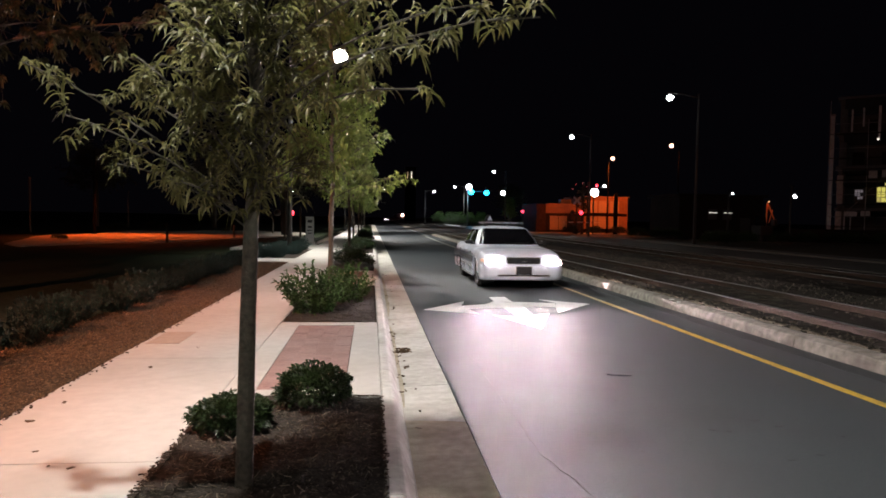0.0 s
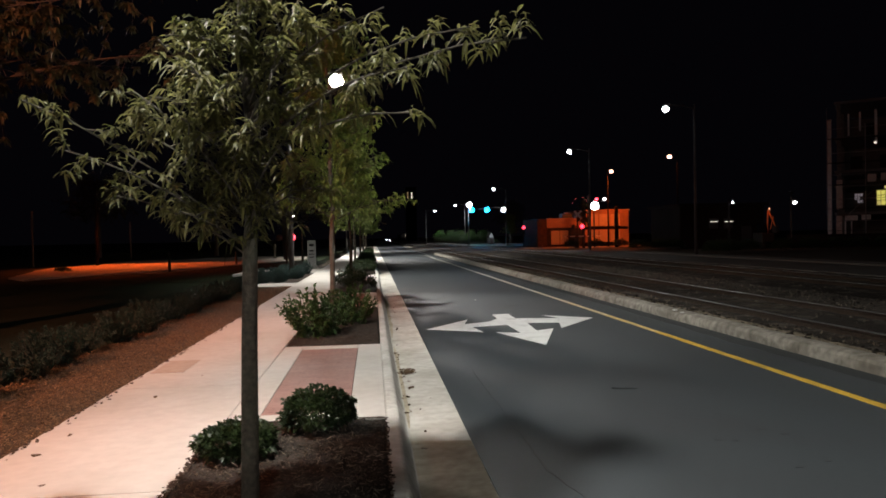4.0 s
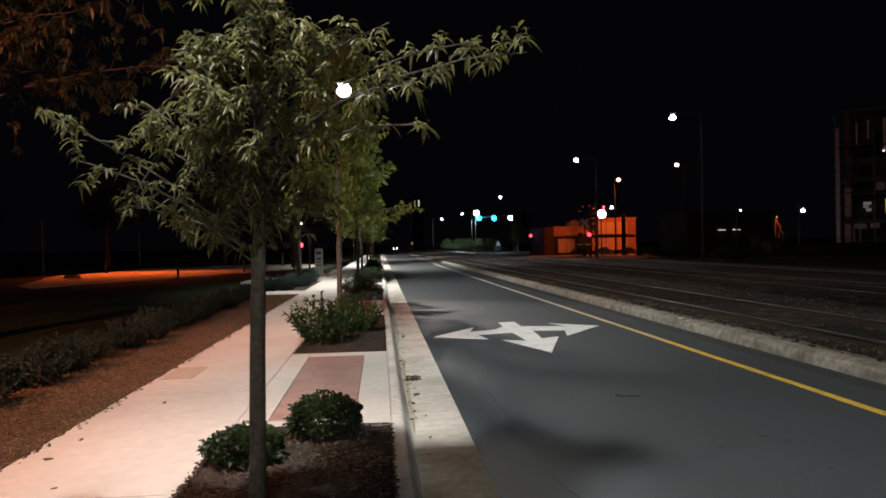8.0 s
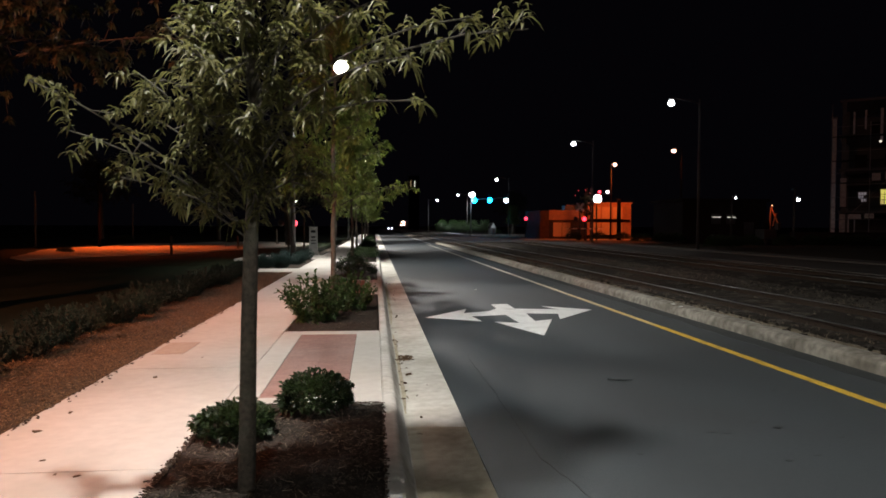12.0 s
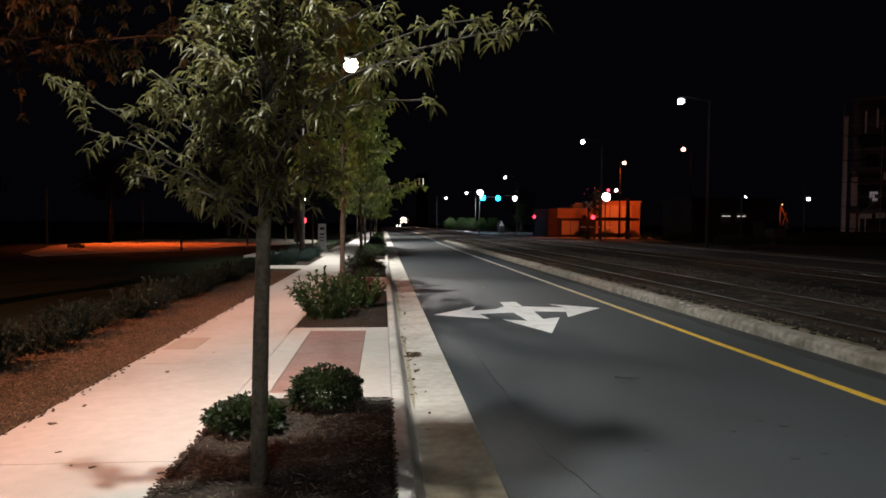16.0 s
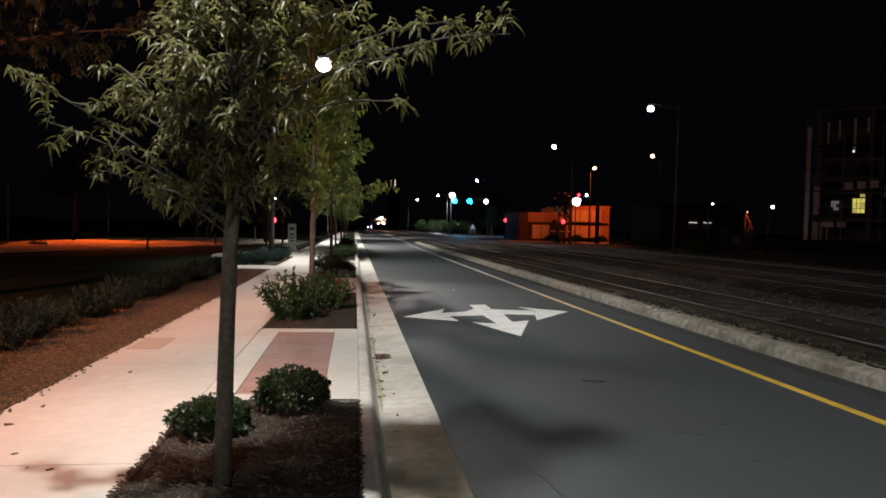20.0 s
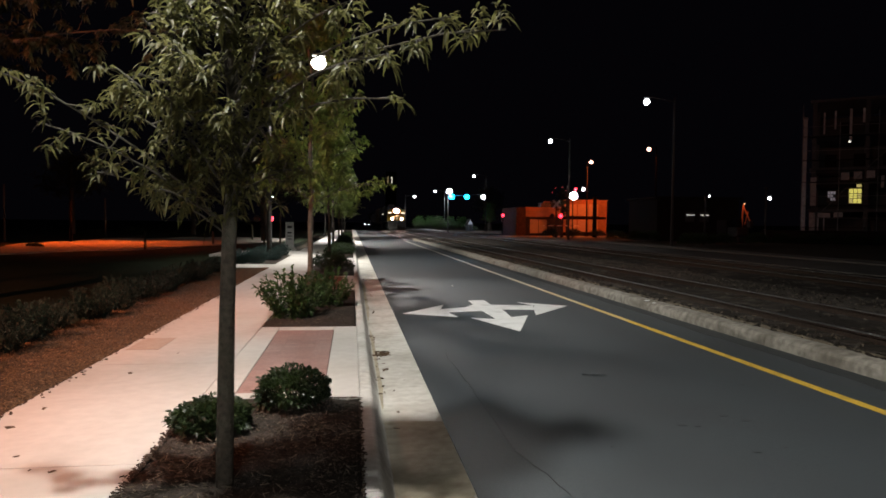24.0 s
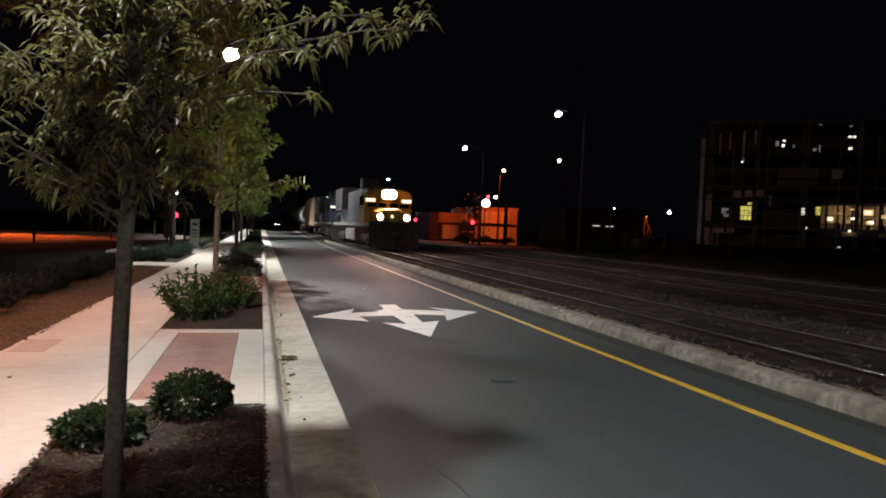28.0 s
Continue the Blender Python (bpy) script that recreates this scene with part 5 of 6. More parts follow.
def building_site():
    """A raw concrete frame in scaffolding, with work lights on."""
    m = pose(41.4, 60, -0.05, 0, 0, -38)
    ob = base("building_site", m, "unfinished concrete building in scaffolding with work lights on", "building")
    g = np.random.default_rng(77)
    for z in (2.98, 5.55, 6.85, 9.9, 13.2):
        part("floor_slab", boxed(0.6, 36, 1.4, 12, z, z + 0.24), SLAB, ob)
    for k in range(9):
        for y in (1.7, 8):
            part("column", boxed(0.8 + 4.3 * k, 1.15 + 4.3 * k, y, y + 0.4, 0, 13.2), SLAB, ob)
    for k in range(12):
        part("scaffold_pole", rod(bmesh.new(), (0.1 + 3.0 * k, 0.2, 0), (0.1 + 3.0 * k, 0.2, 12.9 - 0.9 * ((k * 5) % 3)), 0.035, 0.035, 8), SCAFFOLD, ob)
    post = part("corner_post", boxed(0.05, 0.42, 0.5, 0.9, 0, 11.6), SHEATHING, ob, "pale upright corner post")
    part("post_cap", boxed(0.0, 0.47, 0.45, 0.95, 11.604, 11.75), SCAFFOLD, post)
    for z in (2.4, 4.4, 6.6, 8.6, 10.8):
        part("scaffold_rail", rod(bmesh.new(), (0, 0.2, z), (33.7, 0.2, z), 0.02, 0.02, 6), SCAFFOLD, ob)
        part("scaffold_deck", boxed(0, 33.7, 0.25, 1.1, z - 0.9, z - 0.85), DARK_WALL, ob)
    # pale boards on the frame
    for x0, x1, z0, z1 in ((0.75, 1.25, 3.5, 6.2), (0.72, 1.2, 0.6, 2.9), (3.23, 3.91, 5.92, 6.6), (4.24, 4.92, 6.0, 6.67), (5.25, 5.91, 6.07, 6.74), (1.43, 2.45, 2.46, 2.9), (2.73, 3.48, 2.5, 2.94),
                           (6.39, 6.63, 5.17, 6.26), (3.81, 4.02, 9.5, 12.4), (4.84, 5.03, 11.1, 12.4), (2.6, 2.75, 10.6, 12.3), (1.7, 1.85, 10.2, 12.2), (1.4, 1.52, 0.8, 2.4), (1.9, 2.0, 0.9, 2.4)):
        part("sheathing_panel", boxed(x0, x1, 1.25, 1.33, z0, z1), SHEATHING, ob)
    for k in range(9):
        x = 7.03 + 0.395 * k
        part("netting_strip", boxed(x, x + 0.37, 1.36, 1.38 + 0.02 * (k % 2), 7.1 + 0.06 * (k % 3), 8.8 - 0.1 * (k % 2)), NETTING, ob, "grey strip of protective netting")
    for k in range(3):
        part("netting_strip", boxed(11.62 + 0.3 * k, 11.88 + 0.3 * k, 1.36, 1.38, 7.6 + 0.1 * k, 8.7), SHEATHING, ob, "grey strip of protective netting")
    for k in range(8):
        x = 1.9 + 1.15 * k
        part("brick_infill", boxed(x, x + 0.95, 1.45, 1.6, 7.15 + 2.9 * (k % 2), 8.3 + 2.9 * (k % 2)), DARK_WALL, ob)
    for x0, x1, z0, z1, lit, dim in ((3.92, 4.92, 3.75, 5.12, WINDOW_WARM, DIM_PANE), (9.25, 9.54, 4.33, 5.09, STRIP_GLOW, STRIP_GLOW), (10.43, 10.86, 4.37, 5.23, WINDOW_WARM, DIM_PANE), (2.2, 2.86, 4.0, 4.9, FAINT_PANE, VOID)):
        f = part("window_frame", boxed(x0 - 0.08, x1 + 0.08, 1.34, 1.42, z0 - 0.08, z1 + 0.08), DARK_STEEL, ob)
        for i in range(3):
            for j in range(3):
                a, b = x0 + (x1 - x0) * i / 3, z0 + (z1 - z0) * j / 3
                part("pane", boxed(a + 0.02, a + (x1 - x0) / 3 - 0.02, 1.26, 1.339, b + 0.025, b + (z1 - z0) / 3 - 0.025), dim if (i * 2 + j) % 5 == 0 else lit, f, "lit pane")
    part("transom_light", boxed(4.5, 4.9, 1.3, 1.36, 5.24, 5.5), DIM_PANE, ob, "lit pane over the window")
    # the lit bay: plywood walls, crates and small work lamps inside
    bay = part("bay_wall", boxed(11.2, 24.0, 4.6, 4.75, 3.23, 5.54), PLYWOOD, ob, "bare plywood wall of the lit bay")
    for k in range(10):
        part("stud", boxed(11.3 + 1.25 * k, 11.42 + 1.25 * k, 4.45, 4.59, 3.23, 5.54), DARK_WALL if k % 3 else PLYWOOD, bay)
    for k in range(14):
        x, w, h = 11.5 + 0.85 * k + g.uniform(-0.2, 0.2), g.uniform(0.3, 0.7), g.uniform(0.3, 1.1)
        part("stacked_crate", boxed(x, x + w, 2.6 + 0.5 * (k % 3), 3.1 + 0.5 * (k % 3), 3.225, 3.225 + h), (PLYWOOD, DARK_WALL, SLAB)[k % 3], bay)
    for k in range(4):
        x = 11.25 + 1.45 * k
        part("bay_board", boxed(x, x + 1.3, 1.36, 1.42, 2.5, 2.95), PLYWOOD if k % 2 else SLAB, bay)
        part("bay_post", boxed(x + 0.02, x + 0.2, 1.5, 1.66, 3.23, 5.54), DARK_WALL, bay)
    for x, z, w, h in ((11.5, 3.9, 0.5, 0.42), (12.3, 4.6, 0.45, 0.12), (13.1, 3.75, 0.3, 0.3), (13.3, 5.0, 0.7, 0.12), (14.4, 4.55, 0.8, 0.5), (14.7, 3.7, 0.6, 0.34), (13.9, 4.0, 0.35, 0.2), (15.8, 4.3, 0.5, 0.3), (12.9, 5.25, 0.3, 0.1), (17.2, 4.7, 0.6, 0.2), (18.6, 4.1, 0.4, 0.3), (20.0, 4.8, 0.7, 0.15)):
        part("work_light", boxed(x, x + w, 2.0, 2.1, z, z + h, bevel=0.03), WORK_MID if w > 0.46 else WORK_DIM, bay, "small work light")
    for x, z in ((11.75, 4.12), (13.6, 4.2), (14.8, 4.8), (15.1, 3.9)):
        part("bulb", ball(bmesh.new(), (x, 1.9, z), 0.12, 10, (1.6, 1, 0.8)), WINDOW_WHITE, bay, "glaring bulb", smooth=True)
    for x in (13.0, 16.5):
        lamp = m @ Vector((x, 2.9, 5.3))
        spot(lamp.x, lamp.y, lamp.z, 46, (1.0, 0.72, 0.42), cone=160, aim=m.to_3x3() @ Vector((0, 0.5, -0.8)))
    # single lamps higher up and on the ground
    for x, z, w, h, lit in ((6.7, 10.87, 0.3, 0.5, FAINT_PANE), (7.25, 10.8, 0.24, 0.24, WINDOW_WHITE), (7.3, 11.3, 0.26, 0.22, STRIP_GLOW), (8.2, 10.72, 0.16, 0.3, FAINT_PANE), (9.9, 10.4, 0.3, 0.25, FAINT_PANE), (10.4, 10.3, 0.12, 0.7, FAINT_PANE), (12.75, 11.6, 0.3, 0.22, STRIP_GLOW), (13.15, 11.55, 0.22, 0.24, STRIP_GLOW),
                            (12.78, 10.5, 0.32, 0.26, STRIP_GLOW), (12.8, 12.6, 0.25, 0.15, FAINT_PANE), (10.3, 12.8, 0.25, 0.1, FAINT_PANE), (3.75, 9.3, 0.2, 0.18, STRIP_GLOW), (9.66, 3.1, 0.12, 0.15, STRIP_GLOW), (13.2, 2.93, 0.16, 0.18, WINDOW_WHITE), (12.35, 1.45, 0.32, 0.12, STRIP_GLOW)):
        part("work_light", boxed(x, x + w, 1.0, 1.1, z, z + h, bevel=0.03), lit, ob, "small work light")
    for k in range(12):
        x = 1.2 + 1.9 * k
        part("diagonal_brace", rod(bmesh.new(), (x, 0.16, 2.4 + 2.1 * (k % 4)), (x + 1.9, 0.16, 4.4 + 2.1 * (k % 4)), 0.018, 0.018, 6), SCAFFOLD, ob)
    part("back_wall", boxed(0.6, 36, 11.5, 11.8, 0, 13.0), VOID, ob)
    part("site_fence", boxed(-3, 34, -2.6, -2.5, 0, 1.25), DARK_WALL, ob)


building_site()


def far_tower():
    """A dark tower block far off, with two lit windows high up."""
    ob = base("distant_tower", pose(14.4, 300, -1.2), "dark distant tower with two lit upper windows", "building")
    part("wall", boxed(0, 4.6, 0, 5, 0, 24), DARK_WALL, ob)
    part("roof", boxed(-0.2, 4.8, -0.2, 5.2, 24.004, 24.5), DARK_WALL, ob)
    for x in (0.7, 2.4):
        f = part("window", boxed(x - 0.1, x + 0.5, -0.08, -0.004, 19.4, 22.6), VOID, ob)
        for k in range(2):
            part("pane", boxed(x, x + 0.4, -0.14, -0.085, 19.6 + 1.45 * k, 20.9 + 1.45 * k), WORK_DIM if x < 1 else STRIP_GLOW, f, "lit pane")


def white_hut():
    """A made-up pale gabled hut past the crossing, half hidden by trees, for a small white glint."""
    ob = base("small_house", pose(22.0, 131, -0.05), "made-up pale gabled hut standing for a white glint", "building")
    part("wall", boxed(0, 1.5, 0, 3, 0, 2.1), SLAB, ob)
    part("gable", loft(bmesh.new(), [[(-0.05, y, 2.104), (1.55, y, 2.104), (0.75, y, 3.5)] for y in (0.1, 2.9)]), SHEATHING, ob)
    for s in (-1, 1):
        part("roof", loft(bmesh.new(), [[(0.75, y, 3.52), (0.75, y, 3.66), (0.75 + s * 1.0, y, 1.96), (0.75 + s * 1.0, y, 1.84)] for y in (-0.1, 3.1)]), DARK_WALL, ob)
    part("door", boxed(0.5, 1.1, -0.05, -0.003, 0, 1.8), VOID, ob)
    ob.scale = (0.6, 1.0, 0.66)
    # spot with no lamp of its own, added to light the gable
    spot(22.5, 129.6, 2.5, 60, COOL, cone=70, aim=(0, 0.8, -0.5))


far_tower()
white_hut()


def excavator():
    orange = surface("orange digger paint", (0.55, 0.17, 0.035), (0.65, 0.22, 0.05), 5, 0.5, 0.1, 30)
    ob = base("excavator", pose(33.9, 57.5, 0), "orange excavator with raised bent arm", "excavator")
    for s in (-0.75, 0.75):
        part("crawler", boxed(s - 0.22, s + 0.22, -1.2, 1.2, 0, 0.6, bevel=0.15), RUBBER, ob)
    part("house", boxed(-0.8, 0.8, -0.9, 1.2, 0.65, 1.5, bevel=0.1), DARK_STEEL, ob)
    part("cab", boxed(-0.75, 0.0, -0.8, 0.4, 1.5, 2.4, bevel=0.08), CAR_GLASS, ob)
    part("boom", rod(bmesh.new(), (0.0, -0.6, 1.4), (-0.1, -1.0, 3.55), 0.11, 0.08, 6), orange, ob)
    part("stick", rod(bmesh.new(), (-0.1, -1.0, 3.55), (0.75, -1.1, 2.1), 0.09, 0.07, 6), orange, ob)
    part("ram", rod(bmesh.new(), (0.35, -0.7, 1.8), (0.55, -1.05, 2.95), 0.07, 0.06, 6), orange, ob)
    part("bucket", boxed(0.5, 1.0, -1.5, -0.8, 1.45, 2.1, bevel=0.12), DARK_STEEL, ob)
    ob.scale = (0.72, 0.72, 0.95)
    # the pale boom tip is built as a lamp, to account for the spot
    part("tip_lamp", ball(bmesh.new(), (-0.05, -1.2, 3.66), 0.09, 10), WORK_MID, ob, "pale boom tip built as a small lamp", smooth=True)
    # reddish spot added to light the arm
    spot(33.9, 56.3, 3.75, 34, (1.0, 0.2, 0.12), cone=165, aim=(0, 0.4, -1))
    # made-up lamp post without a lens; it gives no light
    lamp = base("yard_lamp", pose(34.4, 54.3, 0), "made-up unlit lamp post beside the digger", "lamp")
    part("pole", rod(bmesh.new(), (0, 0, 0), (0, 0, 4.75), 0.05, 0.05, 8), DARK_STEEL, lamp)
    part("hood", boxed(-0.12, 0.12, -0.1, 0.25, 4.7, 4.8), DARK_STEEL, lamp)


excavator()


# ---- the patrol car ----
def car_section(y, w, zb, zt):
    """One cross-section of the lower body: sill, flank, shoulder and crowned top."""
    low = max(zb + 0.02, 0.36)
    belt = max(low + 0.05, zt - 0.17)
    half = [(0.0, zb), (w - 0.11, zb), (w - 0.035, min(zb + 0.03, low)), (w - 0.012, low), (w, low + 0.5 * (belt - low)), (w - 0.010, belt),
            (w - 0.030, max(belt + 0.01, zt - 0.10)), (w - 0.062, max(belt + 0.02, zt - 0.045)), (w - 0.115, zt - 0.008), (w - 0.30, zt + 0.022), (w * 0.4, zt + 0.036), (0.0, zt + 0.038)]
    return [(x, y, z) for x, z in half] + [(-x, y, z) for x, z in half[-2:0:-1]]


# the cabin's plan at rising heights: height, front, back, half width
CABIN = ((0.93, 0.52, 3.50, 0.865), (1.02, 0.68, 3.34, 0.845), (1.12, 0.86, 3.19, 0.80), (1.22, 1.05, 3.03, 0.752), (1.30, 1.20, 2.89, 0.712), (1.355, 1.32, 2.77, 0.672),
         (1.395, 1.44, 2.64, 0.61), (1.425, 1.60, 2.48, 0.50), (1.443, 1.80, 2.26, 0.32))


def cabin_plan(z):
    for (za, *a), (zb, *b) in zip(CABIN, CABIN[1:]):
        if z <= zb:
            s = (z - za) / (zb - za)
            return [p + (q - p) * s for p, q in zip(a, b)]
    return list(CABIN[-1][1:])


def cabin_point(z, way, u):
    """A point of the cabin's skin. way: front, back, -1 or 1 for a side; u: across the width (-1 to 1), or y along a side."""
    f, b, w = cabin_plan(z)
    c, h, n = (f + b) / 2, (b - f) / 2, 4.5
    if way in ("front", "back"):
        s = h * (1 - min(1.0, abs(u)) ** n) ** (1 / n)
        return Vector((u * w, c - s if way == "front" else c + s, z))
    return Vector((way * w * max(0.0, 1 - min(1.0, abs((u - c) / h)) ** n) ** (1 / n), u, z))


def skin_patch(way, z0, z1, low, high, out=0.006, nu=12, nz=6):
    """A curved pane that lies just proud of the cabin; low and high: its span at the bottom and at the top."""
    grid = []
    for j in range(nz + 1):
        s = j / nz
        a, b = low[0] + (high[0] - low[0]) * s, low[1] + (high[1] - low[1]) * s
        grid.append([cabin_point(z0 + (z1 - z0) * s, way, a + (b - a) * i / nu) for i in range(nu + 1)])
    centre = Vector((0, 2.0, 0.8))
    bm = bmesh.new()
    layers = []
    for off in (-0.012, out):
        layer = []
        for j in range(nz + 1):
            row = []
            for i in range(nu + 1):
                du = grid[j][min(i + 1, nu)] - grid[j][max(i - 1, 0)]
                dz = grid[min(j + 1, nz)][i] - grid[max(j - 1, 0)][i]
                nrm = du.cross(dz).normalized()
                if nrm.dot(grid[j][i] - centre) < 0:
                    nrm = -nrm
                row.append(bm.verts.new(grid[j][i] + nrm * off))
            layer.append(row)
        layers.append(layer)
        for a, b in zip(layer, layer[1:]):
            for i in range(nu):
                bm.faces.new((a[i], a[i + 1], b[i + 1], b[i]))
    lo, hi = layers
    rim = [(j, 0) for j in range(nz)] + [(nz, i) for i in range(nu)] + [(j, nu) for j in range(nz, 0, -1)] + [(0, i) for i in range(nu, 0, -1)]
    for (a, b), (c, d) in zip(rim, rim[1:] + rim[:1]):
        bm.faces.new((lo[a][b], lo[c][d], hi[c][d], hi[a][b]))
    return bm


def bumper_bm(reach, y0, bow, way, profile):
    """A bowed bumper swept across the car; profile: (set back, height)."""
    rings = []
    for k in range(25):
        u = -1 + k / 12
        y = y0 + way * bow * abs(u) ** 3.2
        rings.append([(u * reach, y + way * back, z) for back, z in profile])
    return loft(bmesh.new(), rings)


def flank(side, x0, x1, *rest, bevel=0.0):
    return boxed(min(side * x0, side * x1), max(side * x0, side * x1), *rest, bevel=bevel)


def patrol_car():
    """A full-size saloon, its nose towards -y, the front axle at y = 0."""
    ob = base("patrol_car", pose(3.42, 16.7, 0), "white patrol saloon with dark side stripe and roof light bar", "car")
    r = 0.385
    spine = [(-0.985, 0.60, 0.40, 0.64), (-0.965, 0.74, 0.30, 0.70), (-0.92, 0.84, 0.24, 0.755), (-0.84, 0.905, 0.21, 0.795), (-0.70, 0.95, 0.20, 0.828), (-0.55, 0.967, 0.20, 0.85), (-0.405, 0.975, 0.22, 0.868)]
    for k in range(13):
        a = math.pi * k / 12
        spine.append((-r * math.cos(a), 0.98, 0.30 + r * math.sin(a), 0.87 + 0.04 * k / 12))
    spine += [(0.405, 0.982, 0.22, 0.912), (0.62, 0.985, 0.20, 0.925), (0.9, 0.985, 0.20, 0.935), (2.0, 0.985, 0.20, 0.945), (2.505, 0.985, 0.22, 0.95)]
    for k in range(13):
        a = math.pi * k / 12
        spine.append((2.91 - r * math.cos(a), 0.98, 0.30 + r * math.sin(a), 0.955))
    spine += [(3.315, 0.975, 0.22, 0.962), (3.7, 0.968, 0.24, 0.955), (4.05, 0.945, 0.25, 0.935), (4.26, 0.905, 0.27, 0.90), (4.36, 0.85, 0.32, 0.84), (4.40, 0.75, 0.40, 0.72)]
    body = part("body", loft(bmesh.new(), [car_section(*s) for s in spine]), CAR_WHITE, ob, smooth=True)
    body.modifiers.new("edge", "EDGE_SPLIT").split_angle = radians(48)
    rings = []
    for z, f, b, w in CABIN:
        ring = []
        for way, us in (("front", np.linspace(-0.93, 0.93, 15)), (1, np.linspace(0.06, 0.94, 15)), ("back", np.linspace(0.93, -0.93, 15)), (-1, np.linspace(0.94, 0.06, 15))):
            ring += [cabin_point(z, way, u if way in ("front", "back") else f + (b - f) * u) for u in us]
        rings.append(ring)
    cabin = part("cabin", loft(bmesh.new(), rings), CAR_WHITE, ob, smooth=True)
    cabin.modifiers.new("edge", "EDGE_SPLIT").split_angle = radians(50)

    screen = part("windscreen", skin_patch("front", 0.985, 1.365, (-0.88, 0.88), (-0.84, 0.84)), CAR_GLASS, ob, "dark tinted glass", smooth=True)
    for s in (-1, 1):
        wiper = bmesh.new()
        rod(wiper, (s * 0.1 - 0.1, 0.60, 1.0), (s * 0.1 + 0.42, 0.66, 1.03), 0.008, 0.006, 6)
        part("wiper", wiper, CAR_BLACK, screen)
    part("rear_window", skin_patch("back", 1.0, 1.355, (-0.84, 0.84), (-0.80, 0.80)), CAR_GLASS, ob, "dark tinted glass", smooth=True)
    for side in (-1, 1):
        for low, high in (((1.08, 1.86), (1.50, 1.86)), ((2.02, 2.86), (2.02, 2.58))):
            part("side_window", skin_patch(side, 0.985, 1.335, low, high), CAR_GLASS, ob, "dark tinted glass", smooth=True)
        part("side_stripe", flank(side, 0.972, 0.992, 0.42, 4.1, 0.565, 0.705), CAR_BLUE, ob, "dark blue stripe with unreadable lettering")
        for k in range(6):
            y = 0.72 + 0.36 * k
            part("lettering_bar", flank(side, 0.985, 0.9945, y, y + 0.26, 0.610, 0.610 + 0.03 + 0.022 * (k % 3)), STEEL, ob)
        for z in (0.727, 0.752, 0.540):
            part("pinstripe", flank(side, 0.965, 0.9905, 0.42, 4.05, z, z + 0.011), CAR_BLUE, ob)
        part("rub_strip", flank(side, 0.965, 0.998, 0.44, 2.46, 0.425, 0.475, bevel=0.006), CHROME, ob)
        part("sill_trim", flank(side, 0.94, 0.982, 0.44, 2.46, 0.205, 0.27, bevel=0.006), CHROME, ob)
        part("belt_trim", flank(side, 0.846, 0.862, 0.95, 3.15, 0.968, 0.982), CAR_BLACK, ob)
        for y in (1.62, 2.62):
            handle = part("door_handle", flank(side, 0.935, 0.985, y, y + 0.17, 0.795, 0.83, bevel=0.01), CAR_WHITE, ob)
            part("handle_recess", flank(side, 0.93, 0.974, y - 0.01, y + 0.18, 0.775, 0.793), CAR_BLACK, handle)
        for y in (0.82, 1.93, 2.86):
            part("door_seam", flank(side, 0.95, 0.9862, y, y + 0.009, 0.32, 0.80), CAR_BLACK, ob)
        m = part("side_mirror", boxed(side * 0.985 - 0.10, side * 0.985 + 0.10, 0.98, 1.10, 0.975, 1.075, bevel=0.035), CAR_BLACK, ob)
        part("mirror_glass", boxed(side * 0.985 - 0.08, side * 0.985 + 0.08, 1.098, 1.104, 0.99, 1.08), CHROME, m)
        part("mirror_stalk", flank(side, 0.82, 0.92, 1.0, 1.06, 0.965, 1.0), CAR_BLACK, m)
        for y in (0.0, 2.91):
            arch = bmesh.new()
            bent = [(y - 0.41 * math.cos(t), 0.30 + 0.41 * math.sin(t)) for t in np.linspace(0.15, math.pi - 0.15, 17)]
            loft(arch, [[(side * x, y + (q - y) * g, 0.30 + (z - 0.30) * g) for x, g in ((0.955, 0.93), (0.985, 0.94), (0.986, 1.0), (0.955, 1.0))] for q, z in bent])
            part("wheel_arch", arch, CAR_WHITE, ob, smooth=True)
            part("wheel_well", disc(bmesh.new(), (side * 0.70, y, 0.33), (1, 0, 0), 0.37, 0.3, 24), CAR_BLACK, ob)
        # headlamps under a bowed cover, with amber corners
        lamp = part("headlamp", boxed(side * 0.68 - 0.22, side * 0.68 + 0.22, -0.93, -0.80, 0.575, 0.705, bevel=0.03), CAR_WHITE, ob, "headlamp housing")
        bm = disc(bmesh.new(), (0, 0, 0), (0, 1, 0), 0.076, 0.02, 28)
        bmesh.ops.rotate(bm, cent=(0, 0, 0), matrix=Matrix.Rotation(radians(7), 3, "X"), verts=bm.verts)
        bmesh.ops.scale(bm, vec=(2.5, 1, 0.95), verts=bm.verts)
        bmesh.ops.rotate(bm, cent=(0, 0, 0), matrix=Matrix.Rotation(side * radians(13), 3, "Z"), verts=bm.verts)
        bmesh.ops.translate(bm, vec=(side * 0.67, -0.972, 0.640), verts=bm.verts)
        part("bulb_lens", bm, HEADLIGHT, lamp, "glaring white headlamp lens")
        # strip and lip added to throw the beam; a real headlamp lacks them
        part("beam_strip", boxed(side * 0.70 - 0.055, side * 0.70 + 0.055, -1.012, -1.008, 0.675, 0.695), BEAM, lamp, "thin glaring strip of the low beam")
        part("cut_off_lip", boxed(side * 0.70 - 0.28, side * 0.70 + 0.28, -1.112, -1.0, 0.662, 0.670), CHROME, lamp)
        bm = loft(bmesh.new(), [[(side * x, y, z) for x, y in ((0.865, -0.885), (0.935, -0.785), (0.955, -0.70), (0.90, -0.70), (0.82, -0.82))] for z in (0.628, 0.692)])
        part("corner_lamp", bm, AMBER, ob, "amber corner lamp")
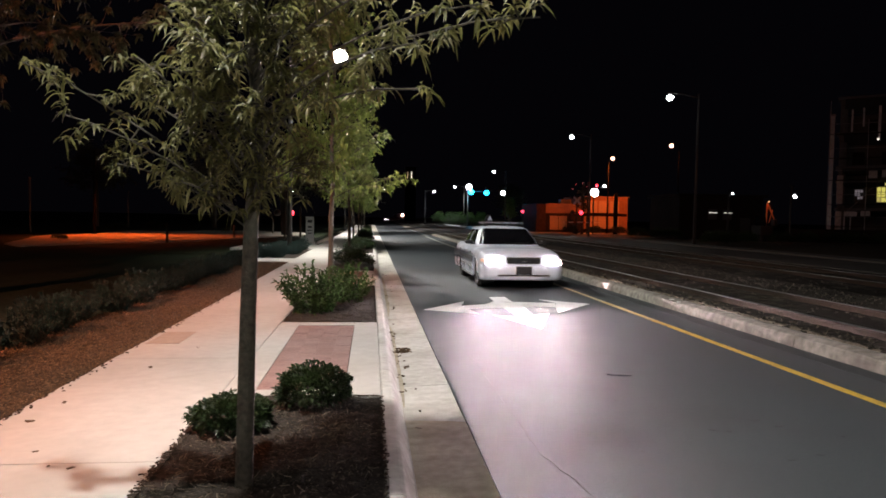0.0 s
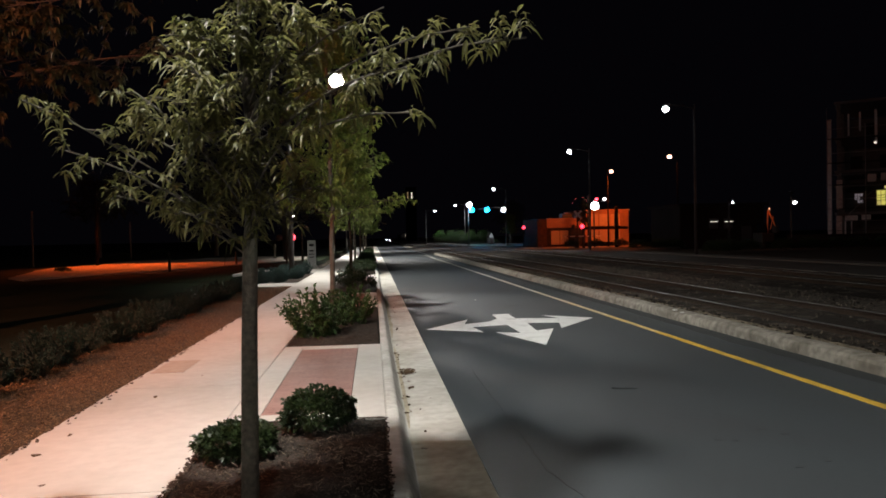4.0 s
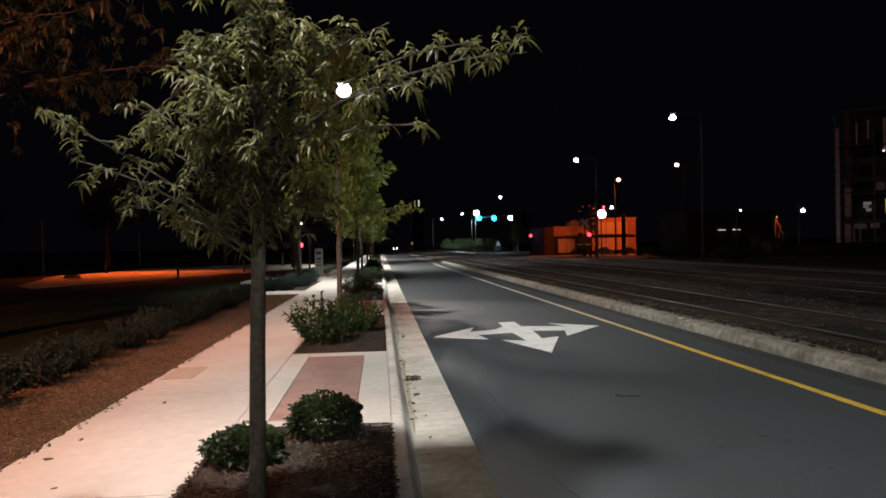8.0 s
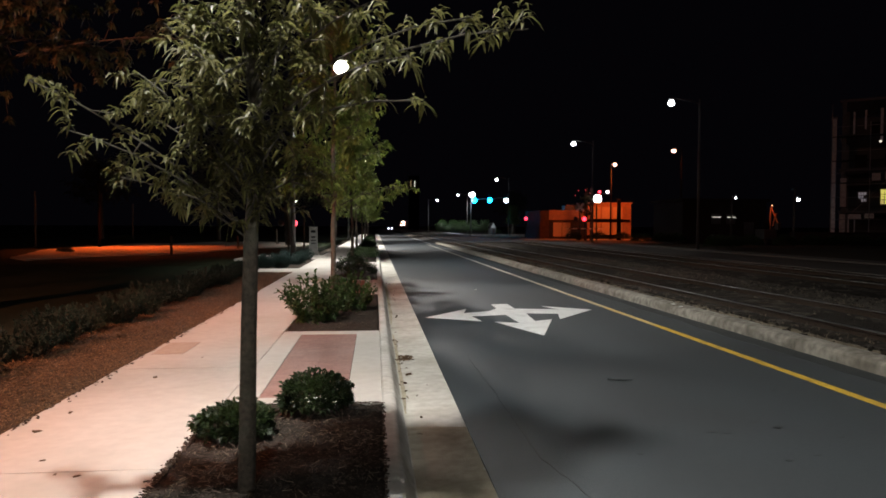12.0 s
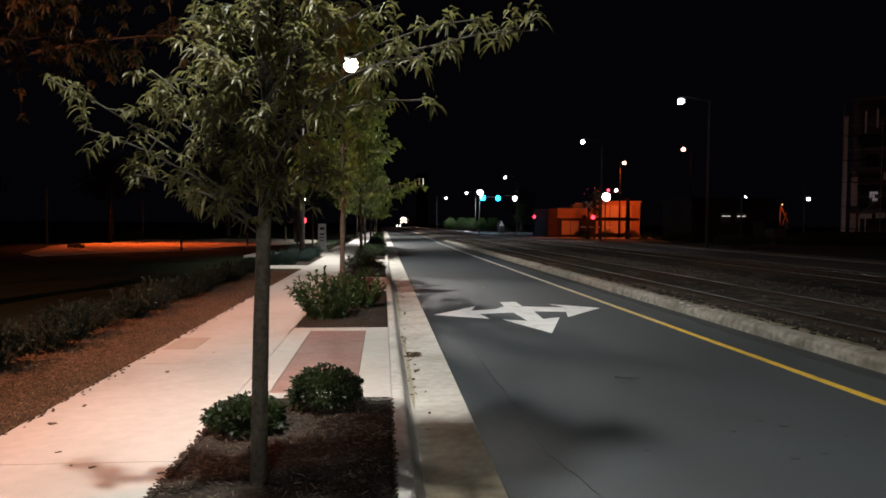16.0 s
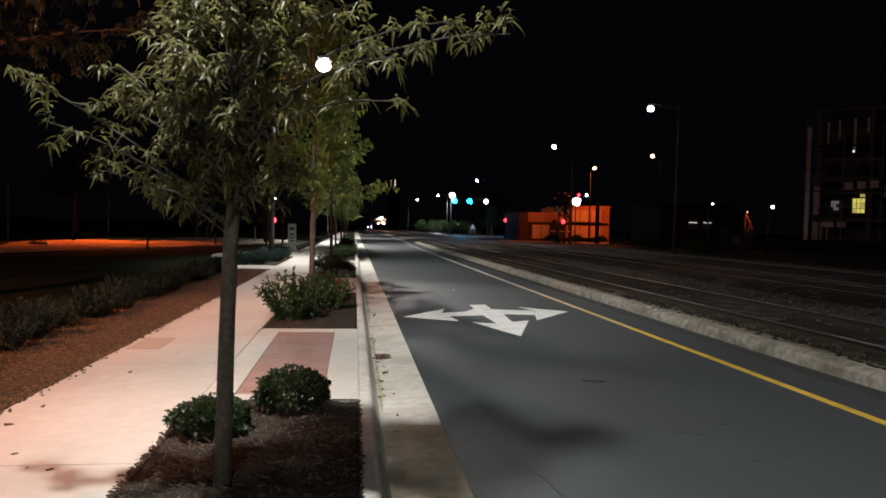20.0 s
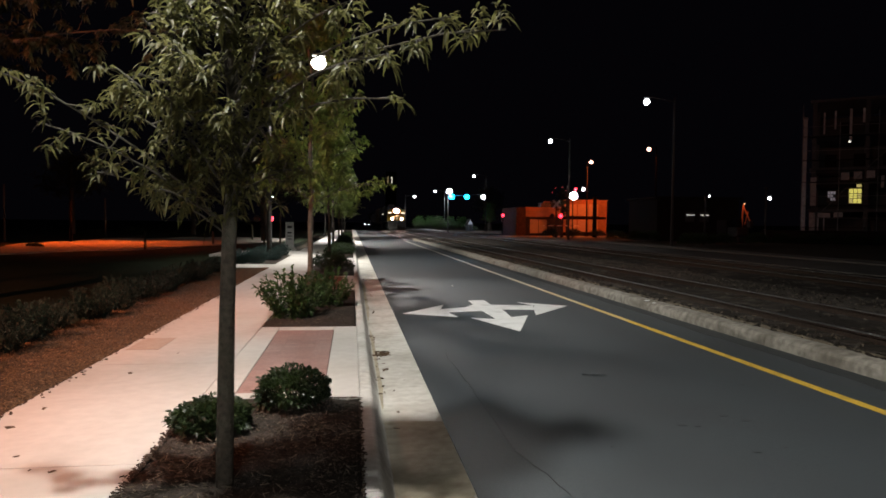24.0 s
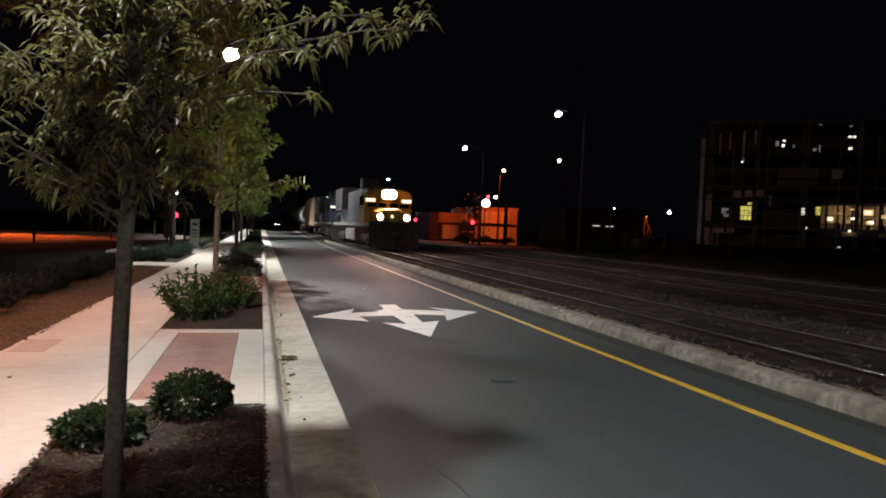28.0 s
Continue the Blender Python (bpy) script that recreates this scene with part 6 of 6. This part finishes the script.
        part("tail_lamp", boxed(side * 0.64 - 0.22, side * 0.64 + 0.22, 4.30, 4.42, 0.66, 0.80, bevel=0.03), TAIL_RED, ob, "red tail lamp")
    grille = part("grille", boxed(-0.40, 0.40, -1.0, -0.9, 0.595, 0.735, bevel=0.025), CAR_BLACK, ob)
    for k in range(9):
        part("grille_bar", boxed(-0.36 + 0.085 * k, -0.35 + 0.085 * k, -1.006, -0.999, 0.61, 0.72), CAR_BLUE, grille)
    part("grille_rim", boxed(-0.42, 0.42, -1.004, -0.93, 0.736, 0.752, bevel=0.006), CHROME, ob)
    part("badge", ball(bmesh.new(), (0, -1.006, 0.665), 0.055, 14, (1.3, 0.2, 0.5)), CHROME, ob, smooth=True)
    bumper = part("bumper", bumper_bm(0.955, -1.04, 0.26, 1, [(0.26, 0.215), (0.06, 0.225), (0.015, 0.28), (0.03, 0.335), (0.0, 0.38), (0.0, 0.47), (0.025, 0.535), (0.08, 0.575), (0.26, 0.58)]), CAR_WHITE, ob, smooth=True)
    part("air_slot", boxed(-0.60, 0.60, -1.035, -0.9, 0.322, 0.350), CAR_BLACK, bumper)
    plate = part("number_plate", boxed(-0.16, 0.16, -1.06, -1.035, 0.375, 0.53), PLATE, ob)
    part("plate_frame", boxed(-0.185, 0.185, -1.05, -1.03, 0.36, 0.545, bevel=0.006), CAR_BLACK, plate)
    part("rear_bumper", bumper_bm(0.95, 4.47, 0.24, -1, [(0.24, 0.24), (0.03, 0.26), (0.0, 0.36), (0.0, 0.50), (0.03, 0.57), (0.24, 0.59)]), CAR_WHITE, ob, smooth=True)
    part("underbody", boxed(-0.85, 0.85, -0.7, 4.1, 0.18, 0.28), CAR_BLACK, ob)
    bar = part("light_bar", boxed(-0.60, 0.60, 1.80, 2.08, 1.490, 1.542, bevel=0.025), BAR_LENS, ob, "unlit roof light bar")
    for k in range(5):
        part("bar_rib", boxed(-0.482 + 0.24 * k, -0.470 + 0.24 * k, 1.796, 2.084, 1.493, 1.545), CAR_BLACK, bar)
    for s in (-0.42, 0.42):
        part("bar_foot", boxed(s - 0.05, s + 0.05, 1.88, 2.0, 1.40, 1.495), CAR_BLACK, bar)
    wheels = []
    for x in (-0.82, 0.82):
        for y in (0.0, 2.91):
            w = new("wheel")
            w.parent, w.location = ob, (x, y, 0.335)
            s = 1 if x > 0 else -1
            tyre = bmesh.new()
            prof = [(-0.11, 0.22), (-0.115, 0.30), (-0.08, 0.335), (0.08, 0.335), (0.115, 0.30), (0.11, 0.22)]
            rings = [[(px, pr * math.cos(t), pr * math.sin(t)) for px, pr in prof] for t in np.linspace(0, 2 * math.pi, 29)[:-1]]
            loft(tyre, rings + [rings[0]], cap=False)
            part("tyre", tyre, RUBBER, w, smooth=True)
            part("rim", disc(bmesh.new(), (s * 0.055, 0, 0), (1, 0, 0), 0.222, 0.05, 28), CAR_BLACK, w)
            lip = bmesh.new()
            rings = [[(s * px, pr * math.cos(t), pr * math.sin(t)) for px, pr in ((0.08, 0.205), (0.105, 0.215), (0.105, 0.232), (0.08, 0.235))] for t in np.linspace(0, 2 * math.pi, 29)[:-1]]
            loft(lip, rings + [rings[0]], cap=False)
            part("rim_lip", lip, CHROME, w, smooth=True)
            for k in range(5):
                a = k * 1.2566
                spoke = boxed(-0.012, 0.012, -0.032, 0.032, 0.03, 0.212, bevel=0.008)
                bmesh.ops.rotate(spoke, cent=(0, 0, 0), matrix=Matrix.Rotation(a, 3, "X"), verts=spoke.verts)
                bmesh.ops.translate(spoke, vec=(s * 0.092, 0, 0), verts=spoke.verts)
                part("spoke", spoke, CHROME, w)
            part("hub_cap", disc(bmesh.new(), (s * 0.10, 0, 0), (1, 0, 0), 0.06, 0.03, 16), CHROME, w)
            wheels.append(w)
    return ob, wheels


# ---- the train ----
LOCO_YELLOW = surface("yellow cab paint", (0.30, 0.19, 0.018), (0.38, 0.25, 0.03), 2, 0.5, 0.05, 20, place="object", stain=(0.30, 0.19, 0.04), stain_scale=0.8)
LOCO_GREY = surface("grey hood paint", (0.05, 0.054, 0.064), (0.12, 0.125, 0.14), 1.5, 0.5, 0.05, 20, place="object", stain=(0.03, 0.03, 0.032), stain_scale=0.9, stain_amount=0.8)
LOCO_SILL = surface("pale grey sill paint", (0.16, 0.16, 0.16), (0.26, 0.26, 0.25), 1.5, 0.6, 0.05, 20, place="object", stain=(0.10, 0.09, 0.08), stain_scale=0.9)
LOCO_BLUE = surface("dark blue hood paint", (0.02, 0.03, 0.07), (0.035, 0.045, 0.10), 1.5, 0.5, 0.05, 20, place="object", stain=(0.03, 0.03, 0.035), stain_scale=0.7)
GRIME = surface("grimy running gear", (0.010, 0.009, 0.008), (0.026, 0.023, 0.02), 4, 0.85, 0.3, 30, place="object")
LOCO_LAMP = glow("locomotive headlight", (1.0, 0.50, 0.42), 400)
DITCH_LAMP = glow("ditch light", (1.0, 0.62, 0.44), 60)
NUMBER_GLOW = glow("lit number board", (1.0, 0.86, 0.62), 1.4)
BOXCAR = surface("faded tan car side", (0.42, 0.30, 0.22), (0.55, 0.42, 0.32), 1.2, 0.8, 0.1, 15, place="object", stain=(0.20, 0.12, 0.08), stain_scale=0.6)
TANK = surface("dull white tank", (0.42, 0.42, 0.42), (0.55, 0.55, 0.54), 1.2, 0.6, 0.05, 12, place="object", stain=(0.14, 0.12, 0.10), stain_scale=0.5)
HOPPER = surface("dark hopper side", (0.05, 0.06, 0.06), (0.10, 0.11, 0.11), 1.2, 0.8, 0.1, 12, place="object", stain=(0.09, 0.05, 0.03), stain_scale=0.7)


def bogie(parent, y, axles, spacing):
    b = part("bogie", bmesh.new(), GRIME, parent)
    bm = bmesh.new()
    span = spacing * (axles - 1)
    for s in (-1, 1):
        box(bm, s * 1.05 - 0.1, s * 1.05 + 0.1, y - span / 2 - 0.5, y + span / 2 + 0.5, 0.45, 0.85, bevel=0.05)
        for k in range(axles):
            box(bm, s * 1.1 - 0.12, s * 1.1 + 0.12, y - span / 2 + k * spacing - 0.2, y - span / 2 + k * spacing + 0.2, 0.3, 0.75, bevel=0.04)
    box(bm, -1.0, 1.0, y - 0.35, y + 0.35, 0.5, 0.9)
    bm.to_mesh(b.data)
    bm.free()
    for k in range(axles):
        for s in (-1, 1):
            bm = disc(bmesh.new(), (s * 0.755, y - span / 2 + k * spacing, 0.5), (1, 0, 0), 0.5, 0.13, 22)
            part("wheel", bm, GRIME, b)


def locomotive(lead):
    """A six-axle road locomotive, nose towards -y, coupler face at y = 0."""
    ob = base("locomotive", pose(TRACK_A, 0, 0), "grey freight locomotive with yellow cab and glaring headlights" if lead else "grey and blue trailing freight locomotive", "locomotive", "train")
    face = LOCO_YELLOW if lead else LOCO_BLUE
    part("underframe", boxed(-1.5, 1.5, 0.7, 21.8, 1.38, 1.6), LOCO_SILL, ob)
    part("pilot", boxed(-1.5, 1.5, 0.55, 0.75, 0.35, 1.7, bevel=0.03), GRIME, ob)
    bm = prism(bmesh.new(), [(-1.45, 0.5), (0, 0.15), (1.45, 0.5), (1.45, 0.62), (-1.45, 0.62)], 0.1, 0.62)
    part("plough", bm, GRIME, ob)
    part("coupler", boxed(-0.18, 0.18, 0.0, 0.6, 0.75, 1.05, bevel=0.04), GRIME, ob)
    part("fuel_tank", boxed(-1.35, 1.35, 8.2, 13.6, 0.35, 1.2, bevel=0.12), LOCO_SILL, ob)
    bm = loft(bmesh.new(), [[(-0.75, 1.5, 1.62), (0.75, 1.5, 1.62), (0.75, 1.5, 2.25), (0.45, 1.5, 2.42), (-0.45, 1.5, 2.42), (-0.75, 1.5, 2.25)],
                            [(-0.98, 2.9, 1.62), (0.98, 2.9, 1.62), (0.98, 2.9, 2.35), (0.6, 2.9, 2.58), (-0.6, 2.9, 2.58), (-0.98, 2.9, 2.35)]])
    nose = part("nose", bm, face, ob)
    part("nose_door", boxed(-0.34, 0.34, 1.44, 1.52, 1.7, 2.3, bevel=0.03), face, nose)
    part("nose_stripe", boxed(-0.62, 0.62, 1.46, 1.499, 1.66, 1.78), LOCO_BLUE, nose)
    prof = [(-1.5, 1.62), (1.5, 1.62), (1.5, 3.3), (1.34, 3.56), (0.7, 3.74), (-0.7, 3.74), (-1.34, 3.56), (-1.5, 3.3)]
    cab = part("cab", loft(bmesh.new(), [[(x, y, z) for x, z in prof] for y in (2.9, 5.3)]), face, ob)
    for s in (-1, 1):
        for x0, x1 in ((0.12, 0.62), (0.74, 1.3)):
            part("cab_window", boxed(min(s * x0, s * x1), max(s * x0, s * x1), 2.86, 2.91, 2.60, 2.86, bevel=0.02), CAR_GLASS, cab, "dark cab window")
        part("number_board", boxed(s * 1.14 - 0.30, s * 1.14 + 0.30, 2.82, 2.88, 2.93, 3.12, bevel=0.02), NUMBER_GLOW, cab, "lit number board with unreadable digits")
        for y0 in (3.3, 4.3):
            part("side_window", boxed(min(s * 1.49, s * 1.52), max(s * 1.49, s * 1.52), y0, y0 + 0.75, 2.7, 3.3), CAR_GLASS, cab, "dark cab window")
    part("headlight_box", boxed(-0.46, 0.46, 2.72, 2.92, 3.08, 3.72, bevel=0.04), face, cab)
    for s in (-1, 1):
        # discs wider than real headlights, to hold some of their glare
        h = part("headlight", disc(bmesh.new(), (s * 0.17, 2.70 - 0.01 * s, 3.40), (0, 1, 0), 0.28, 0.04), LOCO_LAMP if lead else CAR_GLASS, cab, "twin headlight", smooth=False)
        part("lamp_rim", rod(bmesh.new(), (s * 0.17, 2.68, 3.40), (s * 0.17, 2.76, 3.40), 0.30, 0.30, 20, caps=False), GRIME, h)
        d = part("ditch_light", disc(bmesh.new(), (s * 0.80, 1.0, 1.98), (0, 1, 0), 0.18, 0.05), DITCH_LAMP if lead else CAR_GLASS, ob, "ditch light over the pilot")
        part("ditch_housing", disc(bmesh.new(), (s * 0.80, 1.12, 1.98), (0, 1, 0), 0.20, 0.18), GRIME, d)
        # tube added to keep the ditch light off the nose
        part("ditch_hood", rod(bmesh.new(), (s * 0.80, 0.80, 1.98), (s * 0.80, 1.04, 1.98), 0.20, 0.20, 20, caps=False), GRIME, d)
    part("step_light", ball(bmesh.new(), (0.0, 1.40, 2.02), 0.09, 10), NUMBER_GLOW, ob, smooth=True)
    part("engine_hood", boxed(-0.92, 0.92, 5.32, 16.2, 1.62, 4.0, bevel=0.08), LOCO_GREY, ob)
    part("radiator_hood", boxed(-1.45, 1.45, 16.3, 21.0, 2.6, 4.4, bevel=0.1), LOCO_GREY, ob)
    part("rear_hood", boxed(-0.92, 0.92, 16.25, 21.2, 1.62, 2.598), LOCO_GREY, ob)
    part("cab_roof_unit", boxed(-0.6, 0.6, 3.5, 4.7, 3.745, 3.90, bevel=0.05), LOCO_GREY, ob)
    part("inverter_box", boxed(-1.48, -0.93, 5.4, 8.2, 1.62, 3.3, bevel=0.05), LOCO_GREY, ob)
    part("blower_box", boxed(-1.3, -0.2, 5.6, 6.6, 3.9, 4.55, bevel=0.06), LOCO_GREY, ob)
    part("exhaust", boxed(-0.3, 0.3, 11.0, 12.0, 4.0, 4.4, bevel=0.04), GRIME, ob)
    part("horn", rod(bmesh.new(), (0.3, 5.0, 4.0), (0.3, 4.5, 4.0), 0.05, 0.1, 8), CHROME, ob)
    for k in range(10):
        y = 5.6 + 1.03 * k
        for s in (-1, 1):
            part("hood_door", boxed(min(s * 0.92, s * 0.935), max(s * 0.92, s * 0.935), y, y + 0.95, 1.9, 3.7), LOCO_BLUE if k in (3, 4, 5) and not lead else LOCO_GREY, ob)
    for s in (-1, 1):
        for k in range(14):
            y = 5.5 + 1.2 * k
            part("stanchion", rod(bmesh.new(), (s * 1.46, y, 1.6), (s * 1.46, y, 2.6), 0.022, 0.022, 6), STEEL, ob)
        part("handrail", rod(bmesh.new(), (s * 1.46, 5.4, 2.6), (s * 1.46, 21.4, 2.6), 0.022, 0.022, 6), STEEL, ob)
        for k in range(2):
            part("front_handrail", rod(bmesh.new(), (s * (0.5 + 0.9 * k), 0.72, 1.65), (s * (0.5 + 0.9 * k), 0.72, 2.6), 0.02, 0.02, 6), GRIME, ob)
        part("front_handrail", rod(bmesh.new(), (s * 0.5, 0.72, 2.6), (s * 1.4, 0.72, 2.6), 0.02, 0.02, 6), GRIME, ob)
        for k in range(4):
            part("step", boxed(min(s * 1.2, s * 1.52), max(s * 1.2, s * 1.52), 0.8, 1.3, 0.4 + 0.3 * k, 0.43 + 0.3 * k), STEEL, ob)
        for k in range(8):
            part("radiator_louvre", boxed(min(s * 1.45, s * 1.47), max(s * 1.45, s * 1.47), 16.6, 20.7, 2.8 + 0.2 * k, 2.9 + 0.2 * k), GRIME, ob)
    bogie(ob, 4.0, 3, 1.85)
    bogie(ob, 17.8, 3, 1.85)
    return ob


def box_wagon():
    ob = base("box_wagon", pose(TRACK_A, 0, 0), "faded tan freight box wagon", "freight wagon", "train")
    part("shell", boxed(-1.5, 1.5, 0.5, 16.5, 1.1, 4.6, bevel=0.05), BOXCAR, ob)
    part("roof", prism(bmesh.new(), [(-1.5, 0.5), (1.5, 0.5), (1.5, 16.5), (-1.5, 16.5)], 4.604, 4.70), GRIME, ob)
    for k in range(17):
        for s in (-1, 1):
            part("rib", boxed(min(s * 1.5, s * 1.56), max(s * 1.5, s * 1.56), 0.6 + 0.98 * k, 0.7 + 0.98 * k, 1.15, 4.5), BOXCAR, ob)
    for s in (-1, 1):
        part("sliding_door", boxed(min(s * 1.5, s * 1.6), max(s * 1.5, s * 1.6), 7.0, 10.0, 1.2, 4.4), BOXCAR, ob)
    part("underframe", boxed(-1.2, 1.2, 0.1, 16.9, 0.85, 1.1), GRIME, ob)
    bogie(ob, 2.6, 2, 1.75)
    bogie(ob, 14.4, 2, 1.75)
    return ob


def tank_wagon():
    ob = base("tank_wagon", pose(TRACK_A, 0, 0), "dull white cylindrical tank wagon", "tank wagon", "train")
    bm = bmesh.new()
    rod(bm, (0, 1.1, 2.75), (0, 15.4, 2.75), 1.5, 1.5, 28)
    ball(bm, (0, 1.1, 2.75), 1.5, 24, (1, 0.35, 1))
    ball(bm, (0, 15.4, 2.75), 1.5, 24, (1, 0.35, 1))
    part("tank", bm, TANK, ob, smooth=True)
    part("underframe", boxed(-1.1, 1.1, 0.1, 16.4, 0.9, 1.3), GRIME, ob)
    part("dome", rod(bmesh.new(), (0, 8.2, 4.2), (0, 8.2, 4.55), 0.5, 0.5, 16), TANK, ob)
    for s in (-1, 1):
        part("ladder", boxed(min(s * 1.5, s * 1.54), max(s * 1.5, s * 1.54), 8.0, 8.4, 1.2, 4.2), STEEL, ob)
        part("walk_rail", rod(bmesh.new(), (s * 0.7, 6.8, 4.9), (s * 0.7, 9.6, 4.9), 0.03, 0.03, 6), STEEL, ob)
        for y in (6.8, 9.6):
            part("rail_post", rod(bmesh.new(), (s * 0.7, y, 4.1), (s * 0.7, y, 4.9), 0.03, 0.03, 6), STEEL, ob)
    bogie(ob, 2.4, 2, 1.75)
    bogie(ob, 14.1, 2, 1.75)
    return ob


def hopper_wagon():
    ob = base("hopper_wagon", pose(TRACK_A, 0, 0), "dark ribbed hopper wagon", "freight wagon", "train")
    bm = loft(bmesh.new(), [[(-1.5, 0.6, 4.5), (1.5, 0.6, 4.5), (1.5, 1.0, 2.4), (-1.5, 1.0, 2.4)], [(-1.5, 15.4, 4.5), (1.5, 15.4, 4.5), (1.5, 15.0, 2.4), (-1.5, 15.0, 2.4)]])
    part("body", bm, HOPPER, ob)
    for k in range(3):
        part("chute", loft(bmesh.new(), [[(-1.3, 2.4 + 4 * k, 2.4), (1.3, 2.4 + 4 * k, 2.4), (1.3, 5.6 + 4 * k, 2.4), (-1.3, 5.6 + 4 * k, 2.4)], [(-0.5, 3.4 + 4 * k, 1.0), (0.5, 3.4 + 4 * k, 1.0), (0.5, 4.6 + 4 * k, 1.0), (-0.5, 4.6 + 4 * k, 1.0)]]), HOPPER, ob)
    for k in range(12):
        for s in (-1, 1):
            part("rib", boxed(min(s * 1.5, s * 1.56), max(s * 1.5, s * 1.56), 1.1 + 1.2 * k, 1.2 + 1.2 * k, 2.3, 4.5), HOPPER, ob)
    part("underframe", boxed(-0.5, 0.5, 0.1, 15.9, 0.95, 1.25), GRIME, ob)
    bogie(ob, 2.2, 2, 1.75)
    bogie(ob, 13.8, 2, 1.75)
    return ob


def waiting_car():
    """A far dark car with its lights on."""
    ob = base("distant_car", pose(5.7, 262, 0), "distant dark car with small bluish headlights on", "car")
    part("body", boxed(-0.9, 0.9, 0, 4.5, 0.25, 0.85, bevel=0.12), CAR_BLACK, ob)
    part("cabin", loft(bmesh.new(), [[(-0.8, 1.2, 0.85), (0.8, 1.2, 0.85), (0.8, 4.1, 0.85), (-0.8, 4.1, 0.85)], [(-0.6, 1.9, 1.4), (0.6, 1.9, 1.4), (0.6, 3.5, 1.4), (-0.6, 3.5, 1.4)]]), CAR_GLASS, ob)
    for s in (-0.6, 0.6):
        part("headlamp", ball(bmesh.new(), (s, 0.0, 0.7), 0.2, 10, (1, 0.4, 0.8)), LED_COOL, ob, smooth=True)
        for y in (0.9, 3.6):
            part("wheel", disc(bmesh.new(), (s * 1.3, y, 0.32), (1, 0, 0), 0.32, 0.2), RUBBER, ob)


car, car_wheels = patrol_car()
train = [(locomotive(True), 0.0), (locomotive(False), 22.6), (box_wagon(), 45.2)]
tank = tank_wagon()
train += [(tank, 62.4)]
for k in range(1, 3):
    train.append((copy_thing(tank, pose(TRACK_A, 0, 0)), 62.4 + 16.7 * k))
hopper = hopper_wagon()
train.append((hopper, 112.6))
for k in range(1, 6):
    train.append((copy_thing(hopper, pose(TRACK_A, 0, 0)), 112.6 + 16.2 * k))
waiting_car()

# seconds and how far the leading coupler stands along the line
TRAIN_ROWS = ((0, 571), (5, 479), (8, 423), (11, 367), (14.5, 302), (17, 256.5), (19, 219.5), (20, 201), (22.5, 149.3), (23, 138.7), (24, 118), (25, 97), (26, 77.3), (27, 58.4), (28, 40.2))


def motions():
    rows = []
    for t, y in ((0, 16.68), (0.6, 9.48), (1.0, 5.1), (1.5, -0.85), (2.0, -6.7), (2.5, -12.5), (4.0, -29.0), (6.0, -44.0), (8.0, -48.0), (28.0, -48.0)):
        rows.append((t, pose(3.46, y, 0)))
    walk(car, rows)
    for w in car_wheels:
        x, y, z = w.location
        walk(w, [(k / 30, pose(x, y, z, 66.5 * k)) for k in range(64)] + [(28.0, pose(x, y, z, 66.5 * 63))])
    for ob, gap in train:
        rows = []
        for t, y in TRAIN_ROWS:
            a, b = y + gap, y + gap + 16
            rows.append((t, pose(TRACK_A + bend(a), a, RAIL_Z + 0.004, 0, 0, -math.degrees(math.atan2(bend(b) - bend(a), 16)))))
        walk(ob, rows)


motions()
